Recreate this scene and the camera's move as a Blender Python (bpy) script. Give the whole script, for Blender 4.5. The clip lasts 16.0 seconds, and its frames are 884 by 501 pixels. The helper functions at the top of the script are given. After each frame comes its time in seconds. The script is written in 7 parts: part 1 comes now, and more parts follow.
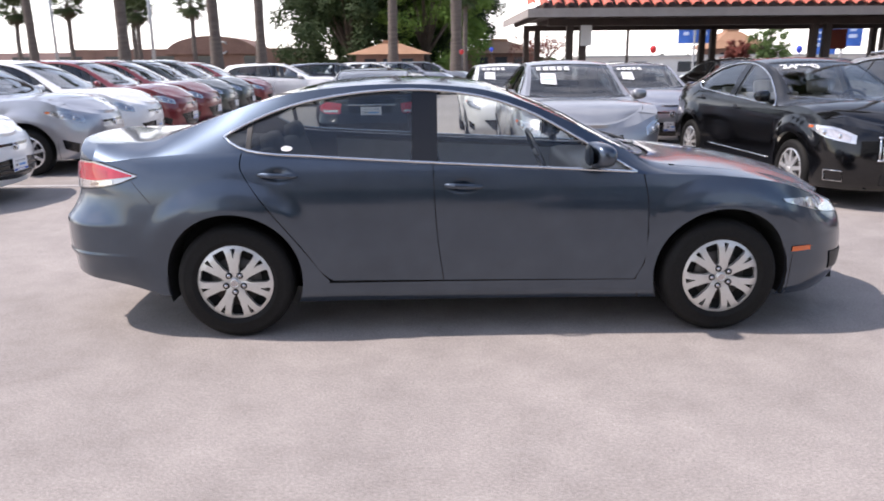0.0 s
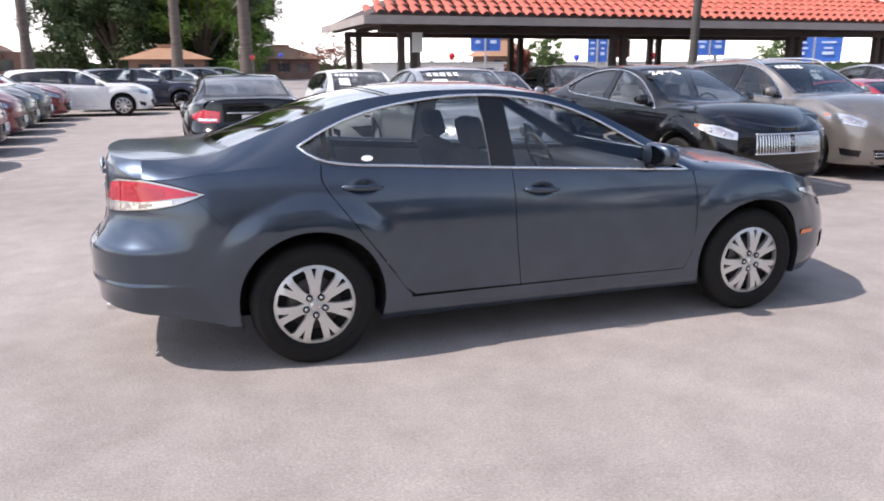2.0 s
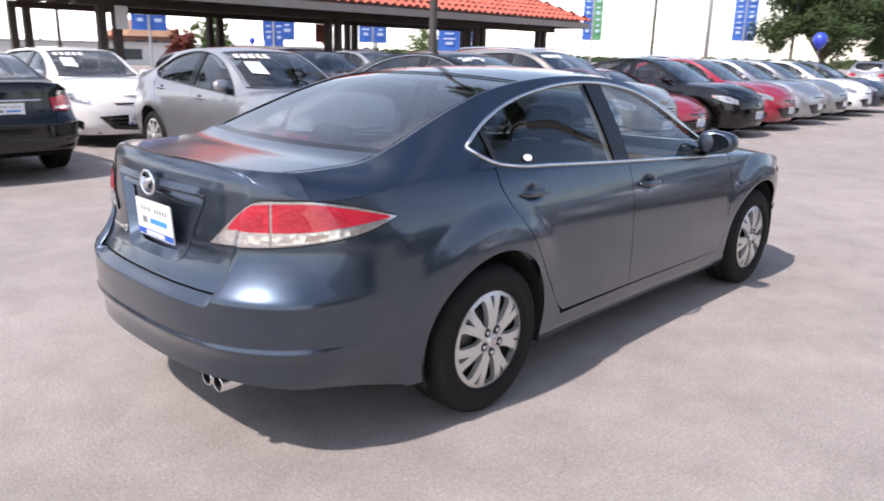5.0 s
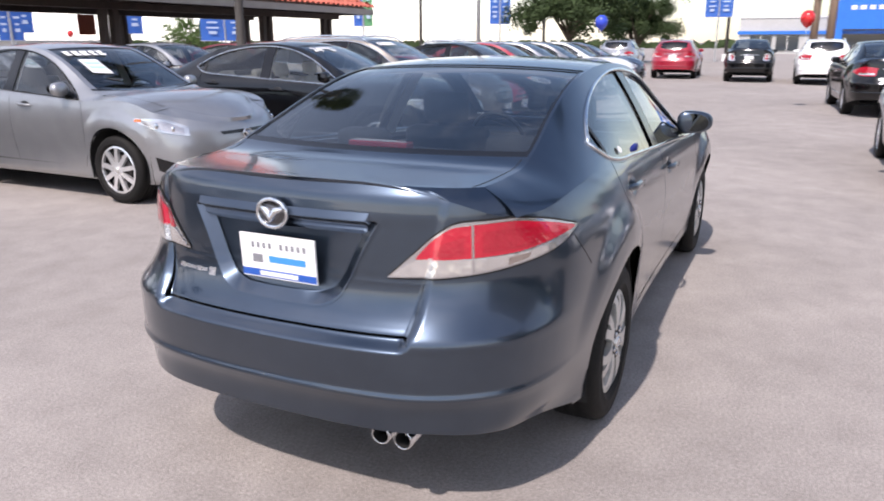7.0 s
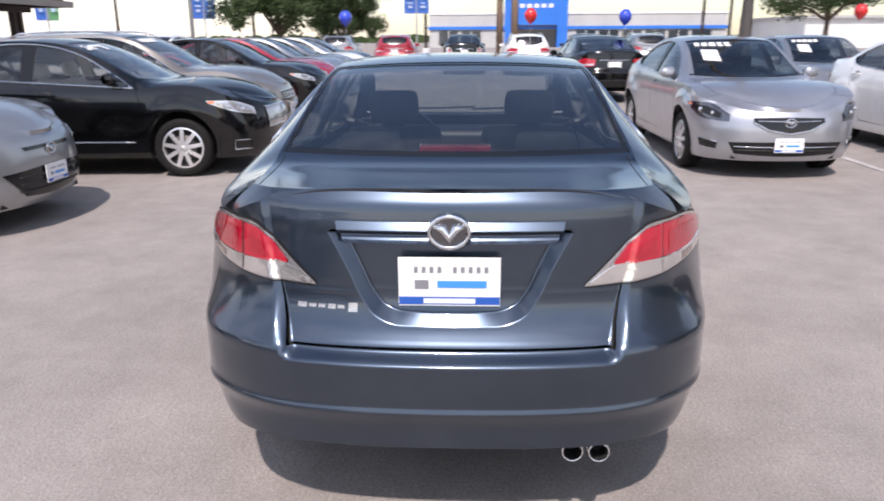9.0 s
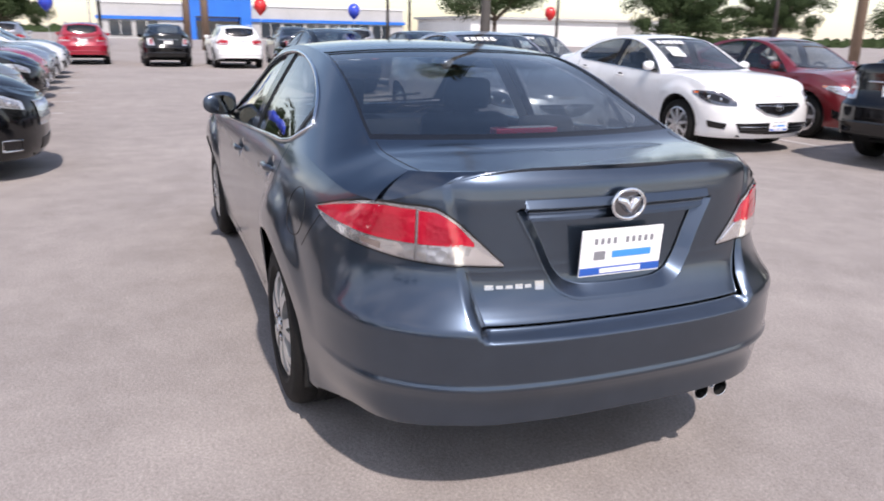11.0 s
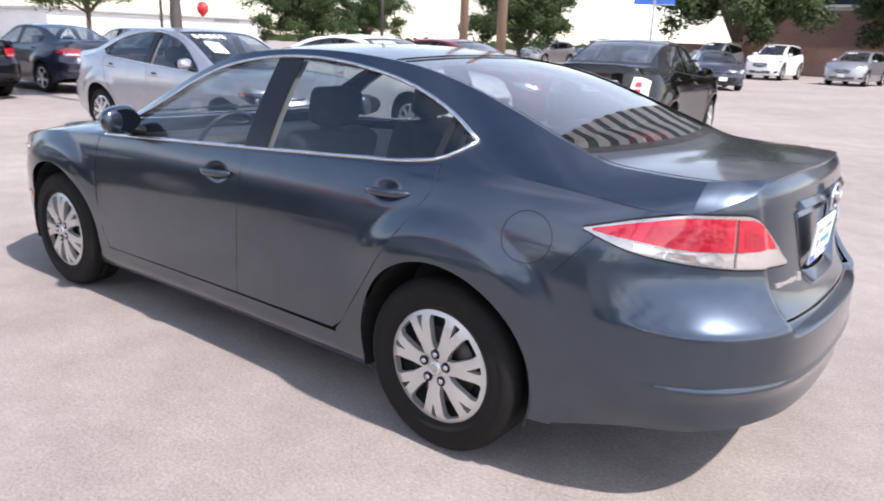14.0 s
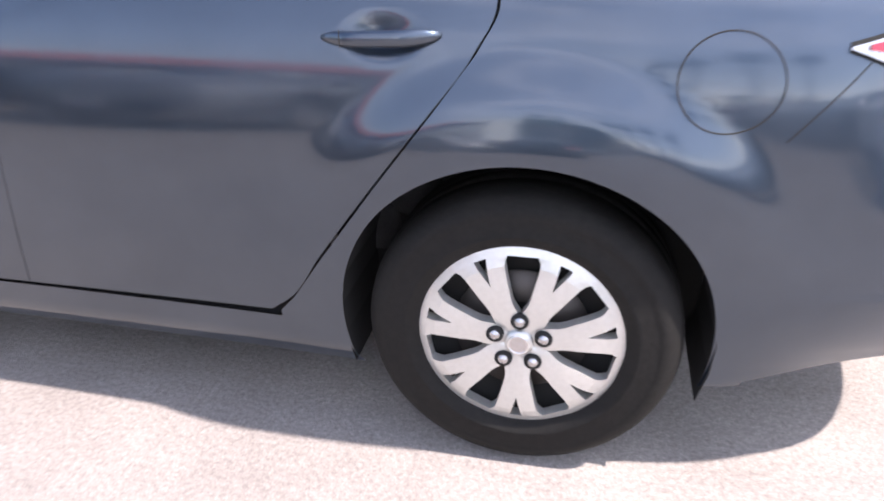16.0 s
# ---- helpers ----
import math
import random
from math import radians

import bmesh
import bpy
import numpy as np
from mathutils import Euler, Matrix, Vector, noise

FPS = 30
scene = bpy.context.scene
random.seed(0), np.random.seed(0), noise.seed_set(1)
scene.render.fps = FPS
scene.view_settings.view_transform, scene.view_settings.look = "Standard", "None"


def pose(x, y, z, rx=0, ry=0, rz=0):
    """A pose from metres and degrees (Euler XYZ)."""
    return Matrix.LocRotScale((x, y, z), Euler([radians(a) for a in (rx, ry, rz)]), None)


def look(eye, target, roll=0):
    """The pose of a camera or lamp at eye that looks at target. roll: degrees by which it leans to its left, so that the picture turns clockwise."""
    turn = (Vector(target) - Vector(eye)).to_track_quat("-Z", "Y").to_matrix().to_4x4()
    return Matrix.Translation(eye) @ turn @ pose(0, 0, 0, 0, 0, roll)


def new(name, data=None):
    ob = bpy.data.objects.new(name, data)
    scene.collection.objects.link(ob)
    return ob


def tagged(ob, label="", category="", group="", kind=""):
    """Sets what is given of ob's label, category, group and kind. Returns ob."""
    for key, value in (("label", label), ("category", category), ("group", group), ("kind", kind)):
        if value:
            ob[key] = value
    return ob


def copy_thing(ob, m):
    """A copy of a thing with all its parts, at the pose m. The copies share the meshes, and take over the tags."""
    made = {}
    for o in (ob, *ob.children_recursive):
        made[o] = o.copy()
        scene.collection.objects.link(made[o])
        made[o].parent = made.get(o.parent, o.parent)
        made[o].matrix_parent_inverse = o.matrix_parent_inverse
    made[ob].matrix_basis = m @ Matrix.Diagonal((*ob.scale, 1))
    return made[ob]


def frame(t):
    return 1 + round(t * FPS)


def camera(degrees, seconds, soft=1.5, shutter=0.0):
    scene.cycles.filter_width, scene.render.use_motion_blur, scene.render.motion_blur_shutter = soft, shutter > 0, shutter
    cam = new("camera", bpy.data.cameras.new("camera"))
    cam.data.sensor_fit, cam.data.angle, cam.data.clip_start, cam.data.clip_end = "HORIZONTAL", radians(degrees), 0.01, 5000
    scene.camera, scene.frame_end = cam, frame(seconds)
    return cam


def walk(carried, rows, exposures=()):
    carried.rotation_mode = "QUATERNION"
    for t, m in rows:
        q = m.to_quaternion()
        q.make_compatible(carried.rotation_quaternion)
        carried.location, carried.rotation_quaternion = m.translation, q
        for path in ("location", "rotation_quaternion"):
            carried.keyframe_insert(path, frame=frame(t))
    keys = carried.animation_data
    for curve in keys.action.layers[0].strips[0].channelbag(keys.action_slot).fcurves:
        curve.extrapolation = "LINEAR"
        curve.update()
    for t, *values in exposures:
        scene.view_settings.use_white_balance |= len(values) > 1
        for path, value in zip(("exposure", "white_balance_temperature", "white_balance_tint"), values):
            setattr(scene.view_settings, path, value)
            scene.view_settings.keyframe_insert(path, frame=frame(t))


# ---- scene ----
cam = camera(62.2, 16.0, soft=1.8, shutter=0.5)
PATH = [
    (0, (-0.268, -4.901, 1.558), (-0.24, -2.967, 1.052), -0.5),
    (0.5, (-0.697, -4.907, 1.549), (-0.519, -2.976, 1.06), -0.2),
    (1, (-1.108, -4.843, 1.548), (-0.767, -2.933, 1.064), -0.2),
    (1.5, (-1.509, -4.71, 1.555), (-1.028, -2.831, 1.069), -0.2),
    (2, (-1.909, -4.574, 1.561), (-1.3, -2.734, 1.067), -0.2),
    (2.5, (-2.246, -4.377, 1.551), (-1.496, -2.594, 1.039), 0.0),
    (3, (-2.578, -4.113, 1.552), (-1.691, -2.396, 1.036), 0.5),
    (3.5, (-2.896, -3.798, 1.548), (-1.876, -2.157, 1.03), 1.2),
    (4, (-3.17, -3.437, 1.529), (-2.019, -1.892, 0.994), 1.7),
    (4.2, (-3.268, -3.301, 1.53), (-2.071, -1.793, 0.987), 1.8),
    (6.3, (-4.108, -1.919, 1.501), (-2.459, -0.909, 0.991), -0.5),
    (6.5, (-4.134, -1.797, 1.514), (-2.464, -0.832, 0.985), -0.6),
    (7, (-4.238, -1.449, 1.526), (-2.5, -0.625, 0.978), -0.1),
    (7.5, (-4.358, -1.113, 1.529), (-2.563, -0.432, 0.97), -0.2),
    (8, (-4.409, -0.771, 1.525), (-2.559, -0.266, 0.956), -0.5),
    (8.5, (-4.411, -0.423, 1.539), (-2.516, -0.129, 0.971), -0.5),
    (9, (-4.419, -0.066, 1.537), (-2.501, 0.017, 0.975), -0.3),
    (9.5, (-4.388, 0.268, 1.522), (-2.474, 0.147, 0.955), 0.2),
    (10, (-4.332, 0.619, 1.512), (-2.442, 0.297, 0.944), 0.8),
    (10.2, (-4.329, 0.765, 1.509), (-2.453, 0.369, 0.939), 0.7),
    (12.3, (-3.798, 2.143, 1.476), (-2.265, 0.979, 0.932), 2.2),
    (12.5, (-3.714, 2.253, 1.481), (-2.215, 1.043, 0.941), 2.1),
    (13, (-3.495, 2.51, 1.489), (-2.093, 1.184, 0.965), 2.5),
    (13.5, (-3.221, 2.741, 1.489), (-1.933, 1.305, 0.961), 2.3),
    (14, (-2.876, 2.833, 1.476), (-1.712, 1.303, 0.926), 2.2),
    (14.5, (-2.503, 2.82, 1.429), (-1.469, 1.212, 0.843), 2.5),
    (15, (-2.134, 2.72, 1.373), (-1.287, 1.056, 0.657), -0.5),
    (15.5, (-1.805, 2.454, 1.269), (-1.186, 0.725, 0.475), -1.8),
    (16, (-1.503, 2.153, 1.214), (-1.127, 0.426, 0.279), -0.6),
]
walk(cam, [(t, look(eye, target, roll)) for t, eye, target, roll in PATH],
 exposures=[(0, 0.32, 6800, 18), (4.0, 0.34, 6800, 18), (7.0, 0.20, 6800, 18), (9.0, 0.05, 6800, 18), (10.0, 0.08, 6800, 18), (13.0, 0.32, 6800, 18), (14.0, 0.58, 6800, 18), (15.0, 0.88, 6800, 18), (16.0, 1.28, 6850, 19)])

# ---- place ----
# ---------------------------------------------------------------- light
SUN_AZ, SUN_EL = radians(177), radians(54)   # where the sun stands, counted from +x towards +y
world = bpy.data.worlds.new("sky")
scene.world = world
world.use_nodes = True
wn, wl = world.node_tree.nodes, world.node_tree.links
sky = wn.new("ShaderNodeTexSky")
sky.sky_type = "NISHITA"
sky.sun_disc = False
sky.sun_elevation = SUN_EL
sky.sun_rotation = radians(90) - SUN_AZ
sky.air_density, sky.dust_density, sky.ozone_density = 1.15, 0.5, 2.2
wn["Background"].inputs["Strength"].default_value = 0.15
# thin bright cloud over the blue, in soft drifting sheets
tcw = wn.new("ShaderNodeTexCoord")
mapw = wn.new("ShaderNodeMapping")
mapw.inputs["Scale"].default_value = (1.0, 1.0, 2.6)
cloud = wn.new("ShaderNodeTexNoise")
cloud.inputs["Scale"].default_value = 2.2
cloud.inputs["Detail"].default_value = 6
cloud.inputs["Roughness"].default_value = 0.55
ramp = wn.new("ShaderNodeValToRGB")
ramp.color_ramp.elements[0].position, ramp.color_ramp.elements[1].position = 0.46, 0.74
mixw = wn.new("ShaderNodeMixRGB")
mixw.inputs[2].default_value = (20.0, 20.3, 21.0, 1)
wl.new(tcw.outputs["Generated"], mapw.inputs[0])
wl.new(mapw.outputs[0], cloud.inputs["Vector"])
wl.new(cloud.outputs["Fac"], ramp.inputs[0])
# the cloud is unbroken low down and thins out overhead
sepw = wn.new("ShaderNodeSeparateXYZ")
wl.new(tcw.outputs["Generated"], sepw.inputs[0])
thin = wn.new("ShaderNodeMapRange")
thin.inputs["From Min"].default_value, thin.inputs["From Max"].default_value = 0.12, 0.50
thin.inputs["To Min"].default_value, thin.inputs["To Max"].default_value = 0.22, 0.32
wl.new(sepw.outputs["Z"], thin.inputs["Value"])
lift = wn.new("ShaderNodeMapRange")
lift.inputs["From Min"].default_value, lift.inputs["From Max"].default_value = 0.04, 0.20
lift.inputs["To Min"].default_value, lift.inputs["To Max"].default_value = 0.03, 0.0
wl.new(sepw.outputs["Z"], lift.inputs["Value"])
plus = wn.new("ShaderNodeMath")
plus.operation = "MULTIPLY_ADD"
plus.use_clamp = True
wl.new(ramp.outputs[0], plus.inputs[0])
# it lies to the north-west, towards the sun, and the south-east is clear
side = wn.new("ShaderNodeMath")
side.operation = "SUBTRACT"
wl.new(sepw.outputs["Y"], side.inputs[0])
wl.new(sepw.outputs["X"], side.inputs[1])
clear = wn.new("ShaderNodeMapRange")
clear.inputs["From Min"].default_value, clear.inputs["From Max"].default_value = -0.9, 0.4
clear.inputs["To Min"].default_value, clear.inputs["To Max"].default_value = 0.15, 1.0
wl.new(side.outputs[0], clear.inputs["Value"])
sheets = wn.new("ShaderNodeMath")
sheets.operation = "MULTIPLY"
wl.new(thin.outputs[0], sheets.inputs[0])
wl.new(clear.outputs[0], sheets.inputs[1])
wl.new(sheets.outputs[0], plus.inputs[1])
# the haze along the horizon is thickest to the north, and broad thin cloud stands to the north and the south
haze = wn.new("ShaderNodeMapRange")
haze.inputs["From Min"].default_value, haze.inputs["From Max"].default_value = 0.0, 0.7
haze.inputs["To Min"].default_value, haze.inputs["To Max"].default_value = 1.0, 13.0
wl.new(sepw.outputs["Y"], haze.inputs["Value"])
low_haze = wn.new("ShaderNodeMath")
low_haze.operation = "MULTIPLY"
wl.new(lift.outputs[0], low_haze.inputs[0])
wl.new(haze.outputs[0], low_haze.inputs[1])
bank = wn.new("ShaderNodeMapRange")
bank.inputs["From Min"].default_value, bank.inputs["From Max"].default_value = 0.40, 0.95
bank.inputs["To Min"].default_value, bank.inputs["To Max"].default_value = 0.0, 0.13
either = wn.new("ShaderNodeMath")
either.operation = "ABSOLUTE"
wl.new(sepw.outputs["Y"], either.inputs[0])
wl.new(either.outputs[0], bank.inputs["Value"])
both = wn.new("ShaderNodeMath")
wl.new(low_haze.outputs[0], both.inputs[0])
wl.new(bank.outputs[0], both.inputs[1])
# a bright veil round the sun
veil = wn.new("ShaderNodeMapRange")
veil.inputs["From Min"].default_value, veil.inputs["From Max"].default_value = -0.2, -0.8
veil.inputs["To Min"].default_value, veil.inputs["To Max"].default_value = 0.0, 0.09
wl.new(sepw.outputs["X"], veil.inputs["Value"])
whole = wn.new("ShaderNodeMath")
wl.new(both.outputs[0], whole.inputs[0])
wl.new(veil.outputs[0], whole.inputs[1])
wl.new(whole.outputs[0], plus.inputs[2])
wl.new(plus.outputs[0], mixw.inputs[0])
wl.new(sky.outputs[0], mixw.inputs[1])
wl.new(mixw.outputs[0], wn["Background"].inputs["Color"])
sun_data = bpy.data.lights.new("sun", "SUN")
sun_data.energy, sun_data.angle, sun_data.color = 4.4, radians(1.2), (1.0, 0.96, 0.92)
sun = new("sun", sun_data)
SUN_DIR = Vector((math.cos(SUN_AZ) * math.cos(SUN_EL), math.sin(SUN_AZ) * math.cos(SUN_EL), math.sin(SUN_EL)))
sun.matrix_world = look(SUN_DIR * 60, (0, 0, 0))


# ---------------------------------------------------------------- materials
def material(name, color, rough=0.5, metal=0.0, coat=0.0, spec=0.5):
    m = bpy.data.materials.new(name)
    m.use_nodes = True
    b = m.node_tree.nodes["Principled BSDF"]
    b.inputs["Base Color"].default_value = (*color, 1)
    b.inputs["Roughness"].default_value = rough
    b.inputs["Metallic"].default_value = metal
    b.inputs["Coat Weight"].default_value = coat
    b.inputs["Coat Roughness"].default_value = 0.03
    b.inputs["Coat IOR"].default_value = 1.6
    b.inputs["Specular IOR Level"].default_value = spec
    return m


def vary(m, low, high, scale=6.0, detail=6.0, bump=0.0, fine=0.0, rough=None, stretch=(1, 1, 1), spread=(0.3, 0.7)):
    """Two scales of uneven colour over a material, with a fine relief."""
    n, l = m.node_tree.nodes, m.node_tree.links
    b = n["Principled BSDF"]
    tc, mp = n.new("ShaderNodeTexCoord"), n.new("ShaderNodeMapping")
    mp.inputs["Scale"].default_value = stretch
    l.new(tc.outputs["Object"], mp.inputs[0])
    a = n.new("ShaderNodeTexNoise")
    a.inputs["Scale"].default_value, a.inputs["Detail"].default_value = scale, detail
    f = n.new("ShaderNodeTexNoise")
    f.inputs["Scale"].default_value, f.inputs["Detail"].default_value = fine or scale * 12, 3
    for t in (a, f):
        l.new(mp.outputs[0], t.inputs["Vector"])
    mid = n.new("ShaderNodeMixRGB")
    mid.inputs[0].default_value = 0.45
    l.new(a.outputs["Fac"], mid.inputs[1])
    l.new(f.outputs["Fac"], mid.inputs[2])
    r = n.new("ShaderNodeValToRGB")
    r.color_ramp.elements[0].position, r.color_ramp.elements[1].position = spread
    r.color_ramp.elements[0].color, r.color_ramp.elements[1].color = (*low, 1), (*high, 1)
    l.new(mid.outputs[0], r.inputs[0])
    l.new(r.outputs[0], b.inputs["Base Color"])
    if bump:
        bp = n.new("ShaderNodeBump")
        bp.inputs["Strength"].default_value = bump
        bp.inputs["Distance"].default_value = 0.01
        l.new(f.outputs["Fac"], bp.inputs["Height"])
        l.new(bp.outputs[0], b.inputs["Normal"])
    if rough:
        rr = n.new("ShaderNodeMapRange")
        rr.inputs["To Min"].default_value, rr.inputs["To Max"].default_value = rough
        l.new(a.outputs["Fac"], rr.inputs["Value"])
        l.new(rr.outputs[0], b.inputs["Roughness"])
    return m


def paint(name, color, metal=0.55, rough=0.32, tip=None):
    """Car paint: coloured flake under a clear coat, with faint dust."""
    m = material(name, color, rough, metal, coat=1.0)
    n, l = m.node_tree.nodes, m.node_tree.links
    b = n["Principled BSDF"]
    tc = n.new("ShaderNodeTexCoord")
    d = n.new("ShaderNodeTexNoise")
    d.inputs["Scale"].default_value, d.inputs["Detail"].default_value = 5.0, 8.0
    l.new(tc.outputs["Object"], d.inputs["Vector"])
    r = n.new("ShaderNodeValToRGB")
    r.color_ramp.elements[0].position, r.color_ramp.elements[1].position = 0.35, 0.8
    k = tip or tuple(min(1, c * 1.12 + 0.006) for c in color)
    r.color_ramp.elements[0].color, r.color_ramp.elements[1].color = (*color, 1), (*k, 1)
    l.new(d.outputs["Fac"], r.inputs[0])
    l.new(r.outputs[0], b.inputs["Base Color"])
    rr = n.new("ShaderNodeMapRange")
    rr.inputs["To Min"].default_value, rr.inputs["To Max"].default_value = 0.05, 0.15
    l.new(d.outputs["Fac"], rr.inputs["Value"])
    l.new(rr.outputs[0], b.inputs["Coat Roughness"])
    return m


def glass(name, tint, gloss=1.0, rough=0.0, base=0.075):
    """A thin tinted pane: it lets light through and mirrors more at a glance."""
    m = bpy.data.materials.new(name)
    m.use_nodes = True
    n, l = m.node_tree.nodes, m.node_tree.links
    n.remove(n["Principled BSDF"])
    t, g, f, mx = n.new("ShaderNodeBsdfTransparent"), n.new("ShaderNodeBsdfGlossy"), n.new("ShaderNodeLayerWeight"), n.new("ShaderNodeMixShader")
    p, a = n.new("ShaderNodeMath"), n.new("ShaderNodeMath")
    p.operation, a.operation = "POWER", "MULTIPLY_ADD"
    p.inputs[1].default_value, a.inputs[1].default_value, a.inputs[2].default_value = 4.0, 0.995 - base, base
    t.inputs["Color"].default_value = (*tint, 1)
    g.inputs["Roughness"].default_value = rough
    g.inputs["Color"].default_value = (gloss, gloss, gloss, 1)
    f.inputs["Blend"].default_value = 0.5
    l.new(f.outputs["Facing"], p.inputs[0])
    l.new(p.outputs[0], a.inputs[0])
    l.new(a.outputs[0], mx.inputs[0])
    l.new(t.outputs[0], mx.inputs[1])
    l.new(g.outputs[0], mx.inputs[2])
    l.new(mx.outputs[0], n["Material Output"].inputs["Surface"])
    return m


M_BLUE = paint("slate_blue_paint", (0.046, 0.066, 0.096), metal=0.97, rough=0.33)
M_SILVER = paint("silver_paint", (0.40, 0.41, 0.44), metal=0.75, rough=0.34)
M_GREY = paint("grey_paint", (0.33, 0.335, 0.345), metal=0.7, rough=0.34)
M_BLACK = paint("black_paint", (0.002, 0.002, 0.0025), metal=0.0, rough=0.3, tip=(0.004, 0.004, 0.0045))
M_BLACK.node_tree.nodes["Principled BSDF"].inputs["Specular IOR Level"].default_value = 0.0
M_WHITE = paint("white_paint", (0.80, 0.80, 0.79), metal=0.0, rough=0.35)
M_RED = paint("red_paint", (0.17, 0.006, 0.011), metal=0.3, rough=0.33)
M_BRIGHTRED = paint("bright_red_paint", (0.31, 0.006, 0.024), metal=0.1, rough=0.33)
M_MAROON = paint("maroon_paint", (0.16, 0.010, 0.014), metal=0.35, rough=0.33)
M_TAN = paint("bronze_paint", (0.26, 0.235, 0.21), metal=0.65, rough=0.34)
M_DARK = paint("dark_green_paint", (0.030, 0.040, 0.036), metal=0.4, rough=0.33)
M_NAVY = paint("navy_paint", (0.016, 0.020, 0.040), metal=0.4, rough=0.3)
M_TRIM = material("black_trim", (0.012, 0.012, 0.013), 0.45)
M_GLOSSTRIM = material("gloss_black_trim", (0.008, 0.008, 0.009), 0.12)
M_UNDER = material("underbody_black", (0.010, 0.010, 0.010), 0.85)
M_CHROME = material("chrome", (0.78, 0.79, 0.80), 0.09, 1.0)
M_TYRE = vary(material("tyre_rubber", (0.012, 0.012, 0.012), 0.75), (0.003, 0.003, 0.003), (0.012, 0.011, 0.010), 7, 6, 0.15, 60, rough=(0.6, 0.9))
M_TYRE.node_tree.nodes["Principled BSDF"].inputs["Specular IOR Level"].default_value = 0.3
M_COVER = vary(material("silver_wheel_paint", (0.5, 0.5, 0.5), 0.34, 0.65), (0.60, 0.595, 0.57), (0.70, 0.695, 0.67), 8, 6, rough=(0.28, 0.42))
M_RIM = vary(material("bright_alloy", (0.8, 0.8, 0.8), 0.22, 0.7), (0.74, 0.74, 0.75), (0.86, 0.86, 0.86), 8, 6, rough=(0.18, 0.32))
M_DISC = material("brake_iron", (0.10, 0.09, 0.085), 0.5, 0.8)
M_GLASS = glass("window_glass", (0.86, 0.89, 0.88))
# parked cars' windscreens: a darker tint than the sedan's own
M_SCREEN = glass("dark_windscreen_glass", (0.46, 0.50, 0.51), rough=0.02)
M_TINT = glass("tinted_glass", (0.60, 0.64, 0.64))
M_REAR = glass("rear_window_glass", (0.50, 0.54, 0.55), base=0.13)
M_PRIVACY = glass("privacy_glass", (0.10, 0.11, 0.11))


def lens(name, color, rough, metal, scale):
    """Moulded plastic lens with a fine prism pattern inside."""
    m = material(name, color, rough, metal, coat=1.0)
    n, l = m.node_tree.nodes, m.node_tree.links
    tc, v = n.new("ShaderNodeTexCoord"), n.new("ShaderNodeTexVoronoi")
    v.inputs["Scale"].default_value = scale
    l.new(tc.outputs["Object"], v.inputs["Vector"])
    bp = n.new("ShaderNodeBump")
    bp.inputs["Strength"].default_value, bp.inputs["Distance"].default_value = 0.35, 0.004
    l.new(v.outputs["Distance"], bp.inputs["Height"])
    l.new(bp.outputs[0], n["Principled BSDF"].inputs["Normal"])
    r = n.new("ShaderNodeValToRGB")
    r.color_ramp.elements[0].color, r.color_ramp.elements[1].color = (*color, 1), (*(c * 0.82 for c in color), 1)
    w = n.new("ShaderNodeTexNoise")
    w.inputs["Scale"].default_value = 9
    l.new(tc.outputs["Object"], w.inputs["Vector"])
    r.color_ramp.elements[0].position, r.color_ramp.elements[1].position = 0.42, 0.68
    l.new(w.outputs["Fac"], r.inputs[0])
    l.new(r.outputs[0], n["Principled BSDF"].inputs["Base Color"])
    return m


M_LENS_RED = lens("red_lens", (0.54, 0.007, 0.030), 0.16, 0.25, 46)
M_LENS_DEEP = lens("deep_red_reflector", (0.44, 0.005, 0.024), 0.2, 0.2, 60)
M_LENS_CLEAR = lens("clear_lens", (0.80, 0.77, 0.75), 0.14, 0.85, 30)
M_LAMP_BROWN = lens("bulb_shadow", (0.36, 0.29, 0.26), 0.2, 0.6, 40)
M_BEZEL = material("lamp_bezel", (0.50, 0.48, 0.48), 0.2, 0.8, coat=1.0)
M_MIRROR = material("mirror_glass", (0.07, 0.075, 0.08), 0.03, 1.0)
M_DARKCHROME = material("dark_chrome", (0.20, 0.20, 0.21), 0.15, 1.0)
M_LAMP = lens("headlamp_lens", (0.66, 0.68, 0.70), 0.12, 0.7, 22)
M_AMBER = material("amber_lens", (0.75, 0.13, 0.012), 0.2, coat=1.0)
M_SEAT = vary(material("seat_cloth", (0.10, 0.10, 0.105), 0.9), (0.022, 0.022, 0.024), (0.055, 0.055, 0.058), 20, 4, 0.1)
M_LINER = vary(material("pale_headliner_cloth", (0.50, 0.48, 0.45), 0.95), (0.44, 0.42, 0.40), (0.54, 0.52, 0.49), 14, 4)
M_CARD = vary(material("grey_door_lining", (0.34, 0.33, 0.32), 0.8), (0.28, 0.275, 0.265), (0.38, 0.37, 0.36), 10, 4)
M_BEIGE = vary(material("beige_seat_leather", (0.42, 0.38, 0.32), 0.6), (0.34, 0.31, 0.26), (0.46, 0.42, 0.36), 12, 4)
M_PLATE = material("white_plate", (0.82, 0.82, 0.82), 0.4)
M_PLATE_BLUE = material("plate_blue", (0.02, 0.10, 0.42), 0.4)
M_PRINT_BLUE = material("bright_blue_print", (0.05, 0.28, 0.66), 0.4)
M_INK = material("grey_print", (0.22, 0.22, 0.24), 0.5)
M_STICKER = material("pale_blue_sticker_print", (0.42, 0.62, 0.66), 0.6)
M_PRICE = material("white_window_marker", (0.86, 0.86, 0.84), 0.7)


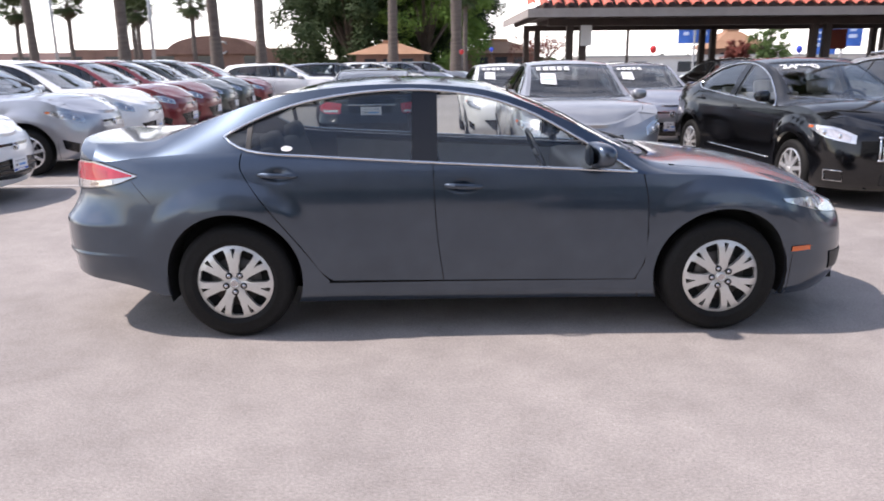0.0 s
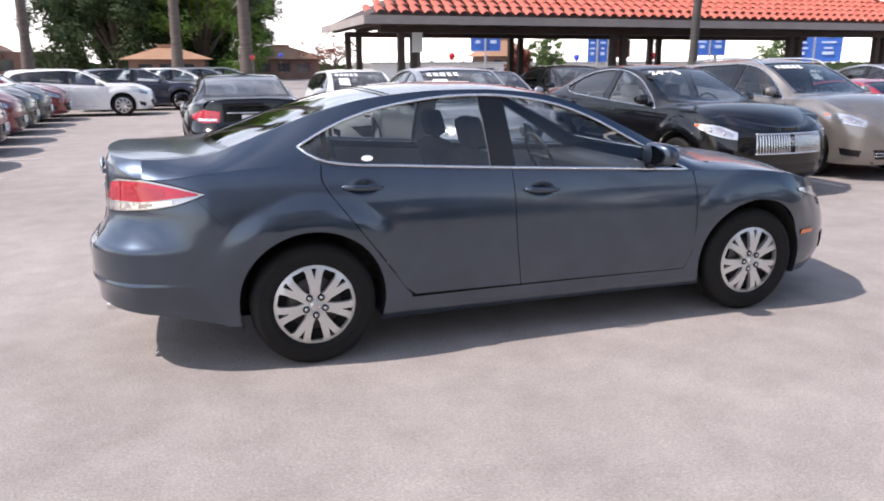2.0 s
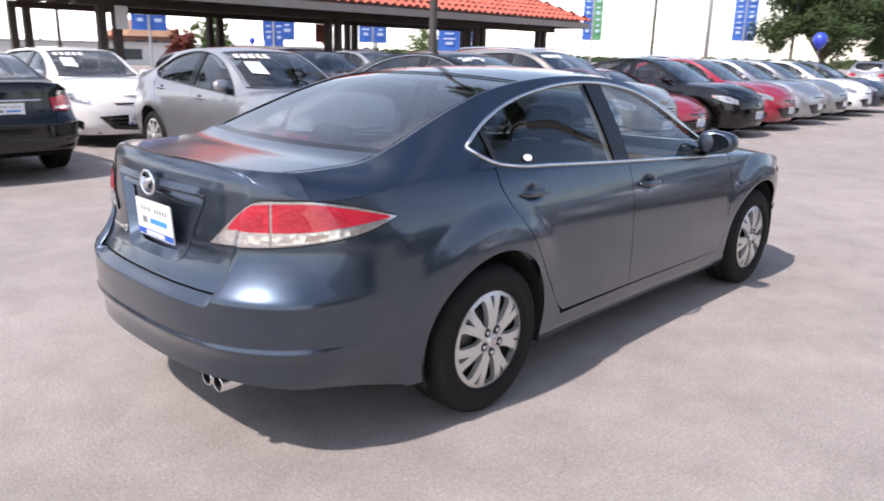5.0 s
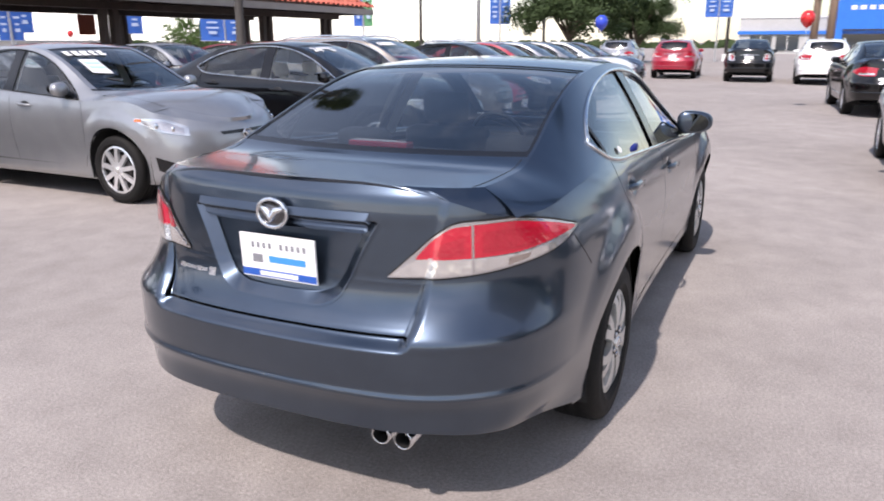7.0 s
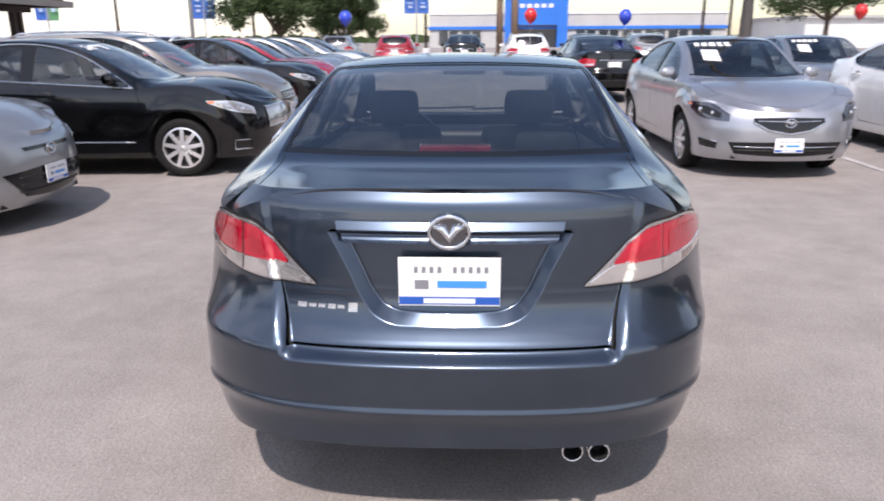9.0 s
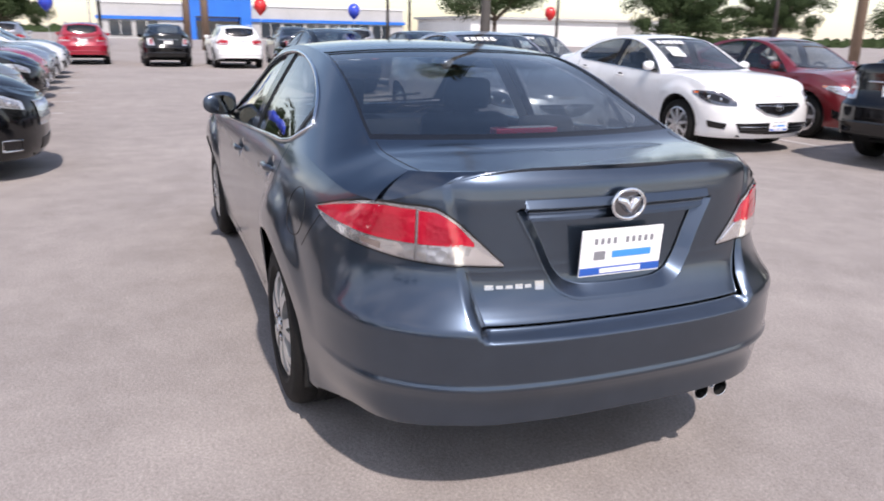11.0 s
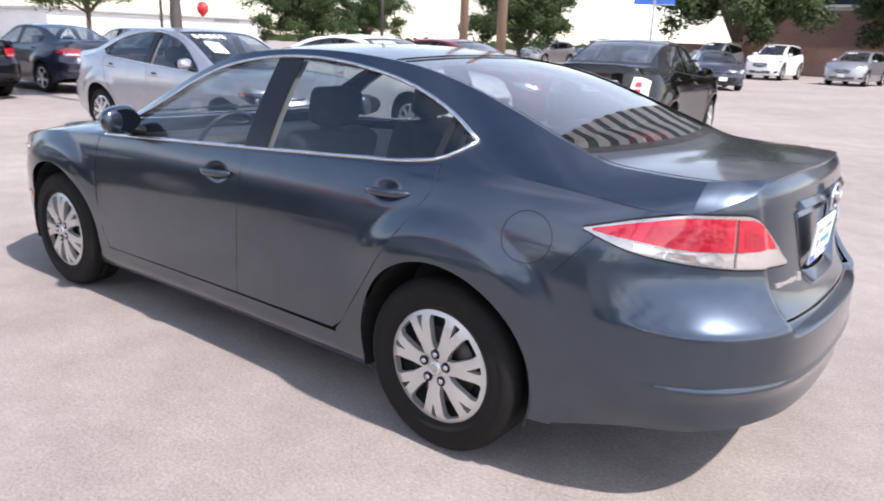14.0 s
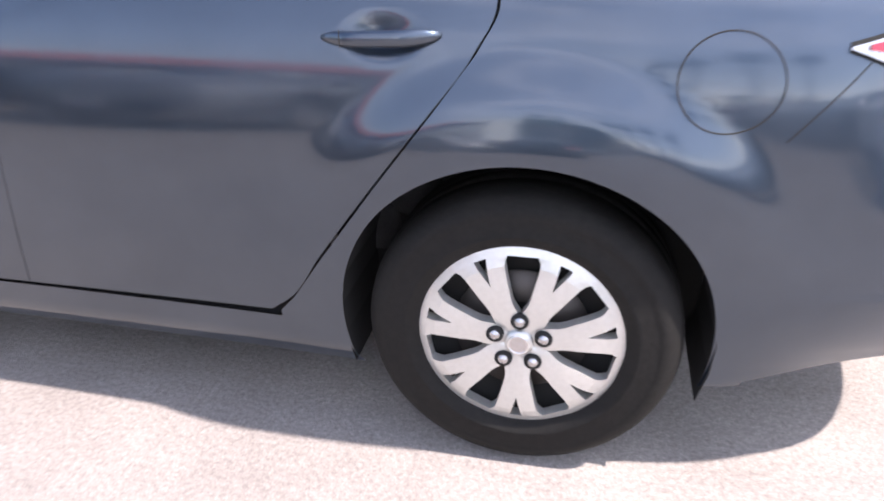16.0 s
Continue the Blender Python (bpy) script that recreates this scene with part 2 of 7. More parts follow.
# ---------------------------------------------------------------- mesh helpers
def part(name, bm, mat, parent, label="", smooth=False):
    me = bpy.data.meshes.new(name)
    bmesh.ops.recalc_face_normals(bm, faces=bm.faces)
    bm.to_mesh(me)
    bm.free()
    if smooth:
        me.polygons.foreach_set("use_smooth", [True] * len(me.polygons))
    me.materials.append(mat)
    ob = new(name, me)
    ob.parent = parent
    return tagged(ob, label)


def box(bm, x0, y0, z0, x1, y1, z1, bevel=0.0):
    m = Matrix.Translation(((x0 + x1) / 2, (y0 + y1) / 2, (z0 + z1) / 2)) @ Matrix.Diagonal((abs(x1 - x0), abs(y1 - y0), abs(z1 - z0), 1))
    r = bmesh.ops.create_cube(bm, size=1, matrix=m)
    if bevel:
        es = list({e for v in r["verts"] for e in v.link_edges})
        bmesh.ops.bevel(bm, geom=es, offset=bevel, segments=2, affect="EDGES", profile=0.6)


def lathe(bm, prof, n, axis="y", at=(0, 0, 0), closed=False):
    """Turns a profile of (radius, along) about an axis."""
    rings = []
    for k in range(n):
        a = 2 * math.pi * k / n
        c, s = math.cos(a), math.sin(a)
        ring = []
        for r, h in prof:
            p = {"y": (r * c, h, r * s), "z": (r * c, r * s, h), "x": (h, r * c, r * s)}[axis]
            ring.append(bm.verts.new((p[0] + at[0], p[1] + at[1], p[2] + at[2])))
        rings.append(ring)
    m = len(prof)
    for k in range(n):
        a, b = rings[k], rings[(k + 1) % n]
        for i in range(m if closed else m - 1):
            j = (i + 1) % m
            bm.faces.new((a[i], a[j], b[j], b[i]))


def tube(bm, pts, r, n=6, caps=True):
    """A round bar along points; r is one radius or one for each point."""
    pts = [Vector(p) for p in pts]
    rs = r if hasattr(r, "__len__") else [r] * len(pts)
    rings, up = [], Vector((0.137, 0.21, 0.97))
    for i, p in enumerate(pts):
        d = (pts[min(i + 1, len(pts) - 1)] - pts[max(i - 1, 0)]).normalized()
        if abs(d.dot(up)) > 0.95:
            up = Vector((0.9, 0.3, 0.1))
        e = d.cross(up).normalized()
        f = d.cross(e)
        rings.append([bm.verts.new(p + rs[i] * (math.cos(2 * math.pi * k / n) * e + math.sin(2 * math.pi * k / n) * f)) for k in range(n)])
    for a, b in zip(rings, rings[1:]):
        for k in range(n):
            bm.faces.new((a[k], a[(k + 1) % n], b[(k + 1) % n], b[k]))
    if caps and n > 2:
        bm.faces.new(rings[0])
        bm.faces.new(rings[-1])


def curve1(pts):
    """A smooth function through points (x, y), flat past its ends."""
    a = np.array(sorted(pts), float)
    x, y = a[:, 0], a[:, 1]
    d = np.diff(y) / np.diff(x)
    t = np.empty_like(y)
    t[0], t[-1] = d[0], d[-1]
    h = np.diff(x)
    t[1:-1] = np.where(d[:-1] * d[1:] > 0, (d[:-1] * h[1:] + d[1:] * h[:-1]) / (h[1:] + h[:-1]), 0.0)

    def f(q):
        q = np.clip(np.asarray(q, float), x[0], x[-1])
        i = np.clip(np.searchsorted(x, q) - 1, 0, len(x) - 2)
        w = (q - x[i]) / h[i]
        return (y[i] * (1 + 2 * w) * (1 - w) ** 2 + t[i] * h[i] * w * (1 - w) ** 2
                + y[i + 1] * w * w * (3 - 2 * w) + t[i + 1] * h[i] * w * w * (w - 1))
    return f


KNOTS = {}


def knots_of(f):
    return KNOTS.get(f, np.zeros(0))


def line(*pts):
    """A path through points of a plane, by u from 0 to 1, evenly along its length."""
    a = np.array(pts, float)
    s = np.r_[0, np.cumsum(np.hypot(*np.diff(a, axis=0).T))]
    s /= s[-1]
    f = lambda u: np.stack([np.interp(u, s, a[:, 0]), np.interp(u, s, a[:, 1])], -1)
    KNOTS[f] = s
    return f


def bend(*pts):
    """The same, but through the points in a smooth curve."""
    a = np.array(pts, float)
    s = np.r_[0, np.cumsum(np.hypot(*np.diff(a, axis=0).T))]
    s /= s[-1]
    fx, fy = curve1(list(zip(s, a[:, 0]))), curve1(list(zip(s, a[:, 1])))
    return lambda u: np.stack([fx(u), fy(u)], -1)


def sstep(q):
    q = np.clip(q, 0, 1)
    return q * q * (3 - 2 * q)


class Sheet:
    """Gathers curved patches, with the true normals of their surface, into one mesh."""

    def __init__(self):
        self.v, self.f, self.n, self.c = [], [], [], 0

    def patch(self, fn, low, high, nu=24, nv=12, left=None, right=None, rim=0.0, sides=(1, -1)):
        """Fills the space between the paths low and high (and left and right) on the surface fn."""
        u, v = np.meshgrid(np.linspace(0, 1, nu), np.linspace(0, 1, nv), indexing="ij")
        U, V = u[..., None], v[..., None]
        knots = np.concatenate([knots_of(f) for f in (low, high)])
        if len(knots):
            row = np.linspace(0, 1, nu)
            row[np.clip(np.round(knots * (nu - 1)).astype(int), 0, nu - 1)] = knots
            u = np.sort(row)[:, None] + 0 * u
            U = u[..., None]
        lo, hi = low(u), high(u)
        ab = (1 - V) * lo + V * hi
        if left is not None:
            l, r = left(v), right(v)
            c00, c10, c01, c11 = low(np.array(0.0)), low(np.array(1.0)), high(np.array(0.0)), high(np.array(1.0))
            ab = ab + (1 - U) * l + U * r - ((1 - U) * (1 - V) * c00 + U * (1 - V) * c10 + (1 - U) * V * c01 + U * V * c11)
        self.grid(fn, ab, rim, sides)

    def grid(self, fn, ab, rim=0.0, sides=(1, -1)):
        a, b = ab[..., 0], ab[..., 1]
        e = 2e-3
        p = fn(a, b)
        n = np.cross(fn(a + e, b) - fn(a - e, b), fn(a, b + e) - fn(a, b - e))
        n /= np.linalg.norm(n, axis=-1, keepdims=True) + 1e-12
        away = p - np.array((0.85, 0.0, 0.0)) * p - np.array((0.0, 0.0, 0.55))
        if (n * away).sum() < 0:
            n = -n
        nu, nv = p.shape[:2]
        for side in sides:
            m = np.array((1, side, 1.0))
            q, k = p * m, n * m
            base = self.c
            self.v.append(q.reshape(-1, 3))
            self.n.append(k.reshape(-1, 3))
            i = base + np.arange(nu * nv).reshape(nu, nv)
            quads = np.stack([i[:-1, :-1], i[1:, :-1], i[1:, 1:], i[:-1, 1:]], -1).reshape(-1, 4)
            # wind the faces to agree with the normals
            mid = (nu // 2) * 1
            j, h = min(mid, nu - 2), min(nv // 2, nv - 2)
            g = np.cross(q[j + 1, h] - q[j, h], q[j, h + 1] - q[j, h])
            if g @ k[j, h] < 0:
                quads = quads[:, ::-1]
            self.f += quads.tolist()
            self.c += nu * nv
            if rim:
                ring = np.r_[i[:, 0], i[-1, 1:], i[-2::-1, -1], i[0, -2::-1]]
                local = ring - base
                rp, rn = q.reshape(-1, 3)[local], k.reshape(-1, 3)[local]
                self.v += [rp, rp - rn * rim]
                self.n += [rn, rn]
                t = len(ring)
                o = self.c + np.arange(t)
                w = np.stack([o[:-1], o[1:], o[1:] + t, o[:-1] + t], -1)
                self.f += w.tolist()
                self.c += 2 * t

    def done(self, name, mat, parent, label=""):
        me = bpy.data.meshes.new(name)
        me.from_pydata(np.concatenate(self.v).tolist(), [], self.f)
        me.polygons.foreach_set("use_smooth", [True] * len(me.polygons))
        nn = np.concatenate(self.n)
        bad = ~np.isfinite(nn).all(1) | (np.linalg.norm(nn, axis=1) < 0.5)
        nn[bad] = (0, 0, 1)
        me.normals_split_custom_set_from_vertices(nn.tolist())
        me.materials.append(mat)
        ob = new(name, me)
        ob.parent = parent
        return tagged(ob, label)


# ---------------------------------------------------------------- cars
SEDAN = dict(
    xr=-1.39, xf=1.39, tyre=0.333, hub=0.333, track=0.885, arch=0.385, arch_z=0.352, bottom=0.20,
    plan=[(-2.485, 0), (-2.47, 0.3), (-2.42, 0.537), (-2.29, 0.717), (-2.06, 0.838), (-1.75, 0.891), (-1.39, 0.910), (-0.8, 0.890), (0, 0.88),
          (0.8, 0.888), (1.39, 0.90), (1.75, 0.875), (2.0, 0.80), (2.18, 0.66), (2.30, 0.42), (2.36, 0)],
    side=[(0.0, 0.10), (0.18, 0.065), (0.24, 0.03), (0.30, 0.022), (0.34, 0.018), (0.5, 0.004), (0.68, 0.0), (0.80, 0.006), (0.88, 0.018), (0.96, 0.042), (1.03, 0.075), (1.09, 0.12), (1.2, 0.22)],
    rear=[(0.0, 0.2), (0.18, 0.10), (0.25, 0.008), (0.34, -0.016), (0.452, -0.029), (0.472, -0.038), (0.484, -0.043), (0.505, -0.037), (0.55, -0.038), (0.625, -0.038), (0.66, -0.037), (0.672, -0.032), (0.69, -0.018), (0.71, -0.003), (0.74, 0.016), (0.78, 0.036), (0.82, 0.049), (0.86, 0.054), (0.98, 0.066), (1.04, 0.072), (1.08, 0.082), (1.115, 0.105), (1.2, 0.16)],
    front=[(0.0, 0.2), (0.17, 0.10), (0.25, 0.04), (0.40, 0.0), (0.55, 0.01), (0.65, 0.045), (0.72, 0.10), (0.80, 0.19), (0.9, 0.3)],
    rear_top=[(0, 1.108), (0.45, 1.10), (0.59, 1.075), (0.70, 1.035)],
    belt=[(-2.26, 1.02), (-2.1, 1.015), (-1.9, 1.035), (-1.6, 1.058), (-1.32, 1.062), (-1.2, 1.044), (-0.92, 1.025), (-0.35, 0.99), (0.44, 0.95), (0.88, 0.928), (1.1, 0.925), (1.4, 0.912), (1.75, 0.855), (1.9, 0.80)],
    front_top=[(0.6, 0.72), (0.4, 0.685), (0, 0.675)],
    rail=[(-2.42, 0.56, 1.085), (-2.29, 0.60, 1.095), (-2.0, 0.63, 1.102), (-1.86, 0.635, 1.115), (-1.74, 0.632, 1.155), (-1.48, 0.61, 1.25), (-1.33, 0.60, 1.302), (-1.06, 0.588, 1.372), (-0.83, 0.58, 1.402), (-0.48, 0.575, 1.42),
          (-0.2, 0.578, 1.412), (0.12, 0.595, 1.368), (0.35, 0.615, 1.288), (0.55, 0.64, 1.195), (0.85, 0.69, 1.045), (1.0, 0.71, 0.98), (1.2, 0.71, 0.955), (1.39, 0.70, 0.938), (1.74, 0.64, 0.878), (1.9, 0.57, 0.825)],
    centre=[(-2.385, 1.122), (-2.3, 1.118), (-2.1, 1.115), (-1.93, 1.120), (-1.74, 1.185), (-1.48, 1.275), (-1.06, 1.400), (-0.83, 1.434), (-0.48, 1.452), (-0.2, 1.448), (0.12, 1.402), (0.35, 1.325), (0.55, 1.24), (0.85, 1.09), (1.1, 0.985), (1.4, 0.965), (1.75, 0.92), (2.1, 0.82), (2.3, 0.71)],
    bow=[(-2.385, 0.10), (-1.9, 0.09), (-0.9, 0.05), (-0.4, 0.0), (0.1, -0.05), (1.1, -0.20), (1.6, -0.22), (2.3, -0.42)],
    glass_low=[(-1.425, 1.146), (-1.36, 1.10), (-1.30, 1.076), (-1.2, 1.058), (-0.92, 1.038), (-0.35, 1.003), (0.44, 0.962), (0.885, 0.938)],
    glass_top=[(-1.425, 1.146), (-1.31, 1.208), (-1.09, 1.295), (-0.78, 1.360), (-0.41, 1.388), (-0.15, 1.374), (0.1, 1.329), (0.32, 1.250), (0.58, 1.112), (0.885, 0.938)],
    rear_cut=[(-0.835, 0.334), (-0.888, 0.375), (-0.965, 0.485), (-1.09, 0.655), (-1.215, 0.82), (-1.287, 0.92), (-1.322, 1.0), (-1.315, 1.05)],
    mid_cut=[(-0.20, 0.327), (-0.235, 0.6), (-0.25, 0.85), (-0.255, 0.98)],
    front_cut=[(0.90, 0.322), (0.945, 0.42), (0.955, 0.6), (0.945, 0.8), (0.92, 0.927)],
    pillar=(-0.265, -0.335), quarter=-1.285, screen=(0.10, 1.10), back=(-0.93, -1.88), wide=(0.92, 0.982),
    lid=(0.47, 0.535, 0.585), lid_z=0.672, recess=True, corner=0.10, tail_x=-2.185, dents=((-1.115, 0.940), (-0.085, 0.872)),
)


def scaled(base, fx=1.0, fy=1.0, fz=1.0, **over):
    """Another body of the same kind, longer, wider or taller."""
    p = dict(base)
    z0 = 0.0
    for k in ("plan",):
        p[k] = [(x * fx, y * fy) for x, y in p[k]]
    for k in ("side", "rear", "front"):
        p[k] = [(z * fz + z0, i) for z, i in p[k]]
    for k in ("rear_top", "front_top"):
        p[k] = [(y * fy, z * fz) for y, z in p[k]]
    for k in ("belt", "centre", "glass_low", "glass_top", "rear_cut", "mid_cut", "front_cut"):
        p[k] = [(x * fx, z * fz) for x, z in p[k]]
    p["rail"] = [(x * fx, y * fy, z * fz) for x, y, z in p["rail"]]
    p["bow"] = [(x * fx, b) for x, b in p["bow"]]
    for k in ("pillar", "screen", "back"):
        p[k] = tuple(x * fx for x in p[k])
    for k in ("xr", "xf", "quarter"):
        p[k] *= fx
    p["track"] *= fy
    p["tail_x"] = p["tail_x"] * fx if p["tail_x"] < -2.3 else p["centre"][0][0] + 0.10
    p["lid"] = tuple(y * fy for y in p["lid"])
    p["lid_z"] *= fz
    p["arch_z"] = p["arch_z"] + (fz - 1) * 0.15
    p["bottom"] *= fz
    p["recess"] = False
    p["dents"] = ()
    p.update(over)
    return p


def raised(p, d, blunt=0.0):
    """The same body with its nose d higher and, if wished, blunter."""
    p = dict(p)
    up = lambda x: d * float(sstep((x - 0.7) / 1.0))
    for k in ("belt", "centre"):
        p[k] = [(x, z + up(x)) for x, z in p[k]]
    p["rail"] = [(x, y + blunt * float(sstep((x - 1.3) / 0.6)), z + up(x)) for x, y, z in p["rail"]]
    p["front_top"] = [(y, z + d) for y, z in p["front_top"]]
    p["front"] = [(z + d * float(sstep((z - 0.30) / 0.4)), i) for z, i in p["front"]]
    p["plan"] = [(x, y + blunt * float(sstep((x - 1.5) / 0.5)) * (y > 0.01)) for x, y in p["plan"]]
    p["lift"] = d
    return p


FRONT_RAIL = [q for q in SEDAN["rail"] if q[0] > -0.5]
FRONT_CENTRE = [q for q in SEDAN["centre"] if q[0] > -0.5]
HATCH = dict(SEDAN)
HATCH.update(
    rail=[(-2.42, 0.56, 0.98), (-2.32, 0.60, 1.03), (-2.22, 0.60, 1.16), (-2.10, 0.595, 1.28), (-1.95, 0.59, 1.335), (-1.6, 0.585, 1.38), (-1.1, 0.58, 1.41)] + FRONT_RAIL,
    centre=[(-2.44, 1.0), (-2.38, 1.06), (-2.28, 1.24), (-2.16, 1.37), (-1.95, 1.405), (-1.6, 1.43), (-1.1, 1.452)] + FRONT_CENTRE,
    rear_top=[(0, 1.00), (0.45, 1.0), (0.62, 1.0)],
    belt=[(-2.32, 1.01), (-2.1, 1.05)] + [q for q in SEDAN["belt"] if q[0] > -1.95],
    bow=[(-2.44, 0.10), (-2.2, 0.08), (-1.6, 0.03), (-0.9, 0.0), (-0.4, 0.0), (0.1, -0.05), (1.1, -0.20), (1.6, -0.22), (2.3, -0.42)],
    glass_low=[(-2.02, 1.16), (-1.9, 1.105), (-1.5, 1.075), (-1.2, 1.058), (-0.92, 1.038), (-0.35, 1.003), (0.44, 0.962), (0.885, 0.938)],
    glass_top=[(-2.02, 1.16), (-1.93, 1.235), (-1.6, 1.325), (-1.09, 1.365), (-0.78, 1.375), (-0.41, 1.388), (-0.15, 1.374), (0.1, 1.329), (0.32, 1.250), (0.58, 1.112), (0.885, 0.938)],
    quarter=-1.34, back=(-2.17, -2.38), wide=(0.92, 0.86), lid_z=0.66, recess=False, tail_x=-2.32,
)


class Shape:
    """The surfaces of a car's body, from its plan, its sections and its roof lines."""

    def __init__(self, P):
        self.P = P
        a = np.array(P["plan"], float)
        k = np.r_[0, np.cumsum(np.hypot(*np.diff(a, axis=0).T))]
        fx, fy = curve1(list(zip(k, a[:, 0]))), curve1(list(zip(k, a[:, 1])))
        q = np.linspace(0, k[-1], 1200)
        x, y = fx(q), fy(q)
        w = np.ones(41) / 41
        pad = lambda z, sign: np.r_[sign * z[40:0:-1], z, sign * z[-2:-42:-1]]
        xs, ys = np.convolve(pad(x, 1), w, "same")[40:-40], np.convolve(pad(y, -1), w, "same")[40:-40]
        self.x, self.y = xs, ys
        self.s = np.r_[0, np.cumsum(np.hypot(np.diff(xs), np.diff(ys)))]
        dx, dy = np.gradient(xs, self.s), np.gradient(ys, self.s)
        l = np.hypot(dx, dy)
        self.nx, self.ny = -dy / l, dx / l
        self.max = self.s[-1]
        self.fside, self.frear, self.ffront = curve1(P["side"]), curve1(P["rear"]), curve1(P["front"])
        half = len(xs) // 2
        self.S = lambda v: np.interp(v, self.x, self.s)
        self.SR = lambda v: np.interp(v, self.y[:half], self.s[:half])
        self.SF = lambda v: np.interp(-np.asarray(v, float), -self.y[half:], self.s[half:])
        pts = [(float(self.SR(b)), z) for b, z in P["rear_top"]] + [(float(self.S(b)), z) for b, z in P["belt"]] + [(float(self.SF(b)), z) for b, z in P["front_top"]]
        self.ztop = curve1(pts)
        r = P["rail"]
        self.ry, self.rz = curve1([(v[0], v[1]) for v in r]), curve1([(v[0], v[2]) for v in r])
        self.zc, self.bow = curve1(P["centre"]), curve1(P["bow"])

    def low(self, s, z, out=0.0, deep=1.0):
        """The lower body: s runs round the plan from the middle of the tail to the middle of the nose."""
        P = self.P
        sign = np.where((s < 0) | (s > self.max), -1.0, 1.0)
        s = np.where(s > self.max, 2 * self.max - s, np.abs(s))
        x, y = np.interp(s, self.s, self.x), np.interp(s, self.s, self.y)
        nx, ny = np.interp(s, self.s, self.nx), np.interp(s, self.s, self.ny)
        wr, wf = sstep((-nx - 0.08) / 0.56), sstep((nx - 0.15) / 0.6)
        ws = 1 - wr - wf
        inset = ws * self.fside(z) + wr * self.frear(z) + wf * self.ffront(z)
        for xa in (P["xr"], P["xf"]):
            r = np.hypot(x - xa, z - P["arch_z"])
            crown = np.exp(-(((r - P["arch"] - 0.01) / 0.06) ** 2)) * 0.008 + 0.025 * (1 - sstep((r - P["arch"] - 0.080) / 0.12))
            back = 1 - sstep(((x - xa) * (1 if xa < 0 else -1) - 0.20) / 0.34)
            inset = inset - ws * back * crown * sstep((z - P["arch_z"] - 0.09) / 0.34)
        inset = inset + 0.092 * sstep((P["xr"] - 0.35 - x) / 0.4) * sstep((0.47 - z) / 0.32) * sstep(1.3 - np.abs(nx) * 1.2)
        for hx, hz in P.get("dents", ()):
            q = np.hypot((x - hx) / 0.092, (z - hz) / 0.052)
            inset = inset + ws * 0.013 * (1 - sstep(q))
        if P["recess"]:
            lw = np.interp(z, [0.60, 0.672, 0.732, 0.872, 1.10], [0.44, 0.47, 0.495, 0.535, 0.585])
            inset = inset + np.interp(z, [0.64, 0.672, 0.72, 0.82, 1.1], [0.046, 0.042, 0.034, 0.015, 0.006]) * sstep((lw + 0.028 - y) / 0.034) * sstep((z - 0.628) / 0.036)
            hw = np.interp(z, [0.715, 0.727, 0.755, 0.80, 0.90, 0.985, 1.03], [0.0, 0.172, 0.228, 0.261, 0.311, 0.361, 0.365])
            inset = inset + deep * 0.036 * np.clip((hw - y) / 0.010, 0, 1) * np.clip((z - 0.727) / 0.010, 0, 1) * sstep((1.005 - z) / 0.012)
        return np.stack([x - nx * (inset - out), sign * (y - ny * (inset - out)), z + 0 * x], -1)

    def strip(self, x, t, out=0.0):
        """From the belt (t = 0) in and up to the roof's edge (t = 1)."""
        s = self.S(x)
        zb = self.ztop(s)
        b = self.low(s, zb)
        yr, zr = self.ry(x), self.rz(x)
        y = b[..., 1] + (yr - b[..., 1]) * t + 0.05 * t * (1 - t)
        return np.stack([x + 0 * t, y + out, zb + (zr - zb) * t + out * 0.35], -1)

    def side(self, x, z, out=0.0):
        zb, zr = self.ztop(self.S(x)), self.rz(x)
        return self.strip(x, (z - zb) / (zr - zb), out)

    def top(self, x, v, out=0.0):
        """Deck, rear window, roof, windscreen and bonnet: v runs across, from edge to edge."""
        turn = self.P.get("corner", 0.0) * sstep((-1.95 - x) / 0.40)
        xw = x + self.bow(x) * v * v + turn * np.abs(v) ** 8
        xe = x + self.bow(x) + turn
        yr, zr = self.ry(xe), self.rz(xe)
        return np.stack([xw, v * yr, zr + (self.zc(x) - zr) * (1 - np.abs(v) ** 2.3) + out], -1)


def arch_path(P, xa, a0, a1):
    def f(u):
        a = np.radians(a0 + (a1 - a0) * np.asarray(u, float))
        return np.stack([xa + P["arch"] * np.cos(a), P["arch_z"] + P["arch"] * np.sin(a)], -1)
    return f


def through_points(f, q):
    """Turns a path in (x, z) into one in (s, z)."""
    g = lambda u: np.stack([q(f(u)[..., 0]), f(u)[..., 1]], -1)
    if f in KNOTS:
        KNOTS[g] = KNOTS[f]
    return g


def const(a0, a1, b):
    return lambda u: np.stack([a0 + (a1 - a0) * np.asarray(u, float), b + 0 * np.asarray(u, float)], -1)


WHEELS = {}


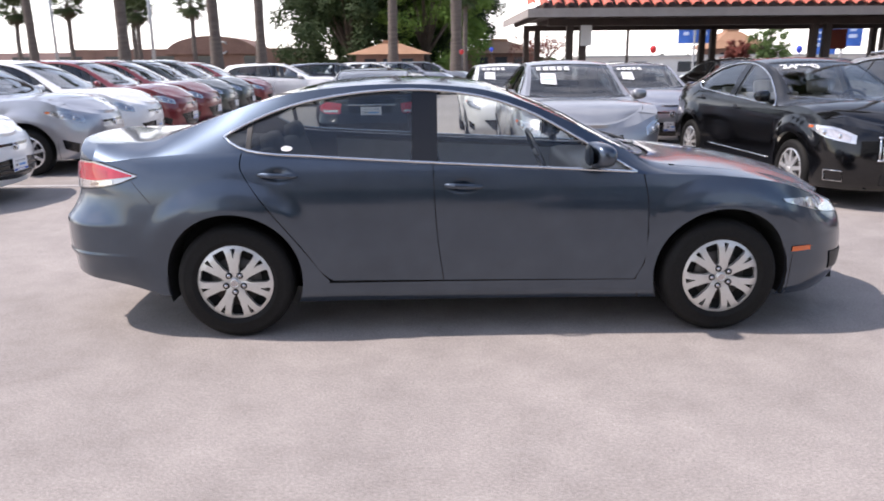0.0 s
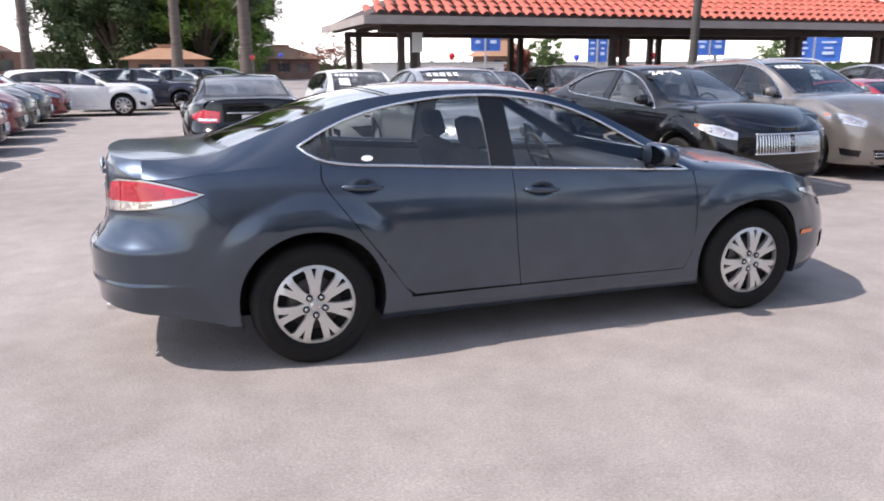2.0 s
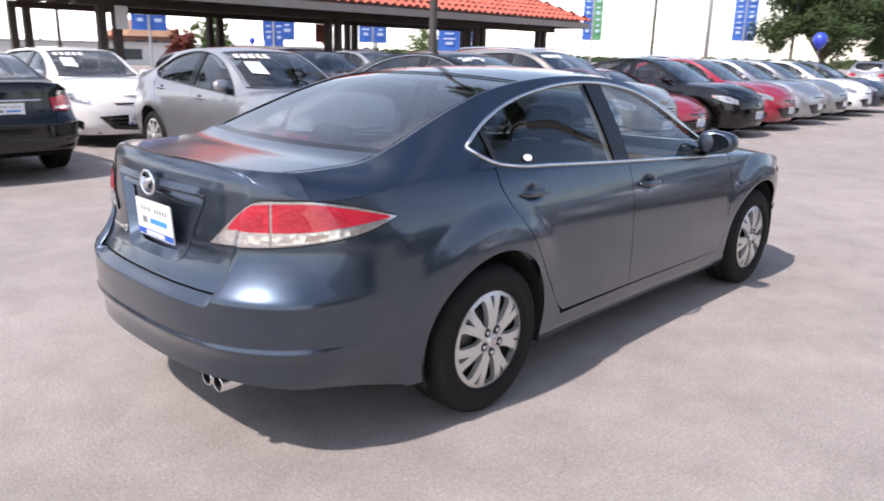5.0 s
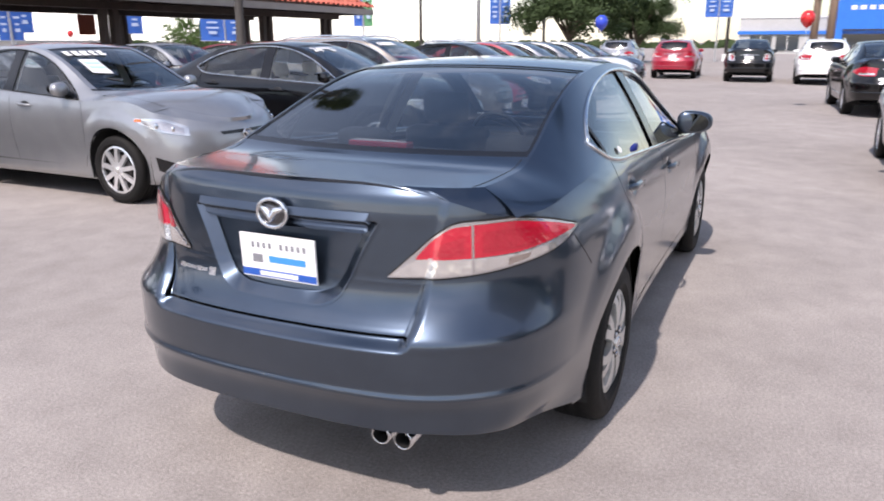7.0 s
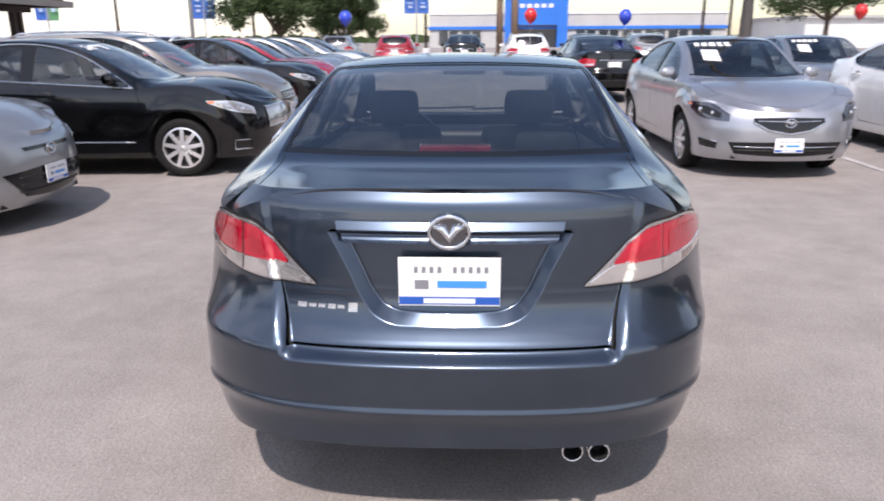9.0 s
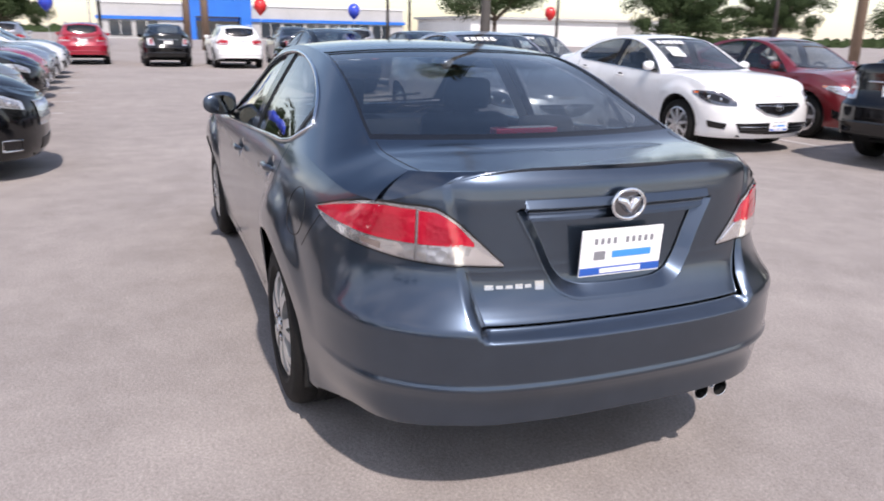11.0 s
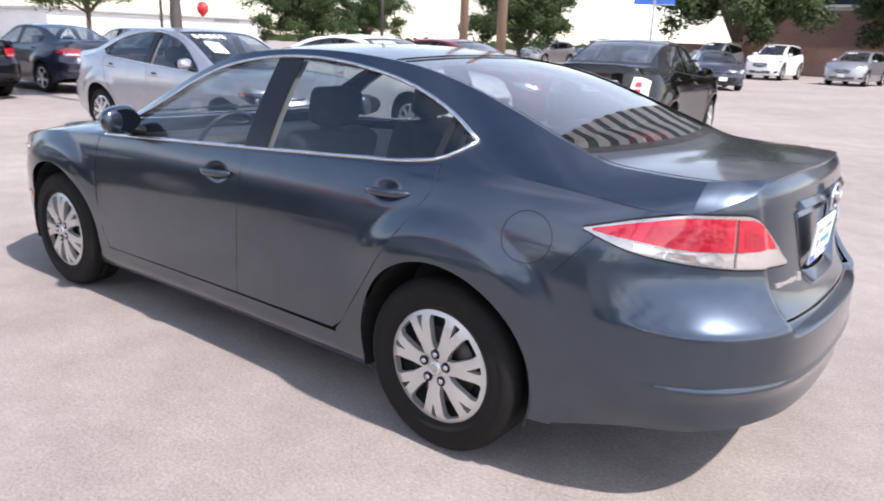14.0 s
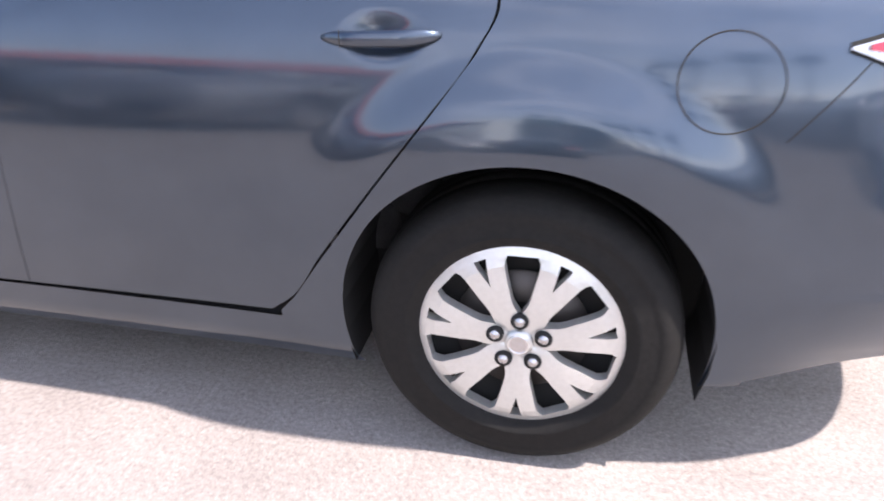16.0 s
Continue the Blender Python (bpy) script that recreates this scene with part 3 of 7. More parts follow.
def wheel_meshes(kind, R):
    """Tyre, cover or rim, hub cap, nuts and the dark disc behind, shared by all wheels of a kind."""
    key = (kind, round(R, 3))
    if key in WHEELS:
        return WHEELS[key]
    rr = R * (0.667 if kind == "cover" else 0.715)
    n, slot, hubr, w0, w1 = {"cover": (7, True, 0.072, 0.029, 0.057), "five": (5, False, 0.055, 0.034, 0.026), "ten": (9, False, 0.055, 0.024, 0.021), "seven": (7, False, 0.06, 0.024, 0.030)}[kind]
    out = []

    def keep(name, bm, mat, smooth=True):
        bmesh.ops.recalc_face_normals(bm, faces=bm.faces)
        me = bpy.data.meshes.new(name)
        bm.to_mesh(me)
        bm.free()
        if smooth:
            me.polygons.foreach_set("use_smooth", [True] * len(me.polygons))
        me.materials.append(mat)
        out.append((name, me))
    bm = bmesh.new()
    w = 0.21
    prof = [(rr - 0.012, -0.012), (rr + 0.004, 0.006), (rr + 0.016, 0.010), (rr + 0.019, 0.0125), (rr + 0.024, 0.0125), (rr + 0.027, 0.0105), (R - 0.055, 0.014), (R - 0.050, 0.0125), (R - 0.047, 0.0135), (R - 0.03, 0.008), (R - 0.012, -0.006), (R - 0.004, -0.022),
            (R, -0.045), (R, -0.075), (R - 0.006, -0.078), (R - 0.006, -0.084), (R, -0.087), (R, -0.12), (R - 0.006, -0.123), (R - 0.006, -0.129), (R, -0.132),
            (R - 0.002, -w + 0.03), (R - 0.02, -w + 0.005), (rr, -w)]
    lathe(bm, prof, 64)
    keep("tyre", bm, M_TYRE)
    bm = bmesh.new()
    dish = lambda r: 0.004 + 0.010 * math.sin(math.pi * min(1, r / rr)) - 0.012 * max(0, (r - rr * 0.82) / (rr * 0.18))

    def prism(poly):
        vs = [bm.verts.new((x, dish(math.hypot(x, z)), z)) for x, z in poly]
        f = bm.faces.new(vs)
        g = bmesh.ops.extrude_face_region(bm, geom=[f])
        for e in g["geom"]:
            if isinstance(e, bmesh.types.BMVert):
                e.co.y -= 0.028
    if slot:
        # one moulding: rings of points, with the windows and the slots left open between them
        ro = rr * 0.90
        half = math.pi / n
        edge = curve1([(0.030, half), (0.058, half), (0.066, half * 0.93), (0.085, 0.0262 / 0.085), (0.128, 0.0335 / 0.128), (0.165, 0.0415 / 0.165), (0.188, 0.0490 / 0.188), (ro, half * 0.66)])
        radii = [0.030, 0.045, 0.058, 0.062, 0.066, 0.072, 0.080, 0.092, 0.108, 0.126, 0.142, 0.152, 0.160, 0.170, 0.180, 0.190, ro, rr * 0.945, rr * 0.985, rr]
        grid = []
        for r in radii:
            row = []
            gap = np.interp(r, [0.142, 0.160, ro - 0.002, ro], [0.0, 0.004, 0.0135, 0.0135]) / r if 0.142 < r <= ro else 0.0
            ae = float(edge(r)) if r <= ro else half * 0.66
            for k in range(n):
                a0 = 2 * math.pi * k / n - math.pi / 2
                offs = [-ae, -(ae + gap) / 2, -gap] + ([gap] if gap else []) + [(ae + gap) / 2, ae]
                vs = []
                for o in offs:
                    y = dish(r) - 0.004 * (abs(o) / half if r < ro else 0) ** 2
                    vs.append(bm.verts.new((r * math.cos(a0 + o), y, r * math.sin(a0 + o))))
                if not gap:
                    vs.insert(3, vs[2])
                row.append(vs)
            grid.append((r, row))
        for (ra, qa), (rb, qb) in zip(grid, grid[1:]):
            solid = rb <= 0.0585 or ra >= ro - 1e-6
            for k in range(n):
                for c in range(5):
                    if c == 2:
                        if ra >= ro - 1e-6 and qa[k][2] is not qa[k][3]:
                            bm.faces.new((qa[k][2], qa[k][3], qb[k][2]))
                        continue
                    bm.faces.new((qa[k][c], qa[k][c + 1], qb[k][c + 1], qb[k][c]))
                if solid:
                    m = (k + 1) % n
                    bm.faces.new((qa[k][5], qa[m][0], qb[m][0], qb[k][5]))
        bmesh.ops.remove_doubles(bm, verts=bm.verts, dist=1e-5)
        back = bmesh.ops.extrude_face_region(bm, geom=list(bm.faces))
        for e in back["geom"]:
            if isinstance(e, bmesh.types.BMVert):
                e.co.y -= 0.026
    for k in range(0 if slot else n):
        a = 2 * math.pi * k / n - math.pi / 2
        c, s = math.cos(a), math.sin(a)
        ro = rr * 0.93
        for sg in (1, -1):
            poly = [(0.04, 0), (0.04, w0), (ro, w1), (ro, 0)]
            pts = [(r * c - sg * t * s, r * s + sg * t * c) for r, t in poly]
            prism(pts if sg > 0 else pts[::-1])
    if not slot:
        lathe(bm, [(rr * 0.885, -0.03), (rr * 0.885, -0.004), (rr * 0.90, 0.001), (rr * 0.985, -0.006), (rr, -0.014), (rr, -0.03)], 64)
        lathe(bm, [(0.0005, 0.010), (hubr * 0.9, 0.010), (hubr, 0.004), (hubr, -0.025)], 32)
    keep("wheel_cover" if slot else "rim", bm, M_COVER if slot else M_RIM, False)
    bm = bmesh.new()
    lathe(bm, [(0.0005, 0.020), (0.024, 0.018), (0.030, 0.013), (0.0315, 0.004)], 24)
    keep("centre_cap", bm, M_COVER)
    if slot:
        bm = bmesh.new()
        lathe(bm, [(0.0190, 0.0186), (0.0195, 0.0205), (0.0222, 0.0205), (0.0228, 0.0182)], 28)
        keep("cap_ring", bm, M_CHROME)
        bm = bmesh.new()
        lathe(bm, [(0.0005, 0.0206), (0.0188, 0.0194)], 24)
        keep("cap_field", bm, M_BEZEL)
    bm = bmesh.new()
    lathe(bm, [(0.0005, -0.045), (rr, -0.05), (rr, -0.02)], 40)
    keep("barrel", bm, M_UNDER)
    bm = bmesh.new()
    lathe(bm, [(0.07, -0.038), (0.145, -0.038), (0.145, -0.042)], 40)
    keep("brake_disc", bm, M_DISC)
    if slot:
        bm = bmesh.new()
        lathe(bm, [(0.0005, 0.021), (0.0065, 0.021), (0.008, 0.018), (0.0105, 0.0175), (0.011, 0.013)], 12)
        keep("wheel_nut", bm, M_BEZEL)
        # shade of the nut's recess, put on as a raised black disc
        bm = bmesh.new()
        lathe(bm, [(0.0005, 0.0142), (0.0185, 0.0142), (0.0195, 0.006)], 16)
        keep("nut_recess_shade", bm, M_UNDER)
    WHEELS[key] = out
    return out


def add_wheel(car, kind, P, x, side, turn=0.0, steer=0.0):
    w = new("wheel")
    w.parent = car
    w.matrix_basis = pose(x, side * P["track"], P["tyre"], 0, 0, (0 if side > 0 else 180) + steer) @ pose(0, 0, 0, 0, turn, 0)
    w.empty_display_size = 0.1
    for name, me in wheel_meshes(kind, P["tyre"]):
        if name in ("wheel_nut", "nut_recess_shade"):
            for k in range(5):
                a = 2 * math.pi * k / 5 + math.pi / 2
                o = new(name, me)
                o.parent = w
                o.location = (0.053 * math.cos(a), 0, 0.053 * math.sin(a))
        else:
            o = new(name, me)
            o.parent = w
    return w


def seat(car, x, y, mat, width=0.52):
    bm = bmesh.new()
    box(bm, x - 0.27, y - width / 2, 0.36, x + 0.26, y + width / 2, 0.52, 0.05)
    part("seat", bm, mat, car, smooth=True)
    bm = bmesh.new()
    box(bm, -0.07, -width / 2, 0, 0.07, width / 2, 0.62, 0.055)
    bmesh.ops.transform(bm, matrix=pose(x - 0.27, y, 0.46, 0, -18, 0), verts=bm.verts)
    part("backrest", bm, mat, car, smooth=True)
    for hy in ((0,) if width < 0.8 else (-0.38, 0.38)):
        bm = bmesh.new()
        box(bm, -0.055, -0.135, *((0.64, 0.055, 0.135, 0.82) if width < 0.8 else (0.57, 0.055, 0.135, 0.70)), 0.05)
        box(bm, -0.012, -0.06, 0.58, 0.012, 0.06, 0.68)
        bmesh.ops.transform(bm, matrix=pose(x - 0.27, y + hy, 0.46, 0, -15, 0), verts=bm.verts)
        part("headrest", bm, mat, car, smooth=True)


def mirror_part(car, P, sh, mat, side):
    x, z = P["screen"][1] * 0.60, float(sh.ztop(sh.S(P["screen"][1] * 0.60))) + 0.09
    y = float(sh.side(np.array(x), np.array(z))[1])
    bm = bmesh.new()
    bmesh.ops.create_uvsphere(bm, u_segments=20, v_segments=12, radius=1.0)
    for v in bm.verts:
        c = v.co
        c.x = np.sign(c.x) * abs(c.x) ** (0.9 if c.x > 0 else 0.55)
        c.y, c.z = np.sign(c.y) * abs(c.y) ** 0.75, np.sign(c.z) * abs(c.z) ** 0.72
        v.co = (x + 0.0 + c.x * (0.075 if c.x > 0 else 0.05) - 0.03 * c.y * side * side, side * (y + 0.115) + c.y * 0.105, z + 0.01 + c.z * 0.07 * (1 - 0.12 * c.y * side))
    m = part("side_mirror", bm, mat, car, smooth=True)
    bm = bmesh.new()
    tube(bm, [(x + 0.015, side * (y - 0.02), z - 0.06), (x + 0.01, side * (y + 0.05), z - 0.045)], [0.028, 0.022], 8)
    part("mirror_foot", bm, M_TRIM, m)
    bm = bmesh.new()
    bmesh.ops.create_circle(bm, cap_ends=True, segments=20, radius=1.0)
    for v in bm.verts:
        v.co = (x - 0.052, side * (y + 0.115) + v.co.x * 0.088, z + 0.01 + v.co.y * 0.056)
    part("mirror_glass", bm, M_MIRROR, m)


def handle(door, sh, x, z, mat, side, dented=False):
    p = sh.low(np.array(sh.S(x + 0.16)), np.array(z))
    y = float(p[1]) + 0.002
    bm = bmesh.new()
    n = 16
    rings = []
    for k in range(n + 1):
        u = k / n
        e = 1 - abs(2 * u - 1) ** 6
        cx, cz = x - 0.112 + 0.224 * u, z + 0.004 - 0.010 * u
        cy = y + 0.006 + 0.024 * min(1.0, 3.2 * min(u, 1 - u) + 0.1)
        hh, dd = 0.004 + 0.013 * e * (1 - 0.25 * u), 0.003 + 0.008 * e
        rings.append([bm.verts.new((cx, side * (cy + dd * math.cos(a)), cz + hh * math.sin(a))) for a in (2 * math.pi * i / 10 for i in range(10))])
    for r, q in zip(rings, rings[1:]):
        for i in range(10):
            bm.faces.new((r[i], r[(i + 1) % 10], q[(i + 1) % 10], q[i]))
    bm.faces.new(rings[0])
    bm.faces.new(rings[-1])
    part("door_handle", bm, mat, door, smooth=True)
    bm = bmesh.new()
    tube(bm, [(x + 0.066, side * (y + 0.0405), z + 0.014), (x + 0.066, side * (y + 0.043), z - 0.002), (x + 0.066, side * (y + 0.0405), z - 0.016)], 0.0012, 5)
    part("handle_cap_gap", bm, M_UNDER, door)
    if not dented:
        # no hollow here: the cup's shade is a flat black oval on the door
        bm = bmesh.new()
        bmesh.ops.create_uvsphere(bm, u_segments=14, v_segments=6, radius=1.0)
        for v in bm.verts:
            c = v.co.copy()
            v.co = (x + 0.005 + c.x * 0.072, side * (y - 0.002 + c.y * 0.004), z + c.z * 0.036)
        part("handle_cup_shade", bm, M_TRIM, door, smooth=True)


def build_car(name, P, mat, wheel="ten", q=1.0, seats=M_SEAT, privacy=False, label="", category="car", group="", chrome=True, steer=0.0, hero=False, rear_glass=None):
    """A whole car, standing on the ground at the origin with its nose towards +x."""
    sh = Shape(P)
    S, SR = sh.S, sh.SR
    car = new(name)
    car.empty_display_size = 0.3
    tagged(car, label, category, group)
    low = lambda a, b: sh.low(a, b)
    N = lambda k: max(4, int(k * q))
    xr, xf, zb0 = P["xr"], P["xf"], P["bottom"]
    fit_top = lambda c: list(c[:-1]) + [(c[-1][0], float(sh.ztop(S(c[-1][0]))) - 0.001)]
    rc, mc, fc = bend(*fit_top(P["rear_cut"])), bend(*fit_top(P["mid_cut"])), bend(*fit_top(P["front_cut"]))
    to_s = lambda f: through_points(f, S)
    g = 0.0022
    sill_z = P["mid_cut"][0][1]
    seam = xr - 0.46
    # quarter panels round the rear wheels with the pillars over them
    cut = P["rear_cut"]
    zq = 0.90 * P["belt"][3][1] / 1.06
    outer = line((cut[0][0] - 0.02, zb0), (cut[0][0] - 0.02, cut[0][1]), *[(x - g * 2, z) for x, z in cut[1:6]], (xr - 0.05, cut[5][1] + 0.0), (seam, zq), (seam, 0.6), (seam, 0.4), (seam, zb0 * 1.25))
    upper_l = line((cut[5][0] - g * 2, cut[5][1]), (xr - 0.05, cut[5][1]), (seam, zq))
    s_lid = SR(P["lid"][1])
    gl, gt = bend(*P["glass_low"]), bend(*P["glass_top"])
    glx, gtx = curve1(P["glass_low"]), curve1(P["glass_top"])
    x0, x1 = P["glass_low"][0][0], P["glass_low"][-1][0]
    tof = lambda x, z: (z - sh.ztop(S(x))) / (sh.rz(x) - sh.ztop(S(x)))
    strip = lambda a, t: sh.strip(a, t)
    tail_x, nose_x = P["tail_x"], P["rail"][-1][0]
    span = lambda u: x0 + (x1 - x0) * u
    top = lambda a, v: sh.top(a, v)
    c0, c1 = P["screen"]
    r0, r1 = P["back"]
    k1, k2 = P["wide"]
    x_sill0, x_sill1 = cut[0][0] - 0.02, P["front_cut"][0][0] + 0.02
    for side in (1, -1):
        b = Sheet()
        b.patch(low, to_s(arch_path(P, xr, -23, 195)), to_s(outer), N(96), N(14), sides=(side,))
        xq = cut[7][0] - g * 2
        b.patch(low, to_s(upper_l), lambda u: np.stack([S(xq + (seam - xq) * u), sh.ztop(S(xq + (seam - xq) * u))], -1), N(30), N(20), sides=(side,),
                left=to_s(bend(*[(x - g * 2, z) for x, z in cut[5:7]], (xq, float(sh.ztop(S(xq)))))), right=lambda v: np.stack([S(seam) + 0 * v, zq + (sh.ztop(S(seam)) - zq) * v], -1))
        b.patch(low, lambda u: np.stack([S(seam) + (s_lid - S(seam)) * u, zq + (0.872 - 0.90) * u], -1),
                lambda u: np.stack([S(seam) + (SR(P["lid"][2]) - S(seam)) * u, sh.ztop(S(seam) + (SR(P["lid"][2]) - S(seam)) * u)], -1), N(36), N(14), sides=(side,))
        b.patch(strip, const(tail_x, x0, 0.0), const(tail_x, x0, 1.0), N(36), 10, sides=(side,))
        b.patch(top, const(r1, r0, k2), const(r1, r0, 1.0), N(30), 5, sides=(side,))
        b.done("quarter_panel", mat, car)
        b = Sheet()
        b.patch(strip, lambda u: np.stack([span(u), tof(span(u), gtx(span(u)))], -1), lambda u: np.stack([span(u), 1 + 0 * u], -1), N(70), 6, sides=(side,))
        b.patch(strip, lambda u: np.stack([span(u), 0 * u], -1), lambda u: np.stack([span(u), tof(span(u), glx(span(u)))], -1), N(70), 3, sides=(side,))
        b.patch(strip, const(x1, c1, 0.0), const(x1, c1, 1.0), N(20), 8, sides=(side,))
        b.patch(top, const(c0, c1, k1), const(c0, c1, 1.0), N(30), 5, sides=(side,))
        b.done("roof_side", mat, car)
        b = Sheet()
        b.patch(low, const(S(x_sill0), S(x_sill1), zb0 + 0.002), const(S(x_sill0), S(x_sill1), sill_z - (0.009 if hero else 0.004)), N(40), 6, sides=(side,))
        b.done("sill", mat, car)
    b = Sheet()
    b.patch(top, const(r0, c0, -1.0), const(r0, c0, 1.0), N(40), N(30), sides=(1,))
    b.done("roof", mat, car)
    b = Sheet()
    b.patch(lambda a, v: sh.top(a, v, -0.035), const(r0 - 0.02, c0 + 0.02, -0.93), const(r0 - 0.02, c0 + 0.02, 0.93), N(12), N(10), sides=(1,))
    b.done("headliner", M_LINER, car)
    for side in (1, -1):
        b = Sheet()
        b.patch(lambda aa, bb: sh.side(aa, bb, -0.045), lambda u: np.stack([P["pillar"][1] - 0.03 + 0.13 * u, glx(P["pillar"][0]) + 0 * u], -1), lambda u: np.stack([P["pillar"][1] - 0.03 + 0.13 * u, gtx(P["pillar"][0]) + 0 * u], -1), 4, 6, sides=(side,))
        b.done("pillar_lining", M_LINER, car)
    # front wings
    for side in (1, -1):
        b = Sheet()
        f0 = P["front_cut"]
        zt = lambda x: float(sh.ztop(S(x)))
        outer = line((f0[0][0] + 0.03, zb0), *[(x + g * 2, z) for x, z in f0], *[(x, zt(x)) for x in np.linspace(f0[-1][0] + 0.05, xf + 0.45, 14)], (xf + 0.43, 0.62), (xf + 0.42, 0.4), (xf + 0.42, zb0))
        b.patch(low, to_s(arch_path(P, xf, 203, -23)), to_s(outer), N(96), N(14), sides=(side,))
        b.patch(strip, const(c1, nose_x, 0.0), const(c1, nose_x, 0.86), N(26), 7, sides=(side,))
        b.done("front_wing", mat, car)
    # bonnet
    b = Sheet()
    b.patch(strip, const(c1 + 0.03, nose_x, 0.88), const(c1 + 0.03, nose_x, 1.0), N(24), 3)
    hood1 = P["centre"][-1][0]
    b.patch(top, const(c1 + 0.035, hood1, -1.0), const(c1 + 0.035, hood1, 1.0), N(40), N(34), sides=(1,))
    b.done("bonnet", mat, car)
    # bumpers
    b = Sheet()
    s_seam = S(seam)
    zl = P["lid_z"]
    b.patch(low, lambda u: np.stack([s_seam * u, np.interp(s_seam * u, [0, s_seam * 0.45, s_seam * 0.75, s_seam], [0.364, 0.359, 0.316, 0.260]) * zb0 / 0.2], -1), const(0, s_seam, zl - 0.008), N(60), N(40))
    lidpath = bend((float(SR(P["lid"][0] + 0.007)), zl - 0.008), (float(SR(P["lid"][0] + 0.027)), zl + 0.05), (float(SR(P["lid"][1] + g * 2)), zq - 0.028))
    b.patch(low, const(float(SR(P["lid"][0] + 0.007)), s_seam, zl - 0.008), line((float(SR(P["lid"][1] + g * 2)), zq - 0.028), (s_seam, zq)), N(34), N(16), left=lidpath, right=line((s_seam, zl - 0.008), (s_seam, zq)))
    b.done("rear_bumper", mat, car)
    b = Sheet()
    s_f = S(xf + 0.425)
    b.patch(low, lambda u: np.stack([s_f + (sh.max - s_f) * u, zb0 + 0 * u], -1), lambda u: np.stack([s_f + (sh.max - s_f) * u, sh.ztop(s_f + (sh.max - s_f) * u)], -1), N(50), N(26))
    def lipn(u, t):
        q = S(nose_x) + (sh.max - S(nose_x)) * np.clip(u, 0, 1)
        p = sh.low(q, sh.ztop(q))
        v = np.clip(p[..., 1] / float(sh.ry(hood1 + sh.bow(hood1))), 0, 1)
        return (1 - t)[..., None] * p + t[..., None] * sh.top(hood1 + 0 * u, v)
    b.patch(lipn, const(0, 1, 0.0), const(0, 1, 1.0), N(30), 4)
    b.done("front_bumper", mat, car)
    # boot lid or tailgate: face, lip and deck
    b = Sheet()
    edge = bend((float(SR(P["lid"][0])), zl), (float(SR(P["lid"][0] + 0.022)), zl + 0.06), (float(SR(P["lid"][1])), zq - 0.028), (float(SR(P["lid"][2])), float(sh.ztop(SR(P["lid"][2])))))
    far = float(SR(P["lid"][2]))
    ztop_l = lambda u: np.stack([far * (2 * u - 1), sh.ztop(np.abs(far * (2 * u - 1)))], -1)
    low_l = const(-float(SR(P["lid"][0])), float(SR(P["lid"][0])), zl)
    b.patch(low, low_l, ztop_l, N(110) if hero else N(40), N(90) if hero else N(24), left=lambda v: edge(v) * np.array((-1.0, 1.0)), right=edge, rim=0.012, sides=(1,))
    lip0 = P["centre"][0][0]

    def lip(u, t):
        q = S(tail_x) * np.clip(u, 0, 1)
        p = sh.low(q, sh.ztop(q))
        m = np.interp(u, lip_u, lip_k)
        e = np.stack([np.interp(m, rim_k, rim[:, i]) for i in range(3)], -1)
        k = t[..., None]
        w = sstep((u - 0.70) / 0.30)[..., None]
        return (1 - k) * p + k * e + (0.05 * w * np.array((0, 1.0, 0)) + (1 - w) * np.array((-0.012, 0, 0.022))) * k * (1 - k)
    # the deck's edge: across the lip, then forward along the shoulder
    vv = np.linspace(0, 1, 60)
    rim = sh.top(lip0 + 0 * vv, vv)
    xe = float(sh.top(np.array(lip0), np.array(1.0))[0])
    if tail_x > xe + 0.01:
        xx = np.linspace(xe, tail_x, 16)[1:]
        rim = np.concatenate([rim, np.stack([xx, sh.ry(xx), sh.rz(xx)], -1)])
    rim_k = np.r_[0, np.cumsum(np.linalg.norm(np.diff(rim, axis=0), axis=1))]
    rim_k /= rim_k[-1]
    lip_u = np.linspace(0, 1, 80)
    pp = sh.low(S(tail_x) * lip_u, sh.ztop(S(tail_x) * lip_u))
    lip_k = np.r_[0, np.cumsum(np.linalg.norm(np.diff(pp, axis=0), axis=1))]
    lip_k /= lip_k[-1]
    b.patch(lip, const(0, 1, 0.0), const(0, 1, 1.0), N(60), 10)
    b.patch(top, const(lip0, r1, -1.0), const(lip0, r1, 1.0), N(24), N(34), sides=(1,))
    b.done("boot_lid" if r1 > -2.1 else "tailgate", mat, car)
    # doors with their panes
    for side in (1, -1):
        for nm, a, c, hx in (("rear_door", rc, mc, None), ("front_door", mc, fc, None)):
            b = Sheet()
            xa0, xc0 = a(np.array(0.0)), c(np.array(0.0))
            xa1, xc1 = a(np.array(1.0)), c(np.array(1.0))
            lo = line((float(S(xa0[0])) + g, float(xa0[1])), (float(S(xc0[0])) - g, float(xc0[1])))
            hi = lambda u: np.stack([S(xa1[0] + (xc1[0] - xa1[0]) * u) + g - 2 * g * u, sh.ztop(S(xa1[0] + (xc1[0] - xa1[0]) * u)) - 0.001], -1)
            b.patch(low, lo, hi, N(80) if hero else N(34), N(60) if hero else N(30), left=lambda v: through_points(a, S)(v) + np.array((g, 0)), right=lambda v: through_points(c, S)(v) - np.array((g, 0)), rim=0.007, sides=(side,))
            door = b.done(nm, mat, car)
            hx, hz = (P["xr"] + 0.275, 0.942) if nm == "rear_door" else (P["xr"] + 1.305, 0.874)
            hz *= P["belt"][7][1] / 0.99
            handle(door, sh, hx, hz, mat, side, bool(P.get("dents")))
            # panes
            p0, p1 = P["pillar"]
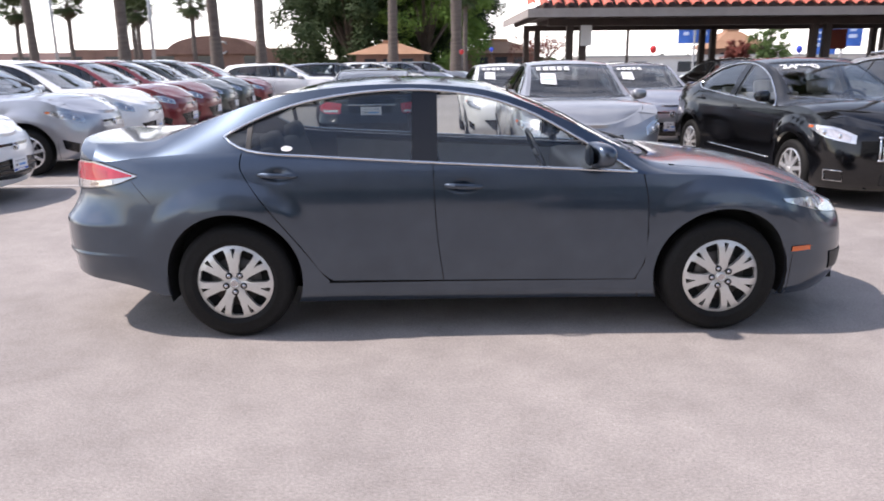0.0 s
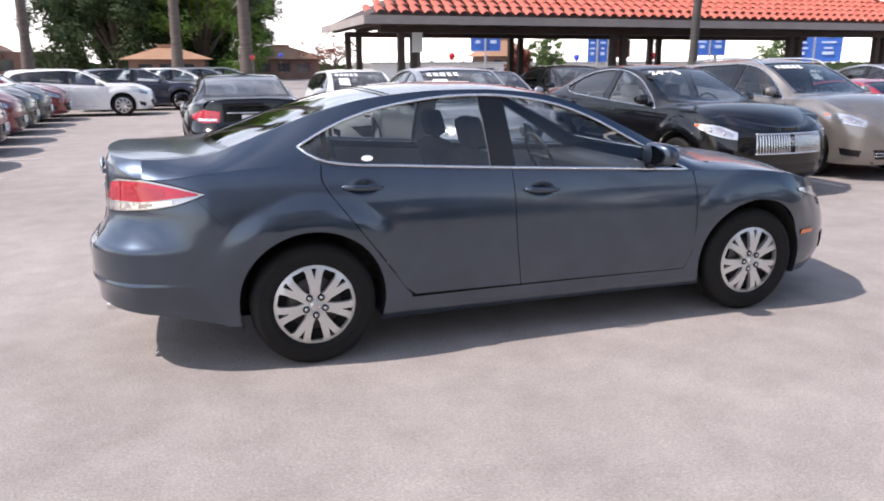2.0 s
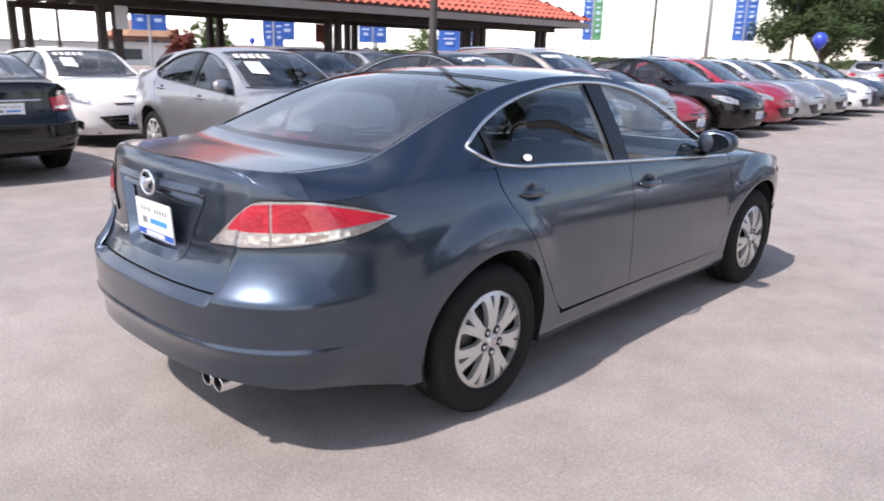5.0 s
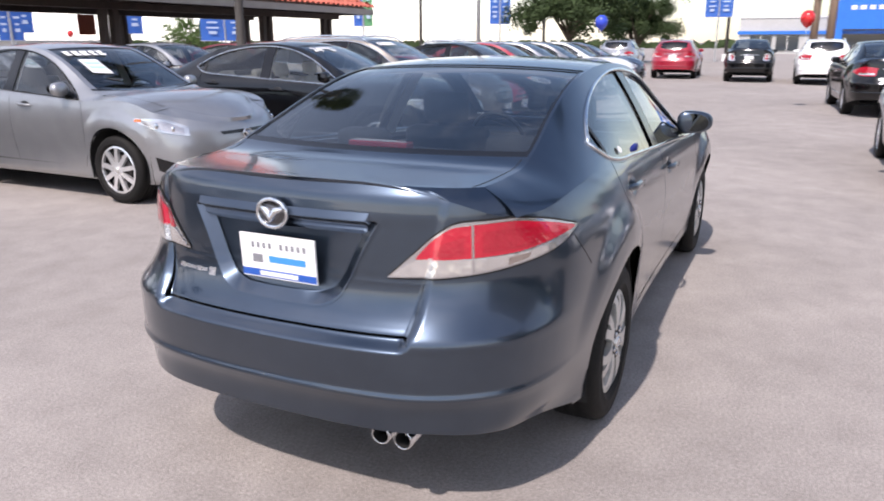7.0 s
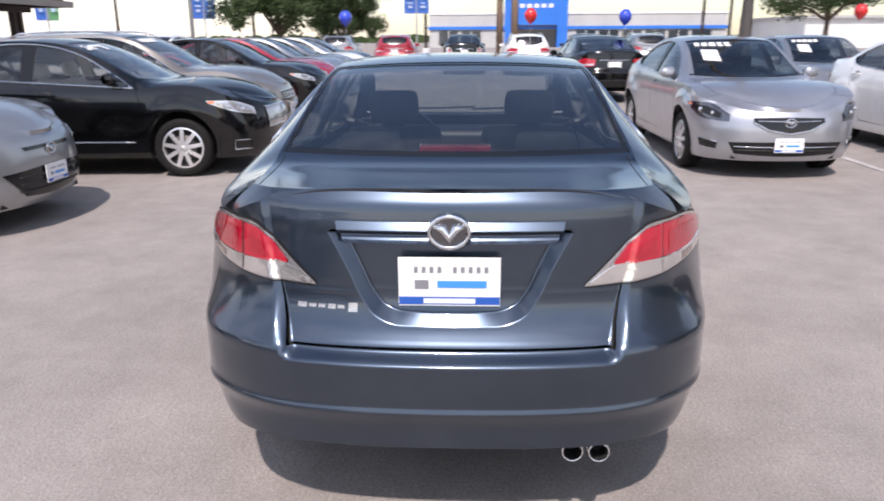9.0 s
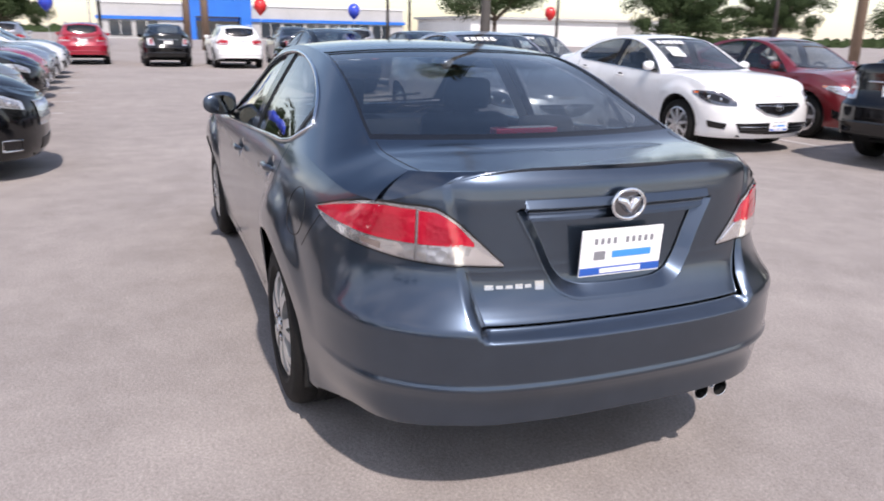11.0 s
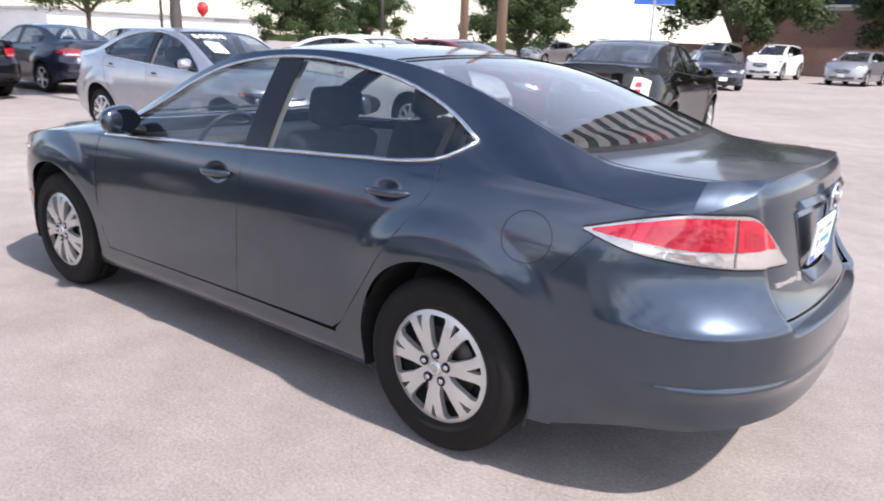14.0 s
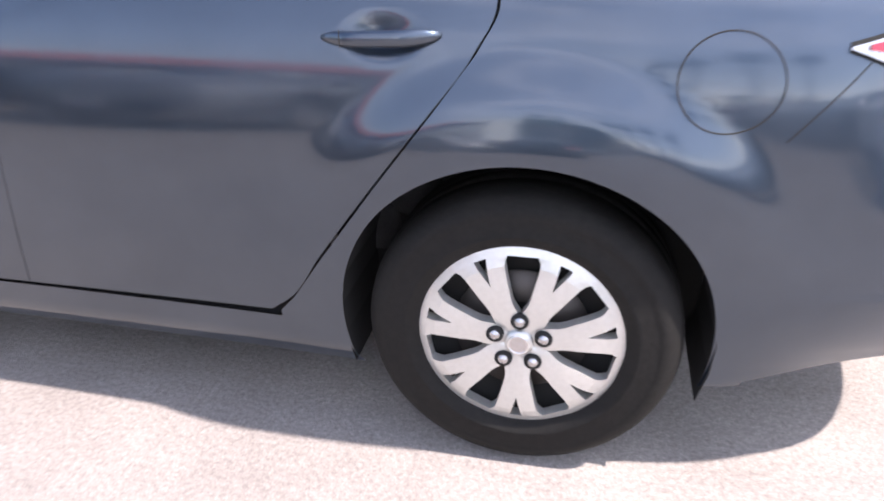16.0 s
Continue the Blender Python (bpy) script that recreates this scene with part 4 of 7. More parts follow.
            inner = lambda a0, a1: (lambda u: np.stack([a0 + (a1 - a0) * u, glx(a0 + (a1 - a0) * u) + 0.004], -1), lambda u: np.stack([a0 + (a1 - a0) * u, gtx(a0 + (a1 - a0) * u) - 0.004], -1))
            sd = lambda aa, bb: sh.side(aa, bb, -0.012)
            pane = M_PRIVACY if privacy and nm == "rear_door" else (M_TINT if nm == "rear_door" else M_GLASS)
            rng = (p0 + 0.035, x1 - 0.02) if nm == "front_door" else (P["quarter"] + 0.012, p1 - 0.035)
            b = Sheet()
            l, h = inner(*rng)
            b.patch(sd, l, h, N(24), 8, sides=(side,), rim=0.004)
            b.done("window", pane, door)
            if nm == "rear_door":
                b = Sheet()
                l, h = inner(x0 + 0.02, P["quarter"] - 0.012)
                b.patch(sd, l, h, N(10), 6, sides=(side,), rim=0.004)
                b.done("quarter_window", M_PRIVACY if privacy else M_TINT, door)
                b = Sheet()
                l, h = inner(P["quarter"] - 0.014, P["quarter"] + 0.014)
                b.patch(lambda aa, bb: sh.side(aa, bb, -0.006), l, h, 3, 6, sides=(side,), rim=0.01)
                b.done("window_divider", M_TRIM, door)
            b = Sheet()
            l, h = inner(*((p0 - 0.001, p0 + 0.037) if nm == "front_door" else (p1 - 0.037, p1 + 0.069)))
            b.patch(lambda aa, bb: sh.side(aa, bb, -0.003), l, h, 4, 8, sides=(side,), rim=0.01)
            b.done("door_pillar", M_GLOSSTRIM, door)
        # bright line round the panes
        bm = bmesh.new()
        for path in (gl, gt):
            ab = path(np.linspace(0, 1, 44))
            pts = sh.side(ab[:, 0], ab[:, 1], 0.002) * np.array((1, side, 1))
            tube(bm, pts.tolist(), 0.0085 if chrome else 0.007, 6)
        part("window_trim", bm, M_CHROME if chrome else M_TRIM, car, smooth=True)
        mirror_part(car, P, sh, mat, side)
    # windscreen and rear window
    b = Sheet()
    b.patch(lambda a, v: sh.top(a, v, -0.006), const(c0, c1, -k1), const(c0, c1, k1), N(20), N(24), sides=(1,), rim=0.004)
    b.done("windscreen", M_GLASS if hero else M_SCREEN, car)
    b = Sheet()
    b.patch(lambda a, v: sh.top(a, v, -0.006), const(r1, r0, -k2), const(r1, r0, k2), N(20), N(24), sides=(1,), rim=0.004)
    b.done("rear_window", rear_glass or (M_PRIVACY if privacy else M_REAR), car)
    kk = 0.022 if hero else 0.035
    for glass_border in (((r1, r1 + 0.045, -k2, k2), (r0 - 0.04, r0, -k2, k2), (r1, r0, k2 - kk, k2), (r1, r0, -k2, -k2 + kk)), ((c1 - 0.05, c1, -k1, k1), (c0, c0 + 0.03, -k1, k1))):
        for a0, a1, v0, v1 in glass_border:
            b = Sheet()
            b.patch(lambda a, v: sh.top(a, v, -0.003), const(a0, a1, v0), const(a0, a1, v1), N(14), N(14), sides=(1,))
            b.done("window_border", M_GLOSSTRIM, car)
    b = Sheet()
    b.patch(lambda a, v: sh.top(a, v, -0.02), const(c1 - 0.01, c1 + 0.05, -0.98), const(c1 - 0.01, c1 + 0.05, 0.98), 4, N(20), sides=(1,))
    b.done("cowl", M_TRIM, car)
    # dark inner shell, floor and wheel housings
    for a0, a1 in ((0, S(xr - P["arch"] - 0.03)), (S(xr + P["arch"] + 0.02), S(xf - P["arch"] - 0.02)), (S(xf + P["arch"] + 0.02), sh.max)):
        b = Sheet()
        pair = (1, -1) if a0 == 0 or a1 == sh.max else (1,)
        b.patch(lambda a, z: sh.low(a, z, -0.03 if a1 == sh.max else -0.06), const(a0, a1, zb0 + (0.15 if a0 == 0 else 0.01)), lambda u: np.stack([a0 + (a1 - a0) * u, sh.ztop(a0 + (a1 - a0) * u) - 0.05], -1), N(30), 12, sides=pair)
        b.done("inner_shell" if a0 == 0 or a1 == sh.max else "door_lining", M_UNDER if a0 == 0 or a1 == sh.max else M_CARD, car)
        if len(pair) == 1:
            b = Sheet()
            b.patch(lambda a, z: sh.low(a, z, -0.06), const(a0, a1, zb0 + 0.01), lambda u: np.stack([a0 + (a1 - a0) * u, sh.ztop(a0 + (a1 - a0) * u) - 0.05], -1), N(30), 12, sides=(-1,))
            b.done("door_lining", M_CARD, car)
            for side in (1, -1):
                b = Sheet()
                b.patch(lambda a, z: sh.low(a, z, -0.025), const(a0, a1, zb0 + 0.01), lambda u: np.stack([a0 + (a1 - a0) * u, sh.ztop(a0 + (a1 - a0) * u) - 0.03], -1), N(30), 12, sides=(side,))
                b.done("inner_shell", M_UNDER, car)
    bm = bmesh.new()
    xx0, xx1 = P["plan"][0][0] + 0.14, P["plan"][-1][0] - 0.14
    a = P["arch"] + 0.005
    for u0, u1, yy in ((xx0 + 0.08, xr - a, -0.48), (xr - a, xr + a, 0.60), (xr + a, xf - a, 0.80), (xf - a, xf + a, 0.60), (xf + a, xx1, 0.55)):
        lift = 0.17 if yy < 0 else 0.02
        box(bm, u0, -abs(yy), zb0 + lift, u1, abs(yy), zb0 + lift + 0.04)
    part("underbody", bm, M_UNDER, car)
    for xa in (xr, xf):
        for side in (1, -1):
            bm = bmesh.new()
            rings = []
            for k in range(21):
                an = radians(-20 + 220 * k / 20)
                xx, zz = xa + a * math.cos(an), P["arch_z"] + a * math.sin(an)
                rings.append([bm.verts.new((xx, side * yy, zz)) for yy in (0.60, P["track"] - 0.012)])
            for r, s in zip(rings, rings[1:]):
                bm.faces.new((r[0], r[1], s[1], s[0]))
            bm.faces.new([r[0] for r in rings])
            part("wheel_housing", bm, M_UNDER, car)
    # cabin
    for y in (0.37, -0.37):
        seat(car, 0.12 + (xf - 1.39), y, seats)
    seat(car, -0.80, 0.0, seats, 1.25)
    bm = bmesh.new()
    zd = float(sh.zc(c1)) - 0.06
    box(bm, c1 - 0.48, -0.66, zd - 0.28, c1 - 0.12, 0.66, zd, 0.06)
    part("dashboard", bm, M_TRIM, car, smooth=True)
    bm = bmesh.new()
    box(bm, r1 + 0.02, -0.58, float(sh.rz(r1)) - 0.14, r1 + 0.4, 0.58, float(sh.rz(r1)) - 0.07, 0.02)
    part("rear_shelf", bm, M_SEAT, car, smooth=True)
    bm = bmesh.new()
    rim_pts = [Matrix.Translation((c1 - 0.60, 0.37, zd - 0.03)) @ pose(0, 0, 0, 0, -25, 0) @ Vector((0, 0.185 * math.cos(k * math.pi / 10), 0.185 * math.sin(k * math.pi / 10))) for k in range(21)]
    tube(bm, rim_pts, 0.014, 8)
    tube(bm, [(c1 - 0.60, 0.2, zd - 0.03), (c1 - 0.60, 0.54, zd - 0.03)], 0.016, 6)
    part("steering_wheel", bm, M_TRIM, car, smooth=True)
    for side in (1, -1):
        for x in (xr, xf):
            add_wheel(car, wheel, P, x, side, turn=(0.0 if side > 0 else 180.0) if x < 0 else 20.0, steer=steer if x > 0 else 0.0)
    return car, sh


def overlay(car, sh, name, mat, low, high, nu=16, nv=6, out=0.006, sides=(1,), left=None, right=None, label="", rim=0.012):
    """A lamp, grille or badge lying on the lower body, a little proud of it."""
    b = Sheet()
    b.patch(lambda a, z: sh.low(a, z, out), low, high, nu, nv, left=left, right=right, rim=rim, sides=sides)
    return b.done(name, mat, car, label)


def text_mesh(words, size, depth=0.0):
    """Lettering in Blender's own font, as a mesh centred on its middle."""
    cu = bpy.data.curves.new("lettering", "FONT")
    cu.body, cu.size, cu.align_x, cu.align_y, cu.extrude, cu.offset = words, size, "CENTER", "CENTER", depth, size * 0.03
    ob = bpy.data.objects.new("lettering", cu)
    me = bpy.data.meshes.new_from_object(ob)
    bpy.data.objects.remove(ob)
    return me


def plate(car, x, z, face, y=0.0, w=0.152, h=0.076, tilt=0.0):
    """A dealer's plate: white, with print lines and a blue foot. face: 1 looks to the nose, -1 to the tail."""
    bm = bmesh.new()
    box(bm, -0.003, -w, -h, 0.003, w, h)
    p = part("number_plate", bm, M_PLATE, car, "white dealer plate with a blue foot")
    p.matrix_basis = pose(x, y, z, 0, tilt, 0)
    for nm, mat, y0, y1, z0, z1 in tuple(("print_bar", M_INK, -0.112 + 0.0225 * i, -0.112 + 0.0225 * i + 0.011, 0.028, 0.047) for i in range(10) if i != 5) + (("print_bar", M_PRINT_BLUE, -0.108, 0.035, -0.018, 0.004), ("print_mark", M_INK, 0.06, 0.10, -0.022, 0.006),
                                    ("foot_bar", M_PLATE_BLUE, -0.146, 0.146, -0.070, -0.046)):
        bm = bmesh.new()
        box(bm, face * 0.003, y0 * -face if face > 0 else y0, z0, face * 0.0042, y1 * -face if face > 0 else y1, z1)
        part(nm, bm, mat, p)
    bm = bmesh.new()
    box(bm, face * 0.0042, -0.075, -0.066, face * 0.005, 0.075, -0.051)
    part("print_bar", bm, M_PLATE, p)
    return p


def wing_badge(car, x, z, face, r=0.055):
    """A plain chrome oval with a shallow bright V."""
    bm = bmesh.new()
    ring = [(x, 1.12 * r * math.cos(k * math.pi / 20), z + 0.9 * r * math.sin(k * math.pi / 20)) for k in range(41)]
    tube(bm, ring, 0.0065, 8, caps=False)
    b = part("badge", bm, M_CHROME, car, smooth=True)
    bm = bmesh.new()
    tube(bm, [(x, -0.85 * r, z + 0.35 * r), (x + face * 0.004, -0.35 * r, z + 0.20 * r), (x + face * 0.006, 0, z - 0.35 * r), (x + face * 0.004, 0.35 * r, z + 0.20 * r), (x, 0.85 * r, z + 0.35 * r)], [0.008, 0.014, 0.012, 0.014, 0.008], 8)
    part("badge_wing", bm, M_CHROME, b, smooth=True)
    bm = bmesh.new()
    lathe(bm, [(0.0005, 0.0), (r * 0.98, 0.0)], 24, "x", (x - face * 0.004, 0, z))
    part("badge_field", bm, M_DARKCHROME, b)


def dress(car, sh, P, face="smile", tail="side", price="", sheet=True, front=True, rear=True, plates=True, front_plate=True, sticker=True):
    """Lamps, grilles, plates and window writing of a parked car."""
    S, SR, M = sh.S, sh.SR, sh.max
    k = P["belt"][7][1] / 0.99
    nx = P["plan"][-1][0] / 2.36
    X = lambda x: float(S(x * nx))
    up = P.get("lift", 0.0)
    if front:
        lo = bend((X(1.72), 0.715 * k + up), (X(2.0), 0.625 * k + up), (X(2.2), 0.585 * k + up))
        hi = bend((X(1.70), 0.745 * k + up), (X(2.0), 0.735 * k + up), (X(2.2), 0.665 * k + up))
        if face == "five":
            lo = bend((X(1.70), 0.705 * k + up), (X(1.98), 0.60 * k + up), (X(2.23), 0.575 * k + up))
            hi = bend((X(1.68), 0.745 * k + up), (X(1.98), 0.752 * k + up), (X(2.23), 0.648 * k + up))
        for side in (1, -1):
            h = overlay(car, sh, "headlight", M_DARKCHROME if face == "five" else M_LAMP, lo, hi, 16, 6, 0.008, (side,))
            lo2 = bend((X(1.80), 0.700 * k + up), (X(2.0), 0.640 * k + up), (X(2.17), 0.600 * k + up))
            hi2 = bend((X(1.80), 0.722 * k + up), (X(2.0), 0.715 * k + up), (X(2.17), 0.655 * k + up))
            overlay(h, sh, "lamp_bowl", M_GLOSSTRIM if face == "five" else M_BEZEL, lo2, hi2, 10, 4, 0.011, (side,))
            for xx, zz, rr in ((1.95, 0.678, 0.030), (2.09, 0.650, 0.027)):
                p = sh.low(np.array(X(xx)), np.array(zz * k + up), 0.012) * np.array((1, side, 1))
                bm = bmesh.new()
                bmesh.ops.create_uvsphere(bm, u_segments=12, v_segments=8, radius=rr)
                for v in bm.verts:
                    v.co = Vector((v.co.x * 0.5, v.co.y * 0.75, v.co.z)) + Vector(p)
                part("projector", bm, M_CHROME, h, smooth=True)
            overlay(h, sh, "turn_signal", M_AMBER, const(X(1.72), X(1.79), 0.715 * k + up), const(X(1.72), X(1.79), 0.738 * k + up), 4, 3, 0.012, (side,))
        if face == "bars":
            g0, z0, z1 = 0.50, 0.47 * k + up * 0.5, 0.655 * k + up
            overlay(car, sh, "grille", M_GLOSSTRIM, const(M - g0, M + g0, z0), lambda u: np.stack([M - g0 + 2 * g0 * u, z1 - 0.02 * (2 * u - 1) ** 2], -1), 24, 6, 0.010)
            for side in (1, -1):
                for i in range(13):
                    s = M - side * (0.05 + 0.036 * i)
                    pts = sh.low(np.full(5, s), np.linspace(z0 + 0.005, z1 - 0.012, 5), 0.016)
                    bm = bmesh.new()
                    tube(bm, pts.tolist(), 0.009, 6)
                    part("grille_bar", bm, M_CHROME, car, smooth=True)
            for zz in (z0, z1 - 0.006):
                pts = sh.low(np.linspace(M - g0, M + g0, 25), np.full(25, zz), 0.014)
                bm = bmesh.new()
                tube(bm, pts.tolist(), 0.011, 6)
                part("grille_frame", bm, M_CHROME, car, smooth=True)
            overlay(car, sh, "lower_grille", M_TRIM, const(M - 0.45, M + 0.45, 0.26 * k), const(M - 0.45, M + 0.45, 0.37 * k), 20, 4, 0.006)
            for side in (1, -1):
                pts = sh.low(np.array([X(1.98), X(2.14), X(2.14), X(1.98), X(1.98)]), np.array([0.29, 0.29, 0.39, 0.39, 0.29]) * k, 0.008) * np.array((1, side, 1))
                bm = bmesh.new()
                tube(bm, pts.tolist(), 0.008, 6)
                part("fog_lamp_frame", bm, M_CHROME, car, smooth=True)
        elif face == "smile":
            overlay(car, sh, "lower_grille", M_GLOSSTRIM, bend((M - 0.36, 0.285 * k), (M, 0.262 * k), (M + 0.36, 0.285 * k)), bend((M - 0.56, 0.475 * k), (M, 0.500 * k), (M + 0.56, 0.475 * k)), 30, 8, 0.007)
            for zz in (0.33, 0.385, 0.44):
                pts = sh.low(np.linspace(M - 0.42, M + 0.42, 25), np.full(25, zz * k), 0.010)
                bm = bmesh.new()
                tube(bm, pts.tolist(), 0.008, 6)
                part("grille_bar", bm, M_TRIM, car, smooth=True)
            overlay(car, sh, "upper_grille", M_GLOSSTRIM, const(M - 0.30, M + 0.30, 0.585 * k + up * 0.8), const(M - 0.33, M + 0.33, 0.615 * k + up * 0.8), 20, 4, 0.006)
            for side in (1, -1):
                overlay(car, sh, "fog_lamp_recess", M_GLOSSTRIM, line((X(1.93), 0.34 * k), (X(2.10), 0.28 * k)), line((X(1.91), 0.46 * k), (X(2.12), 0.40 * k)), 8, 5, 0.006, (side,))
        elif face == "five":
            lo = line((M - 0.38, 0.605 * k), (M - 0.22, 0.525 * k), (M, 0.490 * k), (M + 0.22, 0.525 * k), (M + 0.38, 0.605 * k))
            hi = bend((M - 0.38, 0.645 * k), (M, 0.652 * k), (M + 0.38, 0.645 * k))
            overlay(car, sh, "grille", M_GLOSSTRIM, lo, hi, 33, 6, 0.008)
            for path in (lo, bend((M - 0.34, 0.618 * k), (M, 0.612 * k), (M + 0.34, 0.618 * k))):
                ab = path(np.linspace(0, 1, 41))
                bm = bmesh.new()
                tube(bm, sh.low(ab[:, 0], ab[:, 1], 0.014).tolist(), 0.009 if path is lo else 0.006, 6)
                part("grille_bar", bm, M_CHROME, car, smooth=True)
            overlay(car, sh, "lower_grille", M_GLOSSTRIM, bend((M - 0.55, 0.275 * k), (M, 0.252 * k), (M + 0.55, 0.275 * k)), bend((M - 0.62, 0.395 * k), (M, 0.405 * k), (M + 0.62, 0.395 * k)), 30, 5, 0.007)
            for zz in (0.318, 0.352):
                bm = bmesh.new()
                tube(bm, sh.low(np.linspace(M - 0.56, M + 0.56, 25), np.full(25, zz * k), 0.012).tolist(), 0.006, 6)
                part("grille_bar", bm, M_CHROME if zz > 0.34 else M_TRIM, car, smooth=True)
            for side in (1, -1):
                overlay(car, sh, "fog_lamp_recess", M_GLOSSTRIM, line((X(1.97), 0.335 * k), (X(2.16), 0.315 * k)), line((X(1.95), 0.415 * k), (X(2.17), 0.39 * k)), 8, 5, 0.006, (side,))
                pts = sh.low(np.array([X(1.97), X(2.16), X(2.17), X(1.95), X(1.97)]), np.array([0.335, 0.315, 0.39, 0.415, 0.335]) * k, 0.010) * np.array((1, side, 1))
                bm = bmesh.new()
                tube(bm, pts.tolist(), 0.007, 6)
                part("fog_lamp_frame", bm, M_CHROME, car, smooth=True)
        else:
            lo, hi = bend((M - 0.36, 0.50 * k + up * 0.8), (M, 0.455 * k + up * 0.8), (M + 0.36, 0.50 * k + up * 0.8)), bend((M - 0.40, 0.625 * k + up * 0.8), (M, 0.64 * k + up * 0.8), (M + 0.40, 0.625 * k + up * 0.8))
            overlay(car, sh, "grille", M_GLOSSTRIM, lo, hi, 24, 6, 0.008)
            for path in (lo, hi, line((M - 0.38, 0.56 * k + up * 0.8), (M + 0.38, 0.56 * k + up * 0.8)), line((M - 0.37, 0.53 * k + up * 0.8), (M + 0.37, 0.53 * k + up * 0.8)), line((M - 0.38, 0.595 * k + up * 0.8), (M + 0.38, 0.595 * k + up * 0.8))):
                ab = path(np.linspace(0, 1, 25))
                bm = bmesh.new()
                tube(bm, sh.low(ab[:, 0], ab[:, 1], 0.013).tolist(), 0.008, 6)
                part("grille_bar", bm, M_CHROME, car, smooth=True)
            overlay(car, sh, "lower_grille", M_GLOSSTRIM, const(M - 0.55, M + 0.55, 0.27 * k), const(M - 0.60, M + 0.60, 0.385 * k), 24, 5, 0.007)
            for zz in (0.31, 0.345):
                bm = bmesh.new()
                tube(bm, sh.low(np.linspace(M - 0.57, M + 0.57, 25), np.full(25, zz * k), 0.012).tolist(), 0.007, 6)
                part("grille_bar", bm, M_CHROME, car, smooth=True)
            for side in (1, -1):
                overlay(car, sh, "fog_lamp_recess", M_GLOSSTRIM, line((X(1.98), 0.32 * k), (X(2.17), 0.30 * k)), line((X(1.96), 0.40 * k), (X(2.18), 0.375 * k)), 8, 5, 0.006, (side,))
        xb = float(sh.low(np.array(M), np.array(0.57 * k + up * 0.8), 0.012)[0])
        wing_badge(car, xb, 0.575 * k + up * 0.8, 1, 0.05)
        if plates and front_plate:
            zp = (0.375 if face == "five" else 0.43) * k
            plate(car, float(sh.low(np.array(M), np.array(zp), 0.02)[0]), zp, 1)
    if rear:
        if tail == "side":
            lo = bend((float(SR(0.47)), 0.80 * k), (X(-2.3), 0.79 * k), (X(-2.02), 0.86 * k))
            hi = bend((float(SR(0.45)), 0.945 * k), (X(-2.3), 0.965 * k), (X(-2.02), 0.89 * k))
            cl, ch = const(float(SR(0.50)), X(-2.2), 0.815 * k), const(float(SR(0.50)), X(-2.2), 0.85 * k)
        else:
            lo = bend((float(SR(0.50)), 0.735 * k), (float(SR(0.62)), 0.73 * k), (X(-2.22), 0.75 * k))
            hi = bend((float(SR(0.585)), 0.985 * k), (float(SR(0.66)), 0.985 * k), (X(-2.16), 0.945 * k))
            cl, ch = const(float(SR(0.575)), float(SR(0.665)), 0.775 * k), const(float(SR(0.59)), float(SR(0.675)), 0.84 * k)
        for side in (1, -1):
            t = overlay(car, sh, "tail_light", M_LENS_RED if tail == "side" else M_LENS_CLEAR, lo, hi, 18, 8, 0.010, (side,))
            overlay(t, sh, "reversing_lamp" if tail == "side" else "brake_lamp", M_LENS_CLEAR if tail == "side" else M_LENS_RED, cl, ch, 10, 4, 0.014, (side,))
            if tail != "side":
                overlay(t, sh, "brake_lamp", M_LENS_RED, const(float(SR(0.60)), float(SR(0.68)), 0.86 * k), const(float(SR(0.615)), float(SR(0.69)), 0.925 * k), 10, 4, 0.014, (side,))
        if plates:
            plate(car, float(sh.low(np.array(0.0), np.array(0.82 * k), 0.012)[0]), 0.82 * k, -1, tilt=-2)
        bm = bmesh.new()
        tube(bm, sh.low(np.linspace(-0.36, 0.36, 15), np.full(15, 0.925 * k), 0.010).tolist(), 0.012, 6)
        part("boot_garnish", bm, M_CHROME, car, smooth=True)
    c0, c1 = P["screen"]

    def lay(me, x, v):
        """Bends a flat mesh onto the windscreen, its x axis across and its y axis up the glass."""
        d = sh.top(np.array(x - 0.05), np.array(v)) - sh.top(np.array(x + 0.05), np.array(v))
        k = 0.1 / float(np.linalg.norm(d))
        w = float(sh.ry(x + sh.bow(x)))
        for q in me.vertices:
            q.co = Vector(sh.top(np.array(x - q.co.y * k), np.array(v + q.co.x / w), 0.007 + q.co.z))

    x_top = c0 + 0.20 * (c1 - c0)
    if price:
        me = text_mesh(price, 0.185)
        me.materials.append(M_PRICE)
        lay(me, x_top, -0.42)
        o = new("price", me)
        o.parent = car
    elif sheet:
        for i in range(5):
            bm = bmesh.new()
            w = 0.030 + 0.005 * ((i * 7) % 3)
            for u in range(3):
                box(bm, -0.19 + 0.095 * i - w, -0.055 + 0.037 * u, 0, -0.19 + 0.095 * i + w * (1 if u != 1 else 0.55), -0.055 + 0.037 * (u + 1) - (0.0 if u == 1 else 0.002), 0.002)
            lay(part("price_mark", bm, M_PRICE, car).data, x_top, -0.42)
    if sheet and sticker:
        bm = bmesh.new()
        box(bm, -0.10, -0.14, 0, 0.10, 0.14, 0.002)
        note = part("window_sticker", bm, M_PLATE, car)
        lay(note.data, c0 + 0.50 * (c1 - c0), -0.55)
        for zz in (0.06, -0.03):
            bm = bmesh.new()
            box(bm, -0.08, zz - 0.022, 0.003, 0.08, zz + 0.022, 0.005)
            stripe = part("print_bar", bm, M_STICKER, note)
            lay(stripe.data, c0 + 0.50 * (c1 - c0), -0.55)


